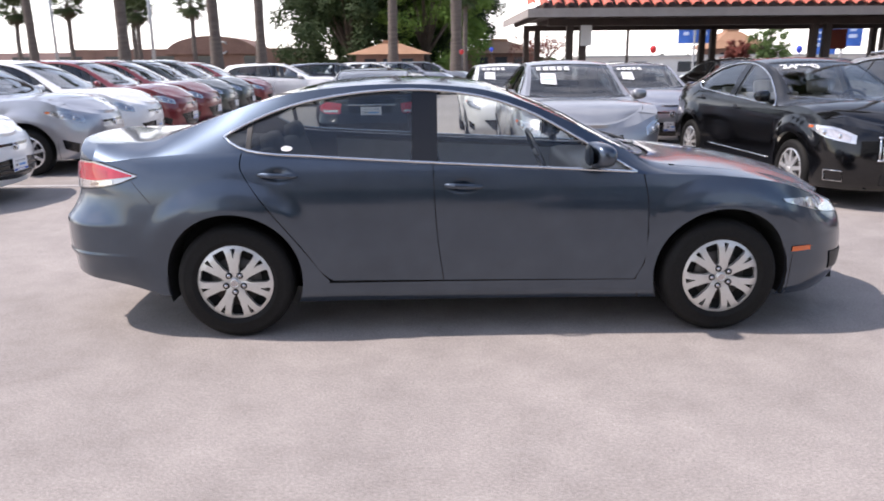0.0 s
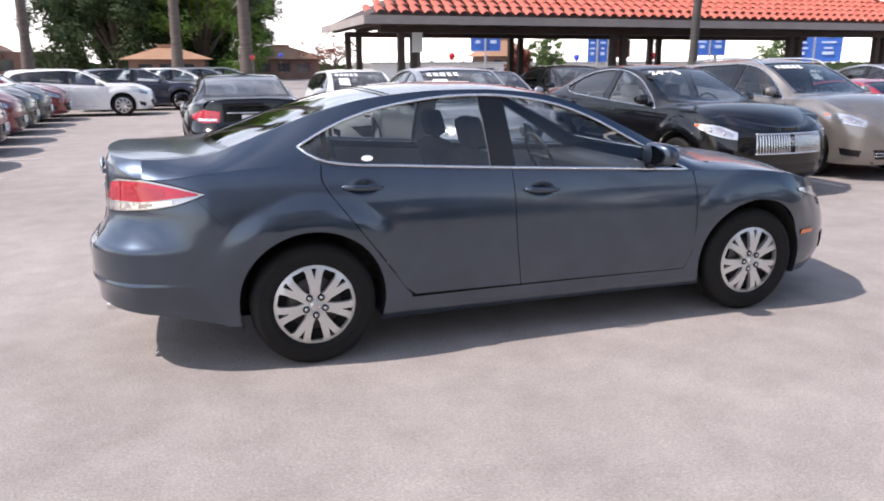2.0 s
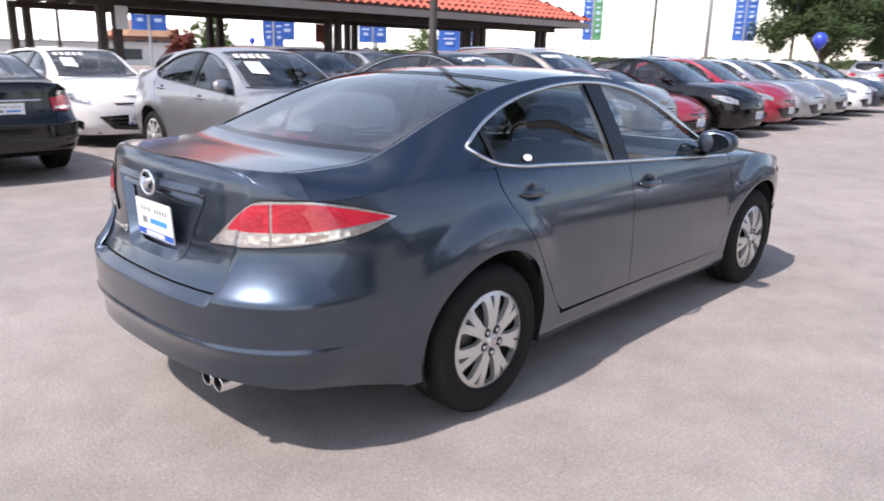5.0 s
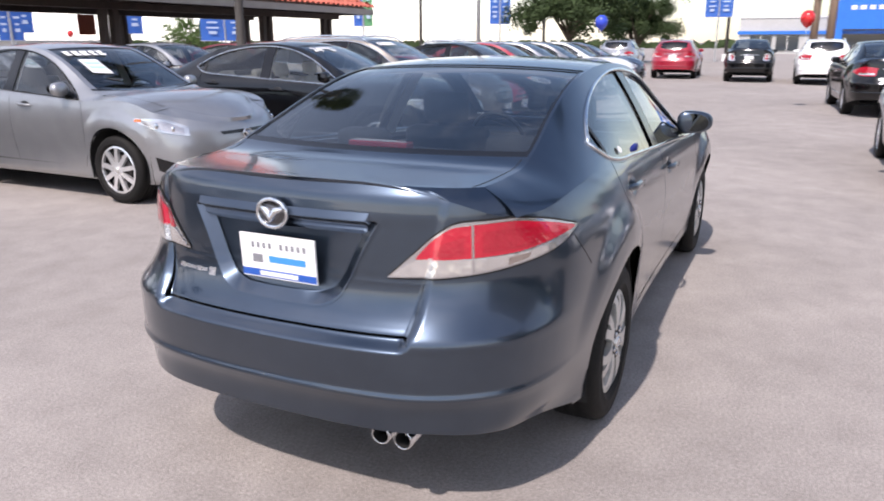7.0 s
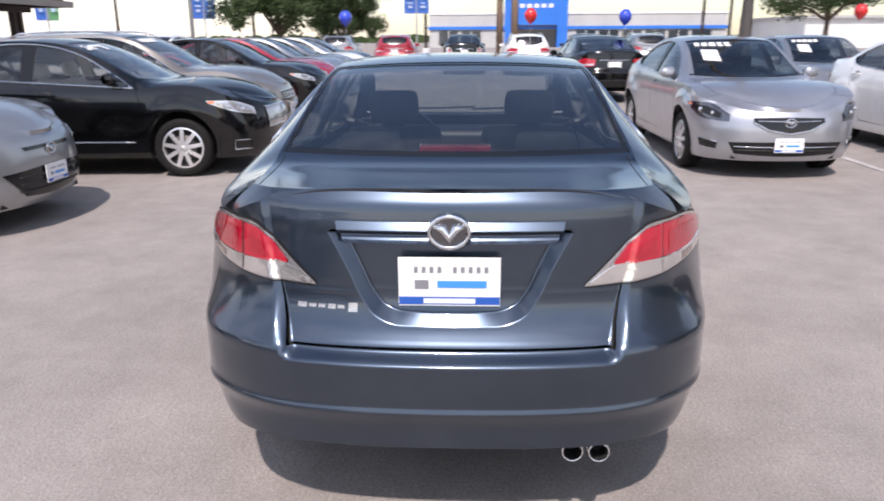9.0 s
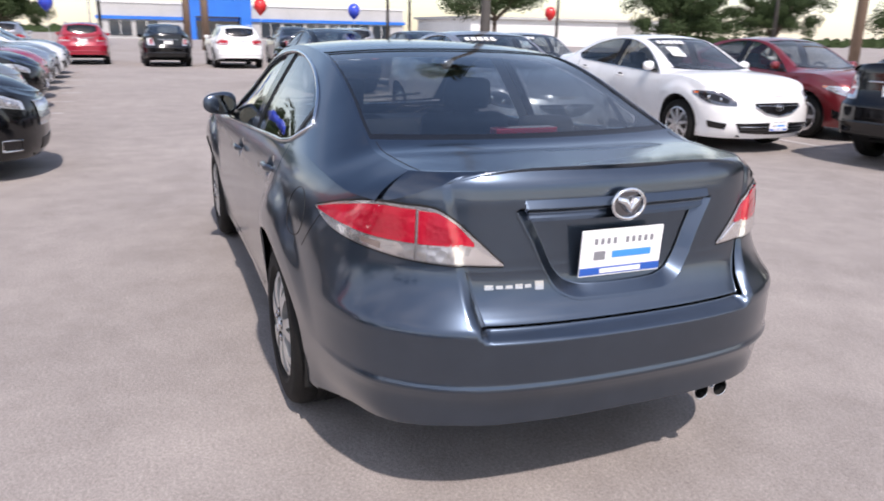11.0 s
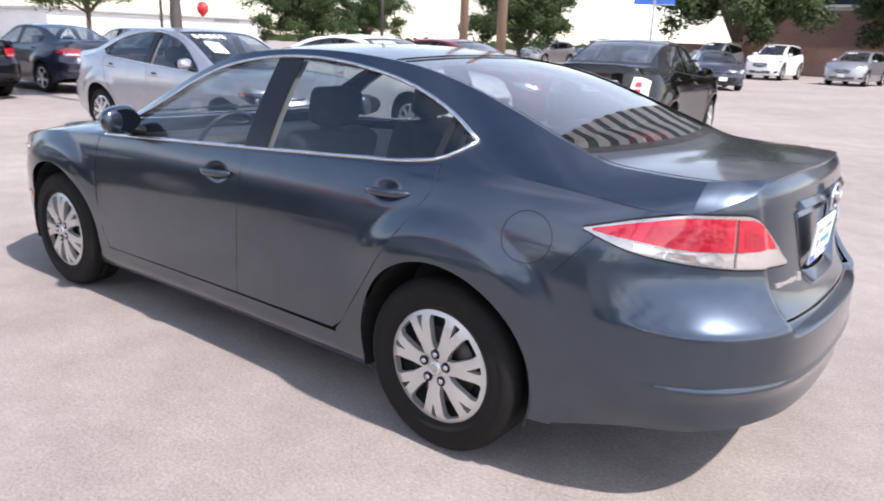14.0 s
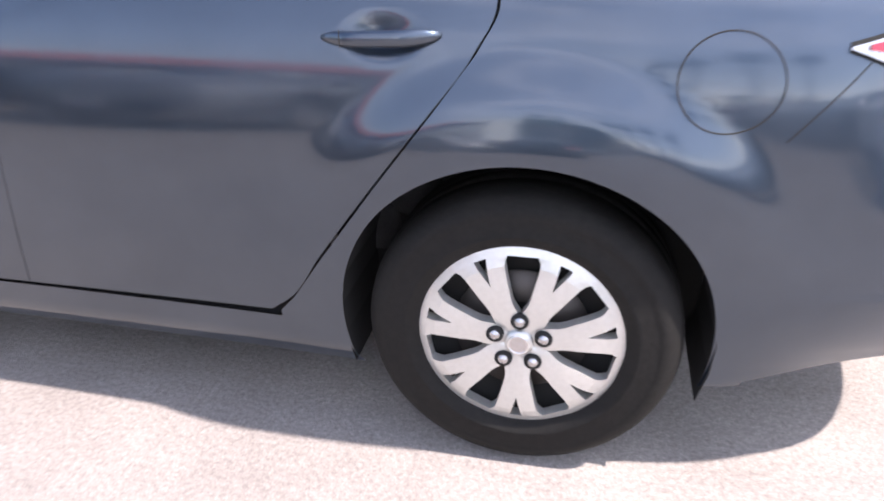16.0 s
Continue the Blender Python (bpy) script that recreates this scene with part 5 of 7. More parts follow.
# ---------------------------------------------------------------- ground
def asphalt():
    """Sun-bleached asphalt: broad drifts, hand-wide stains, and grit of pale and dark stones."""
    m = material("worn_asphalt", (0.33, 0.31, 0.305), 0.92)
    n, l = m.node_tree.nodes, m.node_tree.links
    b = n["Principled BSDF"]
    tc = n.new("ShaderNodeTexCoord")

    def noise_at(scale, detail, rough=0.6):
        t = n.new("ShaderNodeTexNoise")
        t.inputs["Scale"].default_value, t.inputs["Detail"].default_value, t.inputs["Roughness"].default_value = scale, detail, rough
        l.new(tc.outputs["Object"], t.inputs["Vector"])
        return t

    def ramp_of(src, p0, p1, c0, c1):
        r = n.new("ShaderNodeValToRGB")
        r.color_ramp.elements[0].position, r.color_ramp.elements[1].position = p0, p1
        r.color_ramp.elements[0].color, r.color_ramp.elements[1].color = (*c0, 1), (*c1, 1)
        l.new(src, r.inputs[0])
        return r

    def mix(a, b2, fac, kind="MULTIPLY"):
        x = n.new("ShaderNodeMixRGB")
        x.blend_type = kind
        x.inputs[0].default_value = fac
        l.new(a, x.inputs[1])
        l.new(b2, x.inputs[2])
        return x
    broad = ramp_of(noise_at(0.28, 8).outputs["Fac"], 0.32, 0.68, (0.298, 0.268, 0.250), (0.380, 0.344, 0.320))
    patchy = ramp_of(noise_at(2.6, 9, 0.7).outputs["Fac"], 0.30, 0.72, (0.74, 0.73, 0.73), (1.14, 1.14, 1.14))
    grit = ramp_of(noise_at(75, 4, 0.75).outputs["Fac"], 0.34, 0.66, (0.62, 0.61, 0.61), (1.36, 1.36, 1.35))
    vo = n.new("ShaderNodeTexVoronoi")
    vo.inputs["Scale"].default_value = 150
    l.new(tc.outputs["Object"], vo.inputs["Vector"])
    stones = ramp_of(vo.outputs["Distance"], 0.05, 0.45, (1.25, 1.24, 1.22), (0.80, 0.80, 0.80))
    oil = ramp_of(noise_at(0.9, 6, 0.55).outputs["Fac"], 0.66, 0.78, (1.0, 1.0, 1.0), (0.62, 0.61, 0.61))
    c = mix(mix(mix(mix(broad.outputs[0], patchy.outputs[0], 0.8).outputs[0], grit.outputs[0], 0.62).outputs[0], stones.outputs[0], 0.6).outputs[0], oil.outputs[0], 0.6)
    l.new(c.outputs[0], b.inputs["Base Color"])
    bp = n.new("ShaderNodeBump")
    bp.inputs["Strength"].default_value, bp.inputs["Distance"].default_value = 0.45, 0.005
    l.new(grit.outputs[0], bp.inputs["Height"])
    l.new(bp.outputs[0], b.inputs["Normal"])
    return m


M_ASPHALT = asphalt()
bm = bmesh.new()
bmesh.ops.create_grid(bm, x_segments=2, y_segments=2, size=900)
ground = part("ground", bm, M_ASPHALT, None)
tagged(ground, "pale worn asphalt of a car lot, gritty and lightly stained", "ground", kind="structure")

# ---------------------------------------------------------------- the blue sedan
hero, hs = build_car("sedan", SEDAN, M_BLUE, wheel="cover", q=1.3, hero=True, label="slate blue four-door sedan with silver wheel covers, standing alone on asphalt", category="car")
HS, HR = hs.S, hs.SR
hx = lambda x, z: (float(HS(x)), z)
hy = lambda y, z: (float(HR(y)), z)
for side in (1, -1):
    bottom = bend(hx(-1.905, 0.941), hx(-2.05, 0.893), hx(-2.2, 0.866), hy(0.66, 0.85), hy(0.52, 0.842), hy(0.405, 0.838))
    top_p = bend(hx(-1.905, 0.945), hx(-2.08, 0.988), hx(-2.24, 1.010), hy(0.68, 1.010), hy(0.605, 1.0), hy(0.565, 0.975), hy(0.50, 0.922), hy(0.405, 0.842))
    tl = overlay(hero, hs, "tail_light", M_BEZEL, bottom, top_p, 60, 12, 0.006, (side,), label="tail light with red and clear lenses")
    for nm, mat, lo, hi in (
            ("red_lens", M_LENS_RED, bend(hx(-1.935, 0.941), hx(-2.05, 0.926), hx(-2.2, 0.907), hy(0.669, 0.902)), bend(hx(-1.935, 0.949), hx(-2.08, 0.980), hx(-2.24, 1.002), hy(0.669, 1.002))),
            ("clear_lens", M_LENS_CLEAR, bend(hx(-2.06, 0.896), hx(-2.2, 0.873), hy(0.669, 0.858)), bend(hx(-2.06, 0.917), hx(-2.2, 0.903), hy(0.669, 0.899))),
            ("red_lens", M_LENS_RED, bend(hy(0.661, 0.902), hy(0.50, 0.899)), bend(hy(0.661, 1.0), hy(0.602, 0.992), hy(0.56, 0.965), hy(0.50, 0.908))),
            ("clear_lens", M_LENS_CLEAR, bend(hy(0.661, 0.856), hy(0.52, 0.848), hy(0.42, 0.844)), bend(hy(0.661, 0.899), hy(0.50, 0.896), hy(0.42, 0.852)))):
        overlay(tl, hs, nm, mat, lo, hi, 24, 8, 0.011, (side,))
    # dark gap round the lamp, drawn as a slightly larger black sheet beneath
    lamp_low, lamp_top = (lambda u: bottom(u) - np.array((0.0, 0.006))), (lambda u: top_p(u) + np.array((0.0, 0.006)))
    overlay(tl, hs, "lamp_gap", M_UNDER, lamp_low, lamp_top, 60, 12, 0.0025, (side,))
    overlay(tl, hs, "reflector", M_LENS_DEEP, bend(hx(-2.10, 0.930), hx(-2.2, 0.921), hy(0.69, 0.918)), bend(hx(-2.10, 0.968), hx(-2.2, 0.978), hy(0.69, 0.980)), 12, 5, 0.0125, (side,), rim=0.0)
    overlay(tl, hs, "reflector", M_LENS_DEEP, bend(hy(0.640, 0.915), hy(0.560, 0.912)), bend(hy(0.640, 0.968), hy(0.580, 0.950)), 8, 5, 0.0125, (side,), rim=0.0)
    overlay(tl, hs, "bulb", M_LAMP_BROWN, bend(hx(-2.17, 0.884), hx(-2.24, 0.871)), bend(hx(-2.16, 0.898), hx(-2.235, 0.893)), 8, 4, 0.0125, (side,), rim=0.0)
    overlay(hero, hs, "headlight", M_LAMP, bend(hx(1.72, 0.765), hx(2.0, 0.69), hx(2.2, 0.655)), bend(hx(1.70, 0.785), hx(1.98, 0.775), hx(2.2, 0.71)), 20, 6, 0.008, (side,))
    overlay(hero, hs, "side_marker", M_AMBER, bend(hx(1.80, 0.470), hx(1.92, 0.474)), bend(hx(1.80, 0.500), hx(1.92, 0.502)), 8, 4, 0.006, (side,))
overlay(hero, hs, "lower_grille", M_TRIM, const(hs.max - 0.5, hs.max + 0.5, 0.26), const(hs.max - 0.55, hs.max + 0.55, 0.42), 24, 6, 0.006)
for side in (1, -1):
    overlay(hero, hs, "fog_lamp_recess", M_TRIM, bend(hx(2.10, 0.33), hx(2.22, 0.33)), bend(hx(2.08, 0.44), hx(2.22, 0.43)), 8, 5, 0.006, (side,))
# sloping surround of the plate recess
u_path = bend((-0.372, 0.995), (-0.318, 0.90), (-0.268, 0.80), (-0.235, 0.755), (-0.180, 0.727), (-0.09, 0.720), (0, 0.719), (0.09, 0.720), (0.180, 0.727), (0.235, 0.755), (0.268, 0.80), (0.318, 0.90), (0.372, 0.995))
i_path = bend((-0.314, 0.995), (-0.267, 0.90), (-0.222, 0.812), (-0.196, 0.782), (-0.158, 0.766), (-0.09, 0.762), (0, 0.761), (0.09, 0.762), (0.158, 0.766), (0.196, 0.782), (0.222, 0.812), (0.267, 0.90), (0.314, 0.995))


def surround(u, t):
    u, k = np.clip(u, 0, 1), t[..., None]
    yz = (1 - k) * u_path(u) + k * i_path(u)
    drop = (0.034 - 0.020 * np.exp(-(((u - 0.5) / 0.17) ** 4))) * np.clip((t - 0.17) / 0.78, 0, 1)
    p = hs.low(np.sign(yz[..., 0]) * HR(np.abs(yz[..., 0])), yz[..., 1], 0.0025, deep=0.0)
    p[..., 0] += drop
    return p


sur = Sheet()
sur.patch(surround, const(0, 1, 0.0), const(0, 1, 1.0), 120, 10, sides=(1,))
sur.done("plate_surround", M_BLUE, hero)
# boot lid: garnish bar, badge, script, plate and tail pipes
garn = lambda z, w: const(-w, w, z)
bar = Sheet()
bar.patch(lambda a, z: hs.low(a, z, 0.036 - 0.60 * (z - 0.976)), garn(0.976, 0.322), garn(1.030, 0.340), 40, 6, rim=0.035, sides=(1,))
bar.done("boot_garnish", M_BLUE, hero)
wing_badge(hero, -2.432, 1.008, -1, 0.050)
plate(hero, -2.415, 0.856, -1, w=0.147, h=0.074, tilt=-3)
for y0, y1, h in ((0.437, 0.465, 0.007), (0.405, 0.428, 0.005), (0.375, 0.397, 0.005), (0.343, 0.366, 0.007), (0.316, 0.336, 0.005), (0.275, 0.302, 0.013)):
    overlay(hero, hs, "model_script", M_BEZEL, const(float(HR(y0)), float(HR(y1)), 0.775 - h), const(float(HR(y0)), float(HR(y1)), 0.775 + h), 4, 3, 0.004, rim=0.004)
for y in (-0.375, -0.455):
    bm = bmesh.new()
    lathe(bm, [(0.0335, 0.16), (0.0335, 0.004), (0.031, 0.0), (0.0285, 0.002)], 24, "x", (-2.436, y, 0.318))
    part("tail_pipe", bm, M_CHROME, hero, "bright round tail pipe", smooth=True)
    bm = bmesh.new()
    lathe(bm, [(0.0005, 0.06), (0.0283, 0.06), (0.0283, 0.002)], 20, "x", (-2.436, y, 0.318))
    part("pipe_throat", bm, M_UNDER, hero)
# gaps between the boot lid's deck and the shoulders
for side in (1, -1):
    xs = np.linspace(-2.375, -1.90, 24)
    bm = bmesh.new()
    tube(bm, (hs.top(xs, np.full(24, 0.958 * side)) + np.array((0, 0, -0.0006))).tolist(), 0.002, 6)
    part("lid_gap", bm, M_UNDER, hero)
# fuel flap with its round gap, on the left flank
bm = bmesh.new()
ang = np.linspace(0, 2 * np.pi, 49)
ring = hs.low(HS(-1.722 + 0.088 * np.cos(ang)), 0.885 + 0.082 * np.sin(ang), 0.0004)
tube(bm, ring.tolist(), 0.0015, 6, caps=False)
part("fuel_flap", bm, M_UNDER, hero)
# short gaps between the rear bumper and the quarter panels, running down from the lamp's tip
for side in (1, -1):
    gap_x, gap_z = np.linspace(-1.945, -1.825, 14), np.linspace(0.922, 0.790, 14)
    bm = bmesh.new()
    tube(bm, (hs.low(HS(gap_x), gap_z, 0.0002) * np.array((1, side, 1))).tolist(), 0.0014, 6)
    part("bumper_gap", bm, M_UNDER, hero)
# high brake lamp on the rear shelf, and the badge on the glass
bm = bmesh.new()
box(bm, -1.77, -0.13, 1.095, -1.71, 0.13, 1.155, 0.006)
part("high_brake_lamp", bm, M_LENS_RED, hero)
# wipers at the foot of the windscreen, and the oval sticker on the right rear pane
for y0, y1 in ((0.52, -0.08), (-0.06, -0.55)):
    bm = bmesh.new()
    n = 8
    pts = []
    for i in range(n + 1):
        v = (y0 + (y1 - y0) * i / n) / 0.70
        pts.append(tuple(hs.top(np.array(1.06 - 0.06 * i / n), np.array(v), 0.022)))
    tube(bm, pts, 0.008, 6)
    part("wiper", bm, M_TRIM, hero, smooth=True)
bm = bmesh.new()
vs = []
for i in range(20):
    an = 2 * math.pi * i / 20
    p = hs.side(np.array(-1.07 + 0.032 * math.cos(an)), np.array(1.082 + 0.014 * math.sin(an)), -0.004)
    vs.append(bm.verts.new((p[0], -p[1], p[2])))
bm.faces.new(vs)
part("window_sticker", bm, M_PRICE, hero, "small white oval sticker")

# faded stall lines
M_LINE = vary(material("worn_line_paint", (0.48, 0.46, 0.45), 0.9), (0.34, 0.32, 0.315), (0.56, 0.54, 0.53), 5, 9, 0.1, 60, spread=(0.4, 0.62))
lines = [(x, 2.7, x, 7.4) for x in (5.98, 8.2, 10.35, 12.55, 14.8, 17.05, 19.35)] + [(3.6, y, 8.6, y) for y in (-4.85, -7.75)] + [(-9.4, y, -4.5, y) for y in (4.6, 7.15, 9.5, 11.75, 14.0, 16.25, 18.5)]
for i, (xa, ya, xb, yb) in enumerate(lines):
    bm = bmesh.new()
    w = 0.05
    box(bm, min(xa, xb) - (w if xa == xb else 0), min(ya, yb) - (w if ya == yb else 0), 0.003, max(xa, xb) + (w if xa == xb else 0), max(ya, yb) + (w if ya == yb else 0), 0.006)
    part("stall_line", bm, M_LINE, ground)


# ---------------------------------------------------------------- parked cars
def recolor(car, old, fresh):
    for o in car.children_recursive:
        if o.type == "MESH" and o.data.materials and o.data.materials[0] == old:
            o.material_slots[0].link = "OBJECT"
            o.material_slots[0].material = fresh
    return car


SMALL = ("print_bar", "foot_bar", "print_mark", "projector", "turn_signal", "mirror_foot", "brake_disc", "barrel", "handle_cup_shade", "steering_wheel", "badge_field", "badge_wing", "centre_cap", "mirror_glass", "cowl")


def again(base, old, fresh, m, label, group=""):
    c = copy_thing(base, m)
    if max(abs(m.translation.x), abs(m.translation.y)) > 14:
        for o in list(c.children_recursive):
            if o.name.split(".")[0] in SMALL:
                bpy.data.objects.remove(o)
    if fresh != old:
        recolor(c, old, fresh)
    return tagged(c, label, "car", group)


def at(car, x, y, deg):
    car.matrix_basis = pose(x, y, 0, 0, 0, deg)
    return car


Q = 0.62
ROW_N = "cars nose-out in the row before the canopy"
ROW_V = "minivans parked side by side"
ROW_S = "cars facing the lane"
ROW_E = "cars parked at the far end of the lot"

# silver compact sedan beside the lane
P3 = raised(scaled(SEDAN, 0.93, 0.97, 1.05), 0.06, 0.02)
c, s = build_car("compact_car", P3, M_GREY, wheel="ten", q=Q, label="silver-grey compact car with a price on its windscreen", group=ROW_N, chrome=False)
dress(c, s, P3, "smile", price="")
at(c, 1.67, 5.69, -91)
# black luxury sedan with an upright chrome grille
PL = raised(scaled(SEDAN, 1.0, 1.0, 1.06), 0.07, 0.05)
c, s = build_car("luxury_sedan", PL, M_BLACK, wheel="ten", q=Q, label="black sedan with a chrome waterfall grille and a marked windscreen", group=ROW_N, seats=M_BEIGE)
dress(c, s, PL, "bars", price="24990", front_plate=False, sticker=False)
for side in (1, -1):
    bm = bmesh.new()
    xx = np.linspace(-0.78, 0.86, 16)
    tube(bm, (s.low(s.S(xx), np.full(16, 0.40), 0.006) * np.array((1, side, 1))).tolist(), 0.008, 6)
    part("side_strip", bm, M_CHROME, c, smooth=True)
at(c, 4.55, 4.66, -86.5)
BLACK = c
# bronze crossover
PS = raised(scaled(HATCH, 1.0, 1.03, 1.11, tyre=0.375, arch=0.43, arch_z=0.40), 0.07, 0.04)
c, s = build_car("crossover", PS, M_TAN, wheel="five", q=Q, label="bronze crossover with roof rails and a marked windscreen", group=ROW_N, privacy=True)
dress(c, s, PS, "mesh", sticker=False)
for side in (1, -1):
    bm = bmesh.new()
    xx = np.linspace(-1.6, 0.15, 14)
    pts = s.strip(xx, np.full(14, 1.0)) * np.array((1, side, 1)) + np.array((0, 0, 1)) * (0.05 * np.minimum(1, np.minimum(xx + 1.6, 0.15 - xx) / 0.12))[:, None]
    tube(bm, pts.tolist(), 0.016, 6)
    part("roof_rail", bm, M_CHROME, c, smooth=True)
at(c, 7.15, 5.15, -89)
TAN = c
# red low coupe
PC = scaled(SEDAN, 0.89, 0.97, 0.88, tyre=0.318, arch=0.365, arch_z=0.335)
c, s = build_car("coupe", PC, M_BRIGHTRED, wheel="five", q=Q, label="bright red low sports coupe", group=ROW_N, chrome=False)
dress(c, s, PC, "smile", sheet=False)
at(c, 9.50, 5.40, -90)
# plain sedan without bright trim, as base of several
PB = raised(scaled(SEDAN, 0.95, 0.98, 1.05), 0.05, 0.03)
c, s = build_car("sedan", PB, M_BLACK, wheel="five", q=Q, label="black sedan with a white dealer plate", group=ROW_N, chrome=False)
dress(c, s, PB, "smile", sheet=False)
at(c, 11.45, 5.25, -90)
PLAIN = c
again(PLAIN, M_BLACK, M_BRIGHTRED, pose(13.65, 5.4, 0, 0, 0, -90), "bright red sedan in a row of parked cars", ROW_N)
again(PLAIN, M_BLACK, M_SILVER, pose(15.9, 5.5, 0, 0, 0, -90), "silver sedan in a row of parked cars", ROW_N)
again(PLAIN, M_BLACK, M_GREY, pose(18.2, 5.6, 0, 0, 0, -90), "grey sedan in a row of parked cars", ROW_N)
again(PLAIN, M_BLACK, M_WHITE, pose(20.5, 5.6, 0, 0, 0, -91), "white sedan in a row of parked cars", ROW_N)
again(PLAIN, M_BLACK, M_NAVY, pose(22.8, 5.7, 0, 0, 0, -89), "dark sedan in a row of parked cars", ROW_N)
# second row, nose to tail behind the first
PH = raised(scaled(HATCH, 0.92, 0.97, 1.0), 0.07, 0.03)
c, s = build_car("hatchback", PH, M_WHITE, wheel="ten", q=Q, label="white hatchback with a sheet in its windscreen", group=ROW_N, chrome=False)
dress(c, s, PH, "smile")
at(c, 1.27, 10.6, -90)
HATCHB = c
again(HATCHB, M_WHITE, M_SILVER, pose(3.75, 9.6, 0, 0, 0, -89), "silver hatchback with a marked windscreen", ROW_N)
again(PLAIN, M_BLACK, M_BLACK, pose(6.35, 10.8, 0, 0, 0, -90), "black sedan behind a black luxury sedan", ROW_N)
again(PLAIN, M_BLACK, M_GREY, pose(8.0, 10.7, 0, 0, 0, -90), "grey sedan under the edge of the canopy", ROW_N)
again(PLAIN, M_BLACK, M_MAROON, pose(10.6, 10.6, 0, 0, 0, -90), "maroon sedan under the edge of the canopy", ROW_N)
again(HATCHB, M_WHITE, M_BLACK, pose(13.0, 10.6, 0, 0, 0, -90), "black hatchback behind the row", ROW_N)
again(TAN, M_TAN, M_WHITE, pose(23.0, 11.5, 0, 0, 0, 180), "white crossover with roof rails", ROW_N)
again(PLAIN, M_BLACK, M_SILVER, pose(16.0, 10.8, 0, 0, 0, -90), "silver sedan behind the row", ROW_N)
# black sedan seen from behind
PV = scaled(SEDAN, 0.93, 0.97, 0.98)
c, s = build_car("sedan", PV, M_BLACK, wheel="five", q=Q, label="black compact sedan with wide red tail lights", chrome=False, privacy=False)
dress(c, s, PV, "smile", sheet=False)
at(c, -1.22, 8.40, 92)
# minivans in a line, noses to the lane
PM = raised(scaled(HATCH, 0.93, 0.98, 1.10, arch=0.38, tyre=0.325), 0.08, 0.03)
c, s = build_car("minivan", PM, M_SILVER, wheel="ten", q=Q, label="silver minivan with a deep black lower grille", group=ROW_V, chrome=False, privacy=True)
dress(c, s, PM, "smile", sheet=False)
at(c, -7.20, 6.35, 0)
VAN = c
for y, x, mt, words in ((8.55, -7.35, M_WHITE, "white minivan in a line of minivans"), (10.8, -7.4, M_RED, "red minivan in a line of minivans"), (13.0, -7.5, M_MAROON, "dark red minivan in a line of minivans"),
                        (15.2, -7.65, M_DARK, "dark minivan in a line of minivans"), (17.4, -7.7, M_DARK, "dark minivan in a line of minivans")):
    again(VAN, M_SILVER, mt, pose(x, y, 0, 0, 0, 0), words, ROW_V)
again(HATCHB, M_WHITE, M_WHITE, pose(-7.2, 3.6, 0, 0, 0, 1), "white hatchback with a dark grille and dealer plate", ROW_V)
again(PLAIN, M_BLACK, M_RED, pose(-7.6, 19.6, 0, 0, 0, 0), "red sedan at the end of a line of minivans", ROW_V)
# far row beyond the vans
again(HATCHB, M_WHITE, M_WHITE, pose(-5.3, 21.6, 0, 0, 0, 0), "white hatchback in the far row", "far row")
again(HATCHB, M_WHITE, M_NAVY, pose(-3.6, 24.2, 0, 0, 0, 0), "dark blue hatchback in the far row", "far row")
again(HATCHB, M_WHITE, M_WHITE, pose(-2.4, 26.7, 0, 0, 0, 0), "white hatchback in the far row", "far row")
again(HATCHB, M_WHITE, M_SILVER, pose(-1.3, 29.2, 0, 0, 0, 0), "silver hatchback in the far row", "far row")
again(HATCHB, M_WHITE, M_GREY, pose(-0.3, 31.7, 0, 0, 0, 0), "pale hatchback in the far row", "far row")
again(PLAIN, M_BLACK, M_WHITE, pose(-11.5, 24.0, 0, 0, 0, 0), "white sedan in the far row", "far row")

# ---- the other side of the lane
P6 = raised(scaled(SEDAN, 1.0, 1.0, 1.05), 0.03, 0.03)
c, s = build_car("sedan", P6, M_SILVER, wheel="ten", q=0.8, label="silver sedan with a chrome-barred grille and a sheet in its windscreen", group=ROW_S)
dress(c, s, P6, "five")
at(c, 5.93, -3.42, 180.5)
SILVER6 = c
c = again(SILVER6, M_SILVER, M_WHITE, pose(5.62, -6.48, 0, 0, 0, 180), "white sedan with a dark grille, facing the lane", ROW_S)
again(PLAIN, M_BLACK, M_RED, pose(5.9, -9.2, 0, 0, 0, 180), "red sedan facing the lane", ROW_S)
again(SILVER6, M_SILVER, M_GREY, pose(10.6, -6.6, 0, 0, 0, 178), "blue-grey sedan behind a white sedan", ROW_S)
PN = raised(scaled(SEDAN, 0.95, 0.99, 1.11), 0.03, 0.02)
c, s = build_car("sedan", PN, M_BLACK, wheel="five", q=0.8, label="black compact sedan with tall clear-edged tail lights", chrome=False)
dress(c, s, PN, "smile", tail="tall", sheet=False)
at(c, 2.16, -9.12, -84)
TALLTAIL = c
again(PLAIN, M_BLACK, M_NAVY, pose(7.4, -28.8, 0, 0, 0, 118), "dark sedan standing apart on the lot", "south lot")
c = again(BLACK, M_BLACK, M_BLACK, pose(15.6, -3.15, 0, 0, 0, 4), "black sedan with red tail lights, facing away", ROW_S)
again(PLAIN, M_BLACK, M_NAVY, pose(16.2, -5.9, 0, 0, 0, 4), "dark sedan facing away from the lane", ROW_S)
again(PLAIN, M_BLACK, M_SILVER, pose(16.8, -8.6, 0, 0, 0, 4), "silver sedan facing away from the lane", ROW_S)
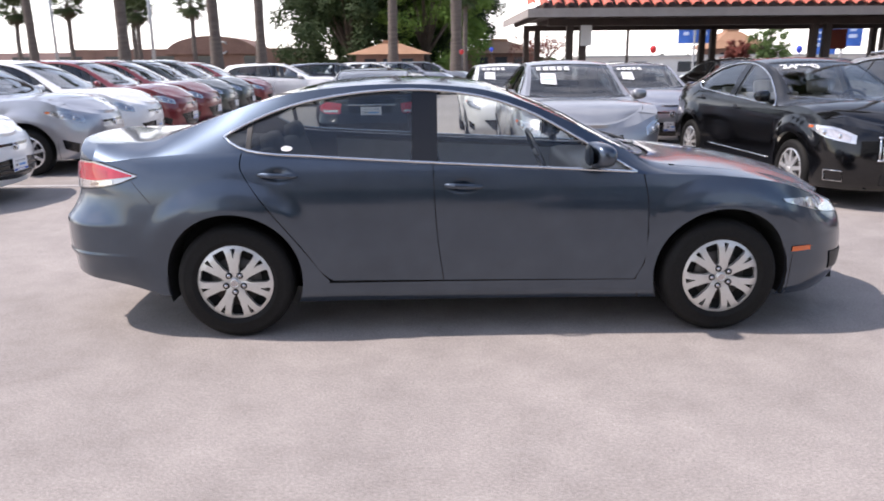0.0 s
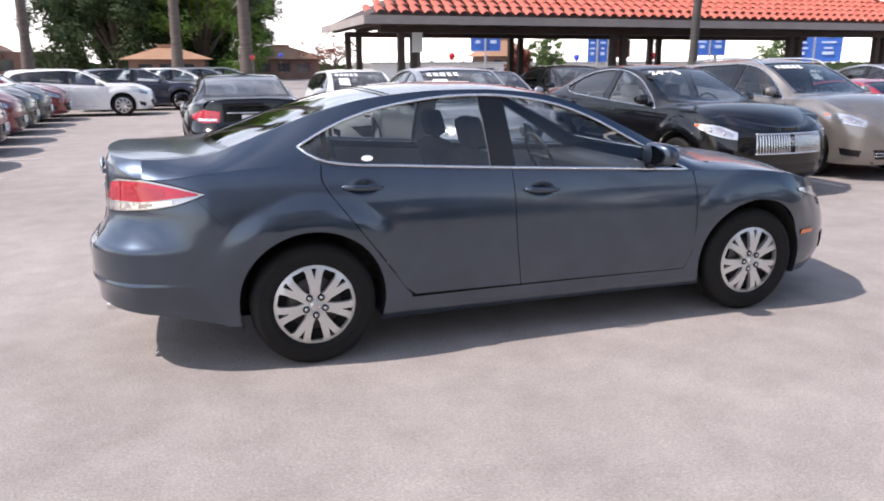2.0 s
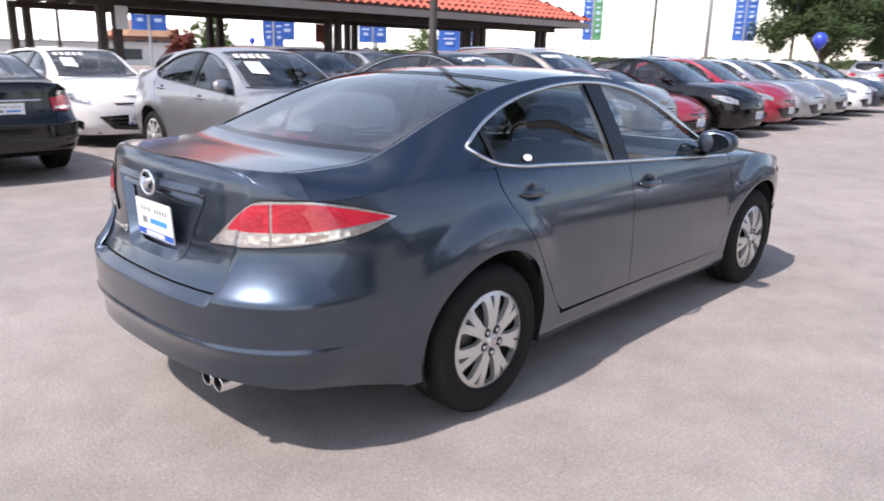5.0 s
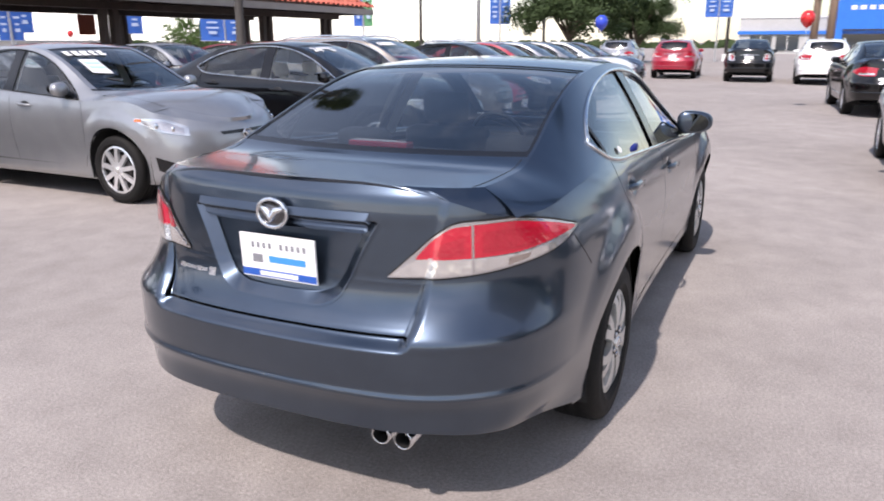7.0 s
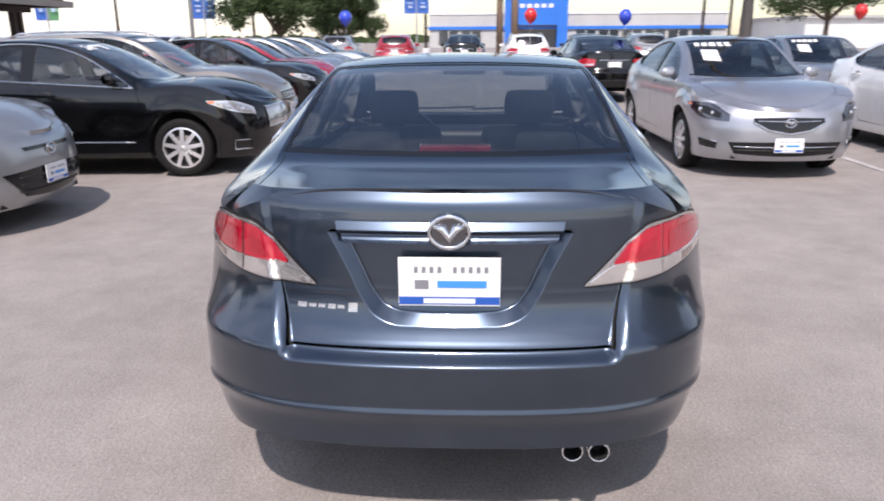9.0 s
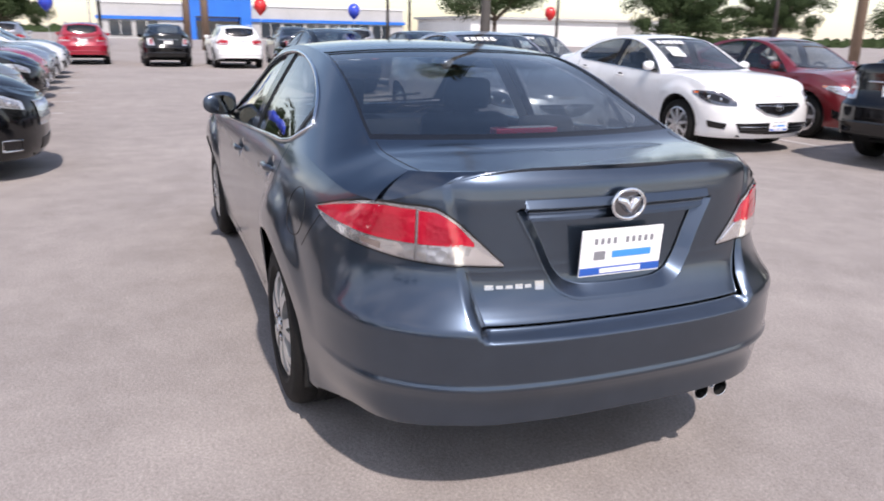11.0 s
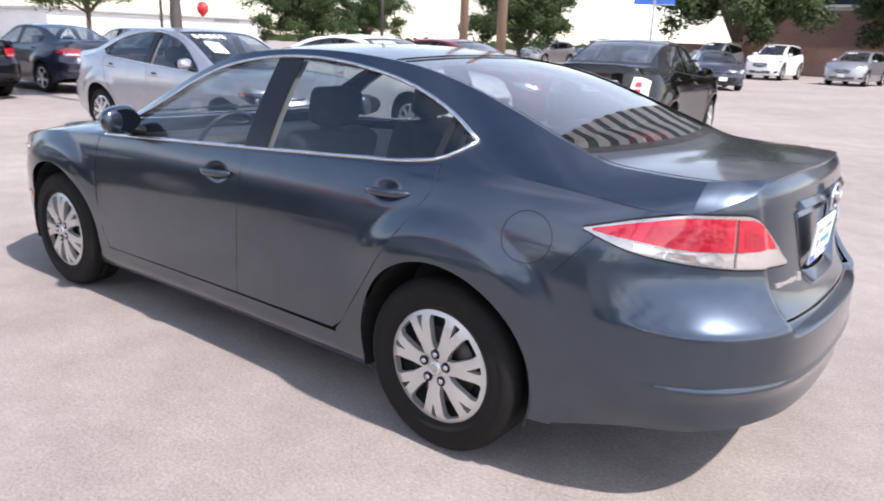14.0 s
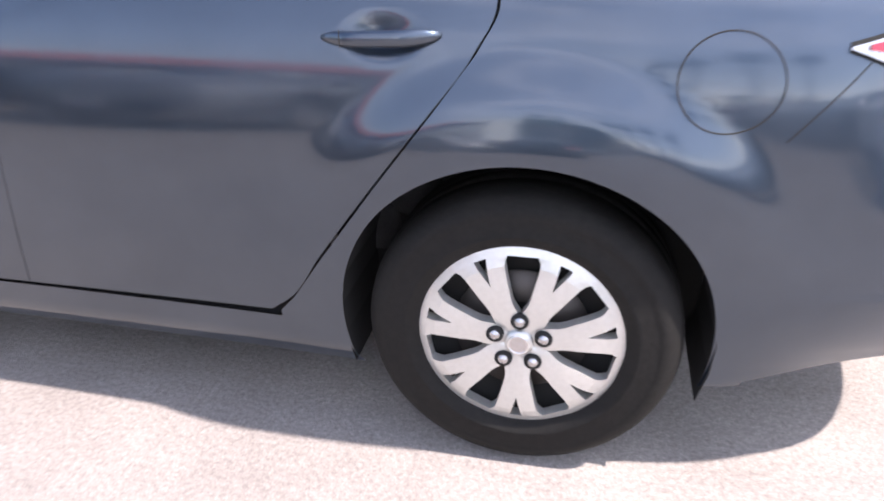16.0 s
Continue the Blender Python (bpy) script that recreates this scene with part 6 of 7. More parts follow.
# the far end of the lot
for i, (x, y, base, old, mt, words) in enumerate((
        (35.1, 6.9, TAN, M_TAN, M_SILVER, "pale crossover at the far end"), (30.8, 3.5, TAN, M_TAN, M_BRIGHTRED, "red crossover seen from behind"), (29.0, 0.4, TALLTAIL, M_BLACK, M_BLACK, "black sedan seen from behind"),
        (28.0, -2.2, TAN, M_TAN, M_WHITE, "white crossover seen from behind"), (29.5, -4.9, TALLTAIL, M_BLACK, M_NAVY, "dark sedan seen from behind"), (30.3, -7.6, TAN, M_TAN, M_GREY, "grey crossover seen from behind"))):
    again(base, old, mt, pose(x, y, 0, 0, 0, 4 - i), words, ROW_E)
# the far south row: tall pickups and crossovers
for x, y, hz, mt, words in ((8.9, -44.2, 1.24, M_WHITE, "white pickup-like four-wheel drive in the far row"), (4.3, -42.4, 1.10, M_SILVER, "silver crossover in the far row"), (0.6, -44.0, 1.12, M_WHITE, "white crossover in the far row"),
                            (12.3, -43.8, 1.24, M_GREY, "tall grey four-wheel drive in the far row"), (16.6, -44.5, 1.22, M_SILVER, "tall silver crossover in the far row"), (20.4, -45.2, 1.25, M_NAVY, "tall dark crossover in the far row"), (25.0, -45.5, 1.1, M_GREY, "grey crossover in the far row"), (-3.5, -45.0, 1.1, M_NAVY, "dark crossover in the far row")):
    again(TAN, M_TAN, mt, pose(x, y, 0, 0, 0, 84 + (x * 7) % 5) @ Matrix.Diagonal((1.08, 1.06, hz, 1)), words, "far south row")


# ---------------------------------------------------------------- canopy
M_TILE = vary(material("terracotta_tile", (0.50, 0.12, 0.075), 0.75), (0.42, 0.085, 0.055), (0.58, 0.16, 0.11), 3, 8, 0.2, 40)
M_DARKWOOD = vary(material("dark_stained_timber", (0.055, 0.038, 0.030), 0.7), (0.035, 0.025, 0.020), (0.075, 0.052, 0.042), 2, 8, 0.15, 40, stretch=(1, 1, 0.3))
M_FASCIA = vary(material("weathered_fascia", (0.20, 0.16, 0.13), 0.75), (0.26, 0.23, 0.21), (0.38, 0.34, 0.31), 2, 8, 0.1, 30)
M_SIGN = material("white_sign", (0.75, 0.75, 0.74), 0.5)
canopy = new("canopy")
tagged(canopy, "open canopy on dark timber posts with an orange tiled skirt roof", "canopy")
X0, X1, Y0, Y1, EZ = 2.15, 20.9, 13.4, 19.6, 2.66
SK, TZ = 2.9, 4.06   # depth of the tiled skirt and height of the flat top
bm = bmesh.new()
ring0 = [bm.verts.new((x, y, EZ)) for x, y in ((X0, Y0), (X1, Y0), (X1, Y1), (X0, Y1))]
ring1 = [bm.verts.new((x, y, TZ)) for x, y in ((X0 + SK, Y0 + SK), (X1 - SK, Y0 + SK), (X1 - SK, Y1 - SK), (X0 + SK, Y1 - SK))]
for k in range(4):
    bm.faces.new((ring0[k], ring0[(k + 1) % 4], ring1[(k + 1) % 4], ring1[k]))
bm.faces.new(ring1)
part("roof_deck", bm, M_DARKWOOD, canopy)
# rows of barrel tiles over the front and the ends
def tile_field(a, b2, top0, top1, name):
    """Half-round tiles, row by row, from the eave a-b up to top0-top1."""
    A, B, T0, T1 = (Vector(v) for v in (a, b2, top0, top1))
    along = (B - A).normalized()
    n = along.cross((T0 - A)).normalized()
    if n.z < 0:
        n = -n
    bm = bmesh.new()
    rise = (T0 - A) - along * (T0 - A).dot(along)
    rows = int(rise.length / 0.36)
    for r in range(rows):
        f0, f1 = r / rows, (r + 1.12) / rows
        l, rr = A.lerp(T0, f0), B.lerp(T1, f0)
        w = (rr - l).length
        cols = max(1, int(w / 0.30))
        up = rise.normalized() * ((f1 - f0) * rise.length)
        for cidx in range(cols):
            p = l + along * (w * (cidx + 0.5) / cols) + n * (0.01 + 0.012 * ((cidx * 7 + r * 3) % 5) / 5)
            prev = None
            for k in range(5):
                an = math.pi * k / 4
                off = along * (-0.115 * math.cos(an)) + n * (0.085 * math.sin(an))
                q0, q1 = bm.verts.new(p + off + n * 0.02), bm.verts.new(p + off * 0.88 + up - n * 0.005)
                if prev:
                    bm.faces.new((prev[0], q0, q1, prev[1]))
                prev = (q0, q1)
    o = part(name, bm, M_TILE, canopy, smooth=True)
    tagged(o, "rows of orange clay barrel tiles", kind="stuff")
tile_field((X0 - 0.1, Y0 - 0.1, EZ + 0.06), (X1 + 0.1, Y0 - 0.1, EZ + 0.06), (X0 + SK, Y0 + SK, TZ + 0.06), (X1 - SK, Y0 + SK, TZ + 0.06), "roof_tiles")
tile_field((X1 + 0.1, Y0 - 0.1, EZ + 0.06), (X1 + 0.1, Y1 + 0.1, EZ + 0.06), (X1 - SK, Y0 + SK, TZ + 0.06), (X1 - SK, Y1 - SK, TZ + 0.06), "roof_tiles")
for nm, b0 in (("fascia", (X0 - 0.05, Y0 - 0.06, EZ - 0.16, X1 + 0.05, Y0 - 0.02, EZ + 0.04)), ("fascia", (X0 - 0.06, Y0, EZ - 0.16, X0 - 0.02, Y1, EZ + 0.04)), ("fascia", (X1 + 0.02, Y0, EZ - 0.16, X1 + 0.06, Y1, EZ + 0.04)),
               ("beam", (X0 + 0.6, 14.45, EZ - 0.32, X1 - 0.6, 14.75, EZ - 0.14)), ("beam", (X0 + 0.6, 18.45, EZ - 0.30, X1 - 0.6, 18.75, EZ - 0.14))):
    bm = bmesh.new()
    box(bm, *b0)
    part(nm, bm, M_FASCIA if nm == "fascia" else M_DARKWOOD, canopy)
bm = bmesh.new()
box(bm, X0, Y0, EZ - 0.03, X1, Y1, EZ - 0.01)
part("soffit", bm, M_DARKWOOD, canopy)
for i in range(26):
    bm = bmesh.new()
    x = X0 + 0.35 + i * (X1 - X0 - 0.7) / 25
    box(bm, x - 0.05, Y0 + 0.03, EZ - 0.15, x + 0.05, Y1 - 0.03, EZ - 0.032)
    part("rafter", bm, M_DARKWOOD, canopy)
for y, xs in ((14.6, (3.5, 9.8, 16.1, 19.6)), (18.6, (2.9, 8.36, 13.7, 19.8))):
    for x in xs:
        for dx in (-0.17, 0.17):
            bm = bmesh.new()
            box(bm, x + dx - 0.085, y - 0.10, 0, x + dx + 0.085, y + 0.10, EZ - 0.14, 0.012)
            part("post", bm, M_DARKWOOD, canopy)
bm = bmesh.new()
box(bm, 3.58, 14.40, 1.85, 3.86, 14.44, 2.35, 0.005)
tagged(part("sign_board", bm, M_SIGN, None), "small white notice board fixed to a post", "sign")
bm = bmesh.new()
box(bm, 12.0, 18.38, 1.75, 12.6, 18.43, 2.34, 0.01)
tagged(part("sign_board", bm, material("red_brown_sign", (0.30, 0.06, 0.03), 0.6), None), "red-brown board hung under the canopy edge", "sign")


# ---------------------------------------------------------------- poles, banners, balloons
M_POLE = vary(material("dark_pole", (0.06, 0.055, 0.05), 0.6), (0.045, 0.04, 0.038), (0.09, 0.08, 0.07), 4, 5, 0.1)
M_STEEL = vary(material("galvanised_pole", (0.42, 0.43, 0.44), 0.45, 0.6), (0.36, 0.37, 0.38), (0.50, 0.51, 0.52), 4, 5)
M_WOODPOLE = vary(material("timber_pole", (0.22, 0.15, 0.10), 0.85), (0.15, 0.10, 0.07), (0.30, 0.21, 0.15), 3, 8, 0.3, 30, stretch=(1, 1, 0.15))
M_BANNER = vary(material("blue_banner", (0.03, 0.12, 0.48), 0.6), (0.025, 0.10, 0.40), (0.04, 0.16, 0.55), 1.2, 3)
M_BANNER_G = vary(material("green_banner", (0.10, 0.32, 0.14), 0.6), (0.08, 0.26, 0.12), (0.14, 0.40, 0.18), 1.2, 3)
M_PRINT = material("pale_blue_print", (0.45, 0.55, 0.72), 0.6)
M_BALLOON_R = material("red_balloon", (0.60, 0.02, 0.02), 0.25, coat=0.5)
M_BALLOON_B = material("blue_balloon", (0.03, 0.07, 0.55), 0.25, coat=0.5)


def light_pole(x, y, h, r, mat, heads=2, label="tall slim car-lot light pole"):
    p = new("light_pole")
    p.location = (x, y, 0)
    tagged(p, label, "light pole", "light poles")
    bm = bmesh.new()
    tube(bm, [(0, 0, 0), (0, 0, h * 0.5), (0, 0, h)], [r, r * 0.9, r * 0.75], 12)
    part("shaft", bm, mat, p, smooth=True)
    bm = bmesh.new()
    lathe(bm, [(0.0005, 0.55), (r * 1.9, 0.55), (r * 2.2, 0.5), (r * 2.2, 0)], 16, "z")
    part("footing", bm, M_SIGN, p)
    for k in range(heads):
        d = 1 if k == 0 else -1
        bm = bmesh.new()
        tube(bm, [(0, 0, h - 0.05), (d * 0.45, 0, h + 0.02)], 0.03, 6)
        part("arm", bm, mat, p)
        bm = bmesh.new()
        box(bm, d * 0.4, -0.2, h - 0.03, d * 1.1, 0.2, h + 0.13, 0.02)
        part("lamp_head", bm, mat, p)
    return p


def banner(x, y, z, w, h, deg, mats):
    b = new("pole_banner")
    b.matrix_basis = pose(x, y, z, 0, 0, deg)
    tagged(b, "tall blue sales banner with pale print on a pole", "banner", "pole banners")
    for i, (u0, u1, mt) in enumerate(((-w / 2, -0.02, mats[0]), (0.02, w / 2, mats[1]))):
        bm = bmesh.new()
        n = 8
        for r in range(n):
            z0, z1 = h * r / n, h * (r + 1) / n
            o = lambda zz: 0.03 * math.sin(zz * 3 + i)
            vs = [bm.verts.new(v) for v in ((u0, o(z0), z0), (u1, o(z0) + 0.02, z0), (u1, o(z1) + 0.02, z1), (u0, o(z1), z1))]
            bm.faces.new(vs)
        ob = part("cloth", bm, mt, b, smooth=True)
        for k in range(7):
            bm = bmesh.new()
            cx = (u0 + u1) / 2
            ww = abs(u1 - u0) * (0.16 + 0.05 * ((k * 5 + i) % 3))
            box(bm, cx - ww, -0.055, h * (0.14 + 0.11 * k), cx + ww, -0.05, h * (0.14 + 0.11 * k) + h * (0.035 if k % 3 else 0.06))
            part("print_bar", bm, M_PRINT, ob)
    for zz in (0.0, h):
        bm = bmesh.new()
        tube(bm, [(-w / 2, 0, zz), (w / 2, 0, zz)], 0.02, 6)
        part("rod", bm, M_STEEL, b)
    bm = bmesh.new()
    tube(bm, [(0, 0.02, -z), (0, 0.02, h + 0.3)], 0.06, 8)
    part("pole", bm, M_STEEL, b)
    return b


def balloon(x, y, z, mat, r=0.16):
    b = new("balloon")
    b.location = (x, y, z)
    tagged(b, "red party balloon on a string" if mat is M_BALLOON_R else "blue party balloon on a string", "balloon", "balloons")
    bm = bmesh.new()
    prof = [(0.0005, r * 1.15), (r * 0.5, r * 1.02), (r * 0.88, r * 0.6), (r, r * 0.1), (r * 0.9, -r * 0.4), (r * 0.55, -r * 0.9), (r * 0.16, -r * 1.22), (r * 0.10, -r * 1.28), (r * 0.16, -r * 1.36), (0.0005, -r * 1.36)]
    lathe(bm, prof, 18, "z")
    part("skin", bm, mat, b, smooth=True)
    bm = bmesh.new()
    tube(bm, [(0, 0, -r * 1.36), (0.03, 0, -z * 0.25 - r), (-0.02, 0.02, -z + 0.9)], 0.004, 4)
    part("string", bm, M_SIGN, b)


for x, y in ((56.5, -2.1), (51.3, -3.0)):
    p = new("utility_pole")
    p.location = (x, y, 0)
    tagged(p, "weathered brown timber utility pole", "utility pole", "utility poles")
    bm = bmesh.new()
    tube(bm, [(0, 0, 0), (0, 0, 5), (0.05, 0, 12)], [0.28, 0.25, 0.19], 12)
    part("shaft", bm, M_WOODPOLE, p, smooth=True)
    bm = bmesh.new()
    box(bm, -0.06, -1.2, 11.0, 0.06, 1.2, 11.14)
    part("cross_arm", bm, M_WOODPOLE, p)
for x, y in ((16.3, -23.3), (13.2, -21.5)):
    p = new("utility_pole")
    p.location = (x, y, 0)
    tagged(p, "pale brown timber utility pole", "utility pole", "utility poles")
    bm = bmesh.new()
    tube(bm, [(0, 0, 0), (0, 0, 5), (0.05, 0, 10)], [0.20, 0.18, 0.15], 12)
    part("shaft", bm, M_WOODPOLE, p, smooth=True)
for x, y, h, r in ((29.0, 12.4, 9.0, 0.10), (60.0, 4.0, 11.0, 0.13), (44.0, 14.0, 9.0, 0.1), (60.0, -19.0, 11.0, 0.14), (70.0, -24.5, 11, 0.15), (38.0, 20.0, 9, 0.1), (-19.0, 47.0, 9, 0.12), (-27.0, 50.0, 9.5, 0.12), (75.0, 16.0, 10.0, 0.12), (90.0, 25.0, 10.0, 0.12), (30.0, 36.0, 9.0, 0.1), (20.0, 40.0, 9.0, 0.1), (12.0, 42.0, 9.0, 0.1), (48.0, -29.0, 10.0, 0.12), (28.0, -31.0, 9.0, 0.1)):
    light_pole(x, y, h, r, M_STEEL if int(x * 3) % 2 else M_POLE)
for x, y, z, w, h, d, g in ((34.0, 21.7, 2.4, 1.1, 3.0, -55, 1), (45.6, 17.7, 2.7, 1.4, 3.0, -70, 0), (58.0, 4.6, 3.3, 2.0, 3.0, -85, 0), (13.0, 33.0, 2.2, 1.6, 2.8, -20, 0), (21.0, 34.0, 2.0, 1.8, 3.0, -25, 0), (28.0, 34.0, 2.0, 1.8, 3.0, -30, 0), (34.0, 32.0, 1.6, 3.0, 3.0, -40, 0), (11.0, -30.5, 3.4, 1.8, 1.5, 30, 0), (18.0, 30.0, 1.6, 1.0, 2.6, -25, 0)):
    banner(x, y, z, w, h, d, (M_BANNER, M_BANNER_G if g else M_BANNER))
for x, y, z, c in ((15, 3.2, 1.99, "b"), (15, -1.49, 2.02, "r"), (15, -3.85, 1.98, "b"), (15, -9.6, 2.07, "r"), (23.3, 32.9, 1.95, "r"), (10.1, 30.1, 1.9, "r"), (17.3, 30.9, 1.85, "b"), (4.4, 52.0, 2.2, "b"), (1.9, 46.0, 2.0, "r")):
    balloon(x, y, z, M_BALLOON_R if c == "r" else M_BALLOON_B)


# ---------------------------------------------------------------- trees
def leaf_mat(name, a, b2):
    m = vary(material(name, a, 0.6), a, b2, 0.9, 6, 0, 14)
    m.node_tree.nodes["Principled BSDF"].inputs["Specular IOR Level"].default_value = 0.12
    return m


M_LEAF = leaf_mat("oak_leaves", (0.062, 0.105, 0.036), (0.135, 0.205, 0.068))
M_LEAFD = leaf_mat("live_oak_leaves", (0.026, 0.042, 0.018), (0.056, 0.084, 0.032))
M_LEAF2 = leaf_mat("bright_leaves", (0.10, 0.175, 0.035), (0.22, 0.33, 0.075))
M_LEAFR = leaf_mat("reddish_leaves", (0.12, 0.035, 0.03), (0.22, 0.07, 0.05))
M_PALM = leaf_mat("palm_fronds", (0.035, 0.052, 0.022), (0.08, 0.105, 0.042))
M_PALMDEAD = leaf_mat("dry_fronds", (0.07, 0.055, 0.035), (0.13, 0.10, 0.065))
M_BARK = vary(material("bark", (0.12, 0.09, 0.065), 0.9), (0.07, 0.052, 0.040), (0.17, 0.13, 0.10), 5, 8, 0.5, 30, stretch=(1, 1, 0.3))
M_PALMBARK = vary(material("palm_bark", (0.12, 0.10, 0.085), 0.9), (0.075, 0.06, 0.052), (0.17, 0.14, 0.12), 4, 8, 0.6, 26, stretch=(0.4, 0.4, 3))


def tree(x, y, h, spread, mat, seed, label, clear=0.35, leaves=5200, leaf=0.16):
    rnd = random.Random(seed)
    t = new("tree")
    t.location = (x, y, 0)
    tagged(t, label, "tree", "trees")
    bm = bmesh.new()
    fork = h * clear
    tube(bm, [(0, 0, 0), (0.05 * h / 6, 0.02, fork * 0.5), (0, 0, fork)], [0.045 * h ** 0.9, 0.034 * h ** 0.9, 0.030 * h ** 0.9], 10)
    tips = []
    for k in range(9):
        a = 2 * math.pi * (k + rnd.random() * 0.6) / 9
        reach = spread * rnd.uniform(0.45, 0.85)
        top = Vector((reach * math.cos(a), reach * math.sin(a), h * rnd.uniform(0.55, 0.9)))
        mid = Vector((top.x * 0.45, top.y * 0.45, fork + (top.z - fork) * rnd.uniform(0.45, 0.7)))
        tube(bm, [(0, 0, fork * 0.93), mid, top], [0.020 * h ** 0.9, 0.012 * h ** 0.9, 0.004 * h], 7)
        tips += [top, mid.lerp(top, 0.5), mid + Vector((rnd.uniform(-0.5, 0.5), rnd.uniform(-0.5, 0.5), 0.3)) * spread * 0.4]
    tips += [Vector((rnd.uniform(-0.3, 0.3) * spread, rnd.uniform(-0.3, 0.3) * spread, h * rnd.uniform(0.75, 0.95))) for _ in range(4)]
    part("trunk", bm, M_BARK, t, smooth=True)
    clumps = []
    if 0.15 < clear < 0.36:
        tips += [Vector((math.cos(a) * spread * 0.75, math.sin(a) * spread * 0.75, h * z)) for z in (0.46,) for a in (0.2, 1.0, 1.9, 2.8, 3.6, 4.5, 5.5)]
    if clear < 0.15:
        tips += [Vector((math.cos(a) * spread * 0.7, math.sin(a) * spread * 0.7, h * z)) for z in (0.14, 0.32, 0.48) for a in (0.3, 1.5, 2.6, 3.9, 5.2)]
    for p in tips:
        for _ in range(3):
            clumps.append((p + Vector((rnd.gauss(0, 1), rnd.gauss(0, 1), rnd.gauss(0, 0.7))) * spread * 0.14, spread * rnd.uniform(0.12, 0.24)))
    vs, fs = [], []
    for i in range(leaves):
        p, r = clumps[i % len(clumps)]
        d = Vector((rnd.gauss(0, 1), rnd.gauss(0, 1), rnd.gauss(0, 0.8)))
        d = d.normalized() * r * rnd.random() ** 0.45
        q = p + d
        n = (d.normalized() + Vector((rnd.uniform(-0.7, 0.7), rnd.uniform(-0.7, 0.7), rnd.uniform(-0.2, 0.9)))).normalized()
        e = n.cross(Vector((rnd.random(), rnd.random(), rnd.random()))).normalized()
        f = n.cross(e)
        s = leaf * rnd.uniform(0.6, 1.3)
        b0 = len(vs)
        vs += [q - e * s * 0.5, q + f * s * 0.32 + n * s * 0.06, q + e * s * 0.6, q - f * s * 0.32 + n * s * 0.06]
        fs.append((b0, b0 + 1, b0 + 2, b0 + 3))
    me = bpy.data.meshes.new("crown")
    me.from_pydata([tuple(v) for v in vs], [], fs)
    me.materials.append(mat)
    c = new("crown", me)
    c.parent = t
    tagged(c, kind="stuff")
    return t


def palm(x, y, h, r, seed, label, lean=0.0, bark=None, head=1.0):
    """A fan palm: ringed trunk, a round head of stalked fans and a few dead ones hanging under it."""
    rnd = random.Random(seed)
    t = new("palm_tree")
    t.location = (x, y, 0)
    tagged(t, label, "palm tree", "palm trees")
    bm = bmesh.new()
    n = 26
    tube(bm, [(lean * (k / n) ** 2, 0.1 * math.sin(k * 0.4) * k / n, h * k / n) for k in range(n + 1)], [r * (1.25 - 0.4 * min(1, k / 6) + (0.05 if k % 2 else 0)) for k in range(n + 1)], 12)
    part("trunk", bm, bark or M_PALMBARK, t, smooth=True)
    top = Vector((lean, 0, h - 0.05))
    for nm, mat, cnt, el0, el1, size in (("fronds", M_PALM, 40, -40, 85, 1.0), ("dry_skirt", M_PALMDEAD, 14, -80, -45, 0.7)):
        vs, fs = [], []
        for k in range(cnt):
            a = 2.399963 * k + rnd.uniform(-0.3, 0.3)
            el = radians(el0 + (el1 - el0) * (k + 0.5) / cnt + rnd.uniform(-8, 8))
            d = Vector((math.cos(a) * math.cos(el), math.sin(a) * math.cos(el), math.sin(el)))
            s = head * size * rnd.uniform(0.85, 1.15)
            side = d.cross(Vector((0, 0, 1))).normalized()
            up = side.cross(d).normalized()
            hub = top + d * s * 0.75
            fold = rnd.uniform(0.25, 0.6)
            for j in range(15):
                an = radians(-115 + 230 * j / 14)
                w = (d * math.cos(an) + side * math.sin(an) + up * (0.15 - fold * abs(math.sin(an)))).normalized()
                l = s * (0.62 + 0.18 * math.cos(an)) * rnd.uniform(0.88, 1.1)
                m = hub + w * l * 0.6
                tip = hub + w * l - Vector((0, 0, 0.30 * l))
                e = w.cross(up).normalized() * 0.05 * s
                b0 = len(vs)
                vs += [hub, m + e, tip, m - e]
                fs.append((b0, b0 + 1, b0 + 2, b0 + 3))
            b0 = len(vs)
            e = side * 0.02
            vs += [top - e, top + e, hub + e, hub - e]
            fs.append((b0, b0 + 1, b0 + 2, b0 + 3))
        me = bpy.data.meshes.new(nm)
        me.from_pydata([tuple(v) for v in vs], [], fs)
        me.materials.append(mat)
        o = new(nm, me)
        o.parent = t
        tagged(o, kind="stuff")
    return t


for i, (x, y, h, r, lean) in enumerate(((-17.0, 27.5, 11.5, 0.20, -0.2), (-13.6, 28.5, 12, 0.27, 0.2), (-10.7, 32.5, 12, 0.30, -0.3), (-9.4, 36.5, 12.5, 0.28, 0.2), (-2.7, 46.0, 13.0, 0.36, 0.3), (1.6, 46.8, 13.0, 0.42, -0.2))):
    palm(x, y, h, r, 20 + i, "tall fan palm with a rough grey-brown trunk", lean)
for i, (x, y, h) in enumerate(((-30.5, 60.0, 6.3), (-24.8, 60.0, 5.7), (-20.2, 60.0, 6.2), (-27.5, 66.0, 6.8), (-36.0, 62.0, 6.0), (2.8, 60.0, 7.0))):
    palm(x, y, h, 0.22, 40 + i, "small fan palm with a shaggy head", head=1.25)
for i, (x, y, h) in enumerate(((8.26, 9.06, 8.8), (8.58, -4.62, 9.0))):
    palm(x, y, h, 0.10, 50 + i, "slim dark-trunked fan palm between parked cars", bark=M_POLE, head=0.62)
T1 = tree(-8.6, 76.0, 15.5, 8.0, M_LEAFD, 1, "broad dark green oak with dense leaves", 0.12, 60000, 0.27)
T2 = tree(-0.6, 77.6, 16.5, 7.4, M_LEAF2, 2, "bright green leafy tree beside palms", 0.13, 52000, 0.26)
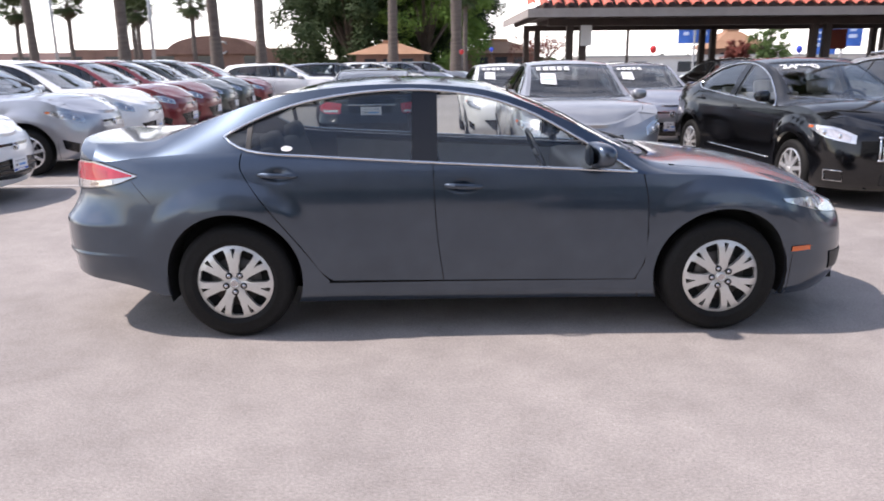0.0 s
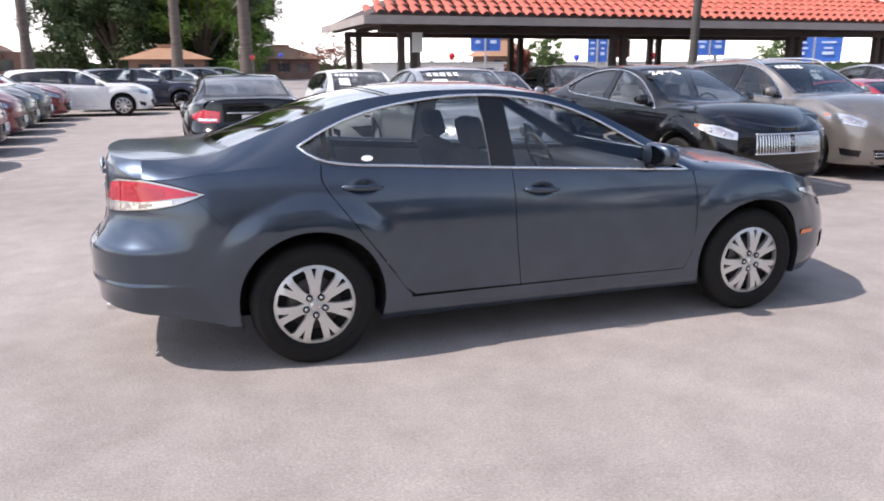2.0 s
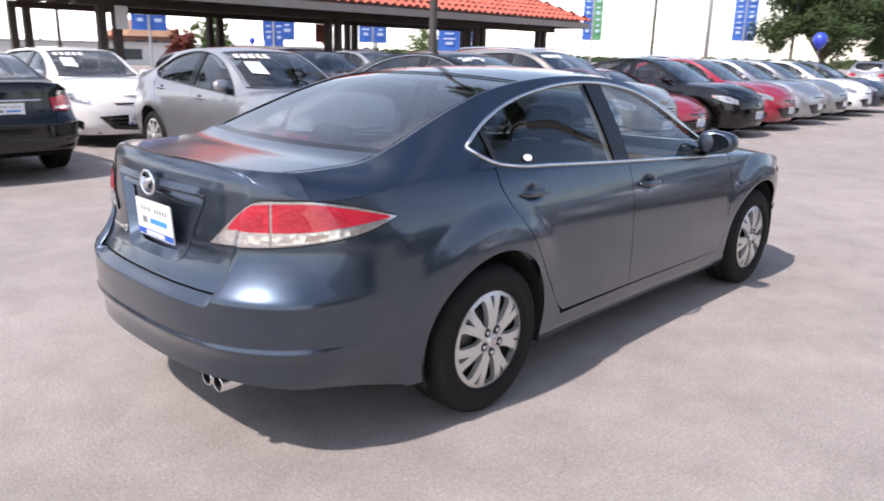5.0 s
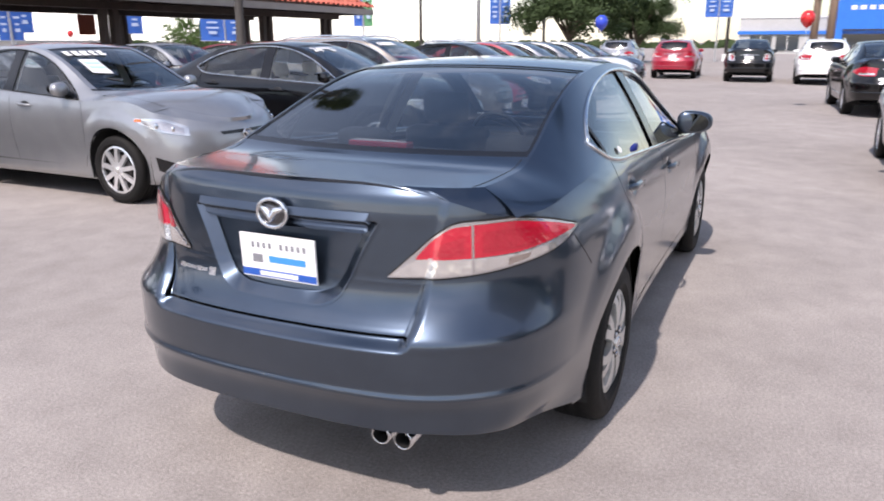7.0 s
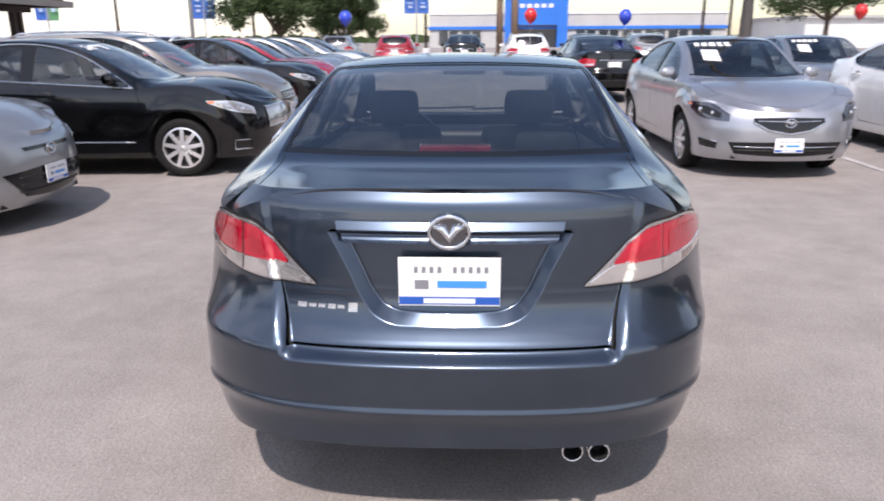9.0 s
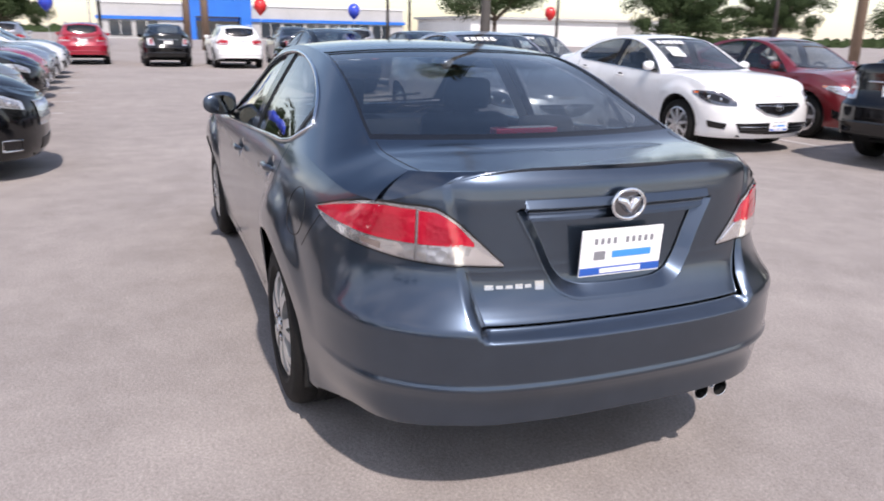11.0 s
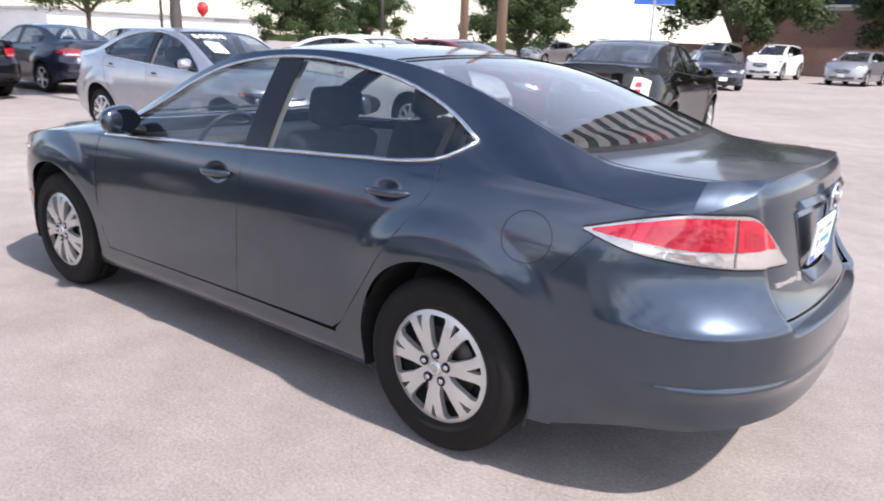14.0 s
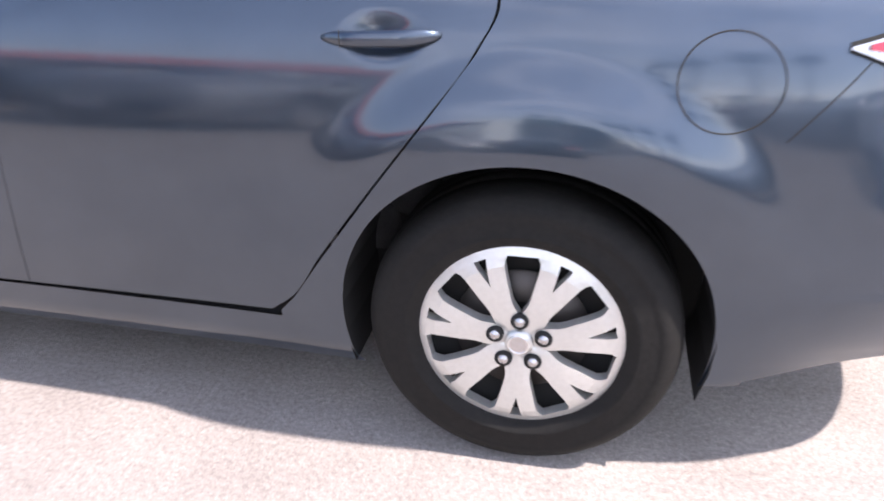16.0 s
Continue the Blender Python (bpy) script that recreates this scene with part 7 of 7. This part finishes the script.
copy_thing(T1, pose(-4.6, 84.7, 0, 0, 0, 120))
copy_thing(T1, pose(-11.2, 88.0, 0, 0, 0, 200))
copy_thing(T2, pose(0.4, 88.0, 0, 0, 0, 60))
copy_thing(T1, pose(2.0, 94.0, 0, 0, 0, 300))
# east and south
TE = tree(46.0, 12.8, 7.6, 4.6, M_LEAFD, 5, "dark spreading live oak tree", 0.22, 42000, 0.19)
copy_thing(TE, pose(53.0, 9.6, 0, 0, 0, 140) @ Matrix.Scale(0.72, 4))
tree(50.0, -24.6, 6.5, 4.3, M_LEAFD, 7, "spreading oak with bare forked limbs", 0.40, 16000, 0.17)
copy_thing(TE, pose(29.8, -26.3, 0, 0, 0, 30) @ Matrix.Scale(0.60, 4))
copy_thing(TE, pose(50.6, -53.7, 0, 0, 0, 200) @ Matrix.Scale(0.85, 4))
copy_thing(TE, pose(19.4, -32.7, 0, 0, 0, 250) @ Matrix.Scale(0.72, 4))
copy_thing(TE, pose(14.0, -53.0, 0, 0, 0, 10) @ Matrix.Scale(1.3, 4))
copy_thing(TE, pose(2.0, -60.0, 0, 0, 0, 100) @ Matrix.Scale(1.35, 4))
copy_thing(TE, pose(-6.0, -58.0, 0, 0, 0, 160) @ Matrix.Scale(1.3, 4))
tree(19.1, 38.0, 3.4, 1.3, M_LEAF, 9, "small dark evergreen behind the canopy", 0.1, 3000, 0.16)
tree(17.4, 38.5, 2.4, 1.0, M_LEAFR, 11, "small reddish tree behind the canopy", 0.2, 2600, 0.18)
tree(9.5, 60.0, 4.6, 3.0, M_LEAFR, 12, "bare reddish-brown tree beyond the lot", 0.2, 1500, 0.16)
for i, (x, y) in enumerate(((37.3, 38.0),)):
    tree(x, y, 3.6, 2.2, M_LEAF, 60 + i, "small dark green tree at the lot edge", 0.25, 2200, 0.2)


# ---------------------------------------------------------------- buildings
M_STUCCO = vary(material("grey_stucco", (0.45, 0.45, 0.44), 0.85), (0.40, 0.40, 0.39), (0.52, 0.52, 0.51), 0.3, 6, 0.05)
M_WHITEWALL = vary(material("white_wall", (0.72, 0.72, 0.70), 0.8), (0.66, 0.66, 0.64), (0.78, 0.78, 0.76), 0.3, 6)
M_BLUEWALL = vary(material("blue_panel", (0.02, 0.16, 0.60), 0.35), (0.018, 0.14, 0.54), (0.025, 0.19, 0.66), 0.5, 4)
M_BRICK = vary(material("brown_brick", (0.22, 0.13, 0.10), 0.85), (0.16, 0.09, 0.07), (0.28, 0.17, 0.13), 0.5, 8, 0.1)
M_PINK = vary(material("pink_wall", (0.50, 0.33, 0.29), 0.85), (0.44, 0.29, 0.25), (0.56, 0.38, 0.33), 0.4, 6)
M_BROWNROOF = vary(material("brown_roof", (0.33, 0.18, 0.10), 0.8), (0.26, 0.14, 0.08), (0.40, 0.23, 0.14), 0.6, 8)
M_CONCRETE = vary(material("pale_concrete", (0.60, 0.58, 0.54), 0.85), (0.54, 0.52, 0.48), (0.66, 0.64, 0.60), 0.3, 6, 0.05)
M_SHOPGLASS = material("shop_glass", (0.03, 0.04, 0.05), 0.08, spec=0.8)


def block(parent, name, mat, b0, bevel=0.0, label=""):
    bm = bmesh.new()
    box(bm, *b0, bevel)
    return part(name, bm, mat, parent, label)


# blue-fronted dealership far to the east
d = new("dealership_building")
d.location = (100, 0, 0)
tagged(d, "long low grey showroom with a blue entrance portal and stripe", "building")
block(d, "wall", M_STUCCO, (0, -34, 0, 18, 6, 4.3))
block(d, "stripe", M_BLUEWALL, (-0.25, -34.2, 2.35, -0.01, 6.2, 2.75))
for k in range(12):
    y = -32 + k * 3.1
    if not -13.5 < y < -4:
        w = block(d, "window", M_SHOPGLASS, (-0.12, y, 0.4, 0.0, y + 2.6, 2.2))
        block(w, "mullion", M_WHITEWALL, (-0.16, y + 1.26, 0.4, -0.10, y + 1.34, 2.2))
for y0, y1 in ((-12.6, -11.2), (-5.6, -4.2)):
    block(d, "portal_leg", M_BLUEWALL, (-1.2, y0, 0, 0.3, y1, 2.9))
block(d, "portal_head", M_BLUEWALL, (-1.2, -12.6, 2.9, 0.3, -4.2, 6.3))
block(d, "portal_glass", M_SHOPGLASS, (-0.1, -11.2, 0, 0.0, -5.6, 2.9))
for k in range(5):
    block(d, "sign_bar", M_SIGN, (-1.26, -10.6 + k * 0.95, 5.1, -1.21, -10.0 + k * 0.95, 5.6))
block(d, "parapet", M_WHITEWALL, (-0.1, -34.1, 4.3, 0.4, 6.1, 4.55))
# white sheds to the south-east
b = new("shed_building")
b.location = (85, -60, 0)
tagged(b, "long white low commercial building", "building")
block(b, "wall", M_WHITEWALL, (0, -8, 0, 20, 22, 3.3))
block(b, "roof", M_STUCCO, (-0.5, -8.5, 3.3, 20.5, 22.5, 3.6))
block(b, "door", M_STUCCO, (-0.08, -4, 0, 0.0, 0, 3.2))
# tall office block behind the far south row: a brick base, then pale storeys with bands of windows
b = new("office_building")
b.location = (2, -66, 0)
tagged(b, "tall concrete office block with dark window bands over a brick base", "building")
FLOORS, FLOOR_H = 12, 3.7
block(b, "wall", M_BRICK, (-26, -16, 0, 16, 0, 5.0))
block(b, "wall", M_CONCRETE, (-26, -16, 5.004, 16, 0, FLOORS * FLOOR_H), label="pale concrete upper storeys")
for k in range(1, FLOORS):
    block(b, "window_band", M_SHOPGLASS, (-26.02, -0.5, 1.75 + FLOOR_H * k, 16.02, 0.06, 3.55 + FLOOR_H * k))
    block(b, "sill", M_CONCRETE, (-26.1, -0.4, 1.55 + FLOOR_H * k, 16.1, 0.22, 1.745 + FLOOR_H * k))
block(b, "parapet", M_CONCRETE, (-26.2, -16.2, FLOORS * FLOOR_H, 16.2, 0.2, FLOORS * FLOOR_H + 0.9))
b = new("boundary_wall")
tagged(b, "low brown wall behind the far row of cars", "wall")
block(b, "wall", M_BRICK, (-25, -56.3, 0, 27, -56.0, 1.9))
block(b, "coping", M_BRICK, (-25, -56.36, 1.9, 27, -55.94, 1.98))
# low pink and brown shops to the north-west
b = new("shop_building")
b.location = (-30.5, 95, 0)
tagged(b, "long low brown shop with an arched gable and ring sign", "building")
block(b, "wall", M_PINK, (-45, 0, 0, -16, 14, 2.75))
block(b, "wall", M_BRICK, (-16, -0.5, 0, 14, 14, 3.1))
bm = bmesh.new()
arc = [(2.0 + 6.0 * math.cos(math.pi * k / 16), 2.4 + 2.3 * math.sin(math.pi * k / 16)) for k in range(17)]
v0 = [bm.verts.new((x, -1.0, z)) for x, z in arc]
v1 = [bm.verts.new((x, 8.0, z)) for x, z in arc]
bm.faces.new(v0)
bm.faces.new(v1[::-1])
for k in range(16):
    bm.faces.new((v0[k], v0[k + 1], v1[k + 1], v1[k]))
part("gable", bm, M_BRICK, b)
bm = bmesh.new()
tube(bm, [(3.4 + 0.8 * math.cos(radians(40 + 28 * k)), -1.1, 3.2 + 0.75 * math.sin(radians(40 + 28 * k))) for k in range(11)], 0.13, 8)
part("ring_sign", bm, M_STUCCO, b, smooth=True)
for k in range(9):
    block(b, "window", M_SHOPGLASS, (-42 + k * 6, -0.56, 0.9, -39 + k * 6, -0.5, 2.2))


def pavilion(x, y, w, dpt, eave, peak, label):
    p = new("pavilion")
    p.location = (x, y, 0)
    tagged(p, label, "building", "brown pavilions")
    block(p, "wall", M_BRICK, (-w * 0.40, -dpt * 0.4, 0, w * 0.40, dpt * 0.4, eave))
    bm = bmesh.new()
    lo = [bm.verts.new((sx * w / 2, sy * dpt / 2, eave - 0.1)) for sx, sy in ((-1, -1), (1, -1), (1, 1), (-1, 1))]
    hi = [bm.verts.new((sx * w * 0.12, sy * dpt * 0.12, peak)) for sx, sy in ((-1, -1), (1, -1), (1, 1), (-1, 1))]
    bm.faces.new(lo[::-1])
    bm.faces.new(hi)
    for k in range(4):
        bm.faces.new((lo[k], lo[(k + 1) % 4], hi[(k + 1) % 4], hi[k]))
    part("roof", bm, M_BROWNROOF, p)
    block(p, "lantern", M_BROWNROOF, (-w * 0.10, -dpt * 0.10, peak, w * 0.10, dpt * 0.10, peak + 0.3), 0.05)
    for k in range(3):
        block(p, "window", M_SHOPGLASS, (-w * 0.3 + k * w * 0.22, -dpt * 0.4 - 0.05, 0.8, -w * 0.3 + k * w * 0.22 + w * 0.14, -dpt * 0.4, eave - 0.5))


pavilion(7.7, 82.0, 9.5, 9.5, 2.2, 3.4, "low brown pavilion with an orange-brown hip roof")
pavilion(-3.8, 66.0, 7.5, 8, 2.1, 2.95, "low brown pavilion among trees")
pavilion(29.5, 70.0, 6, 6, 2.4, 3.9, "low brown pavilion beyond the canopy")
b = new("low_building")
b.location = (24, 55, 0)
tagged(b, "long low white building beyond the canopy", "building")
block(b, "wall", M_WHITEWALL, (-12, 0, 0, 22, 8, 1.55))
block(b, "roof", M_STUCCO, (-12.3, -0.3, 1.55, 22.3, 8.3, 1.7))
for k in range(6):
    block(b, "window", M_SHOPGLASS, (-10 + k * 5.5, -0.05, 0.4, -7 + k * 5.5, 0.0, 1.2))
# distant woods all round
rnd = random.Random(77)
vs, fs = [], []
for i in range(4200):
    a = 2 * math.pi * rnd.random()
    R = rnd.uniform(170, 210)
    h = (0.35 + 0.4 * (0.5 + 0.5 * math.sin(a * 9) * math.sin(a * 23 + 1))) * R / 100
    z = h * rnd.random() ** 0.7
    c = Vector((R * math.cos(a), R * math.sin(a), z))
    for k in range(3):
        s = rnd.uniform(0.5, 1.1)
        e = Vector((-math.sin(a), math.cos(a), rnd.uniform(-0.4, 0.4))) * s
        f = Vector((rnd.uniform(-0.3, 0.3), rnd.uniform(-0.3, 0.3), 1)) * s * 0.7
        o = Vector((rnd.uniform(-2, 2), rnd.uniform(-2, 2), rnd.uniform(-0.5, 0.5)))
        b0 = len(vs)
        vs += [c + o - e, c + o - f, c + o + e, c + o + f]
        fs.append((b0, b0 + 1, b0 + 2, b0 + 3))
me = bpy.data.meshes.new("far_woods")
me.from_pydata([tuple(v) for v in vs], [], fs)
me.materials.append(M_LEAFD)
tagged(new("far_woods", me), "distant low belt of dark green trees", "woods", kind="stuff")
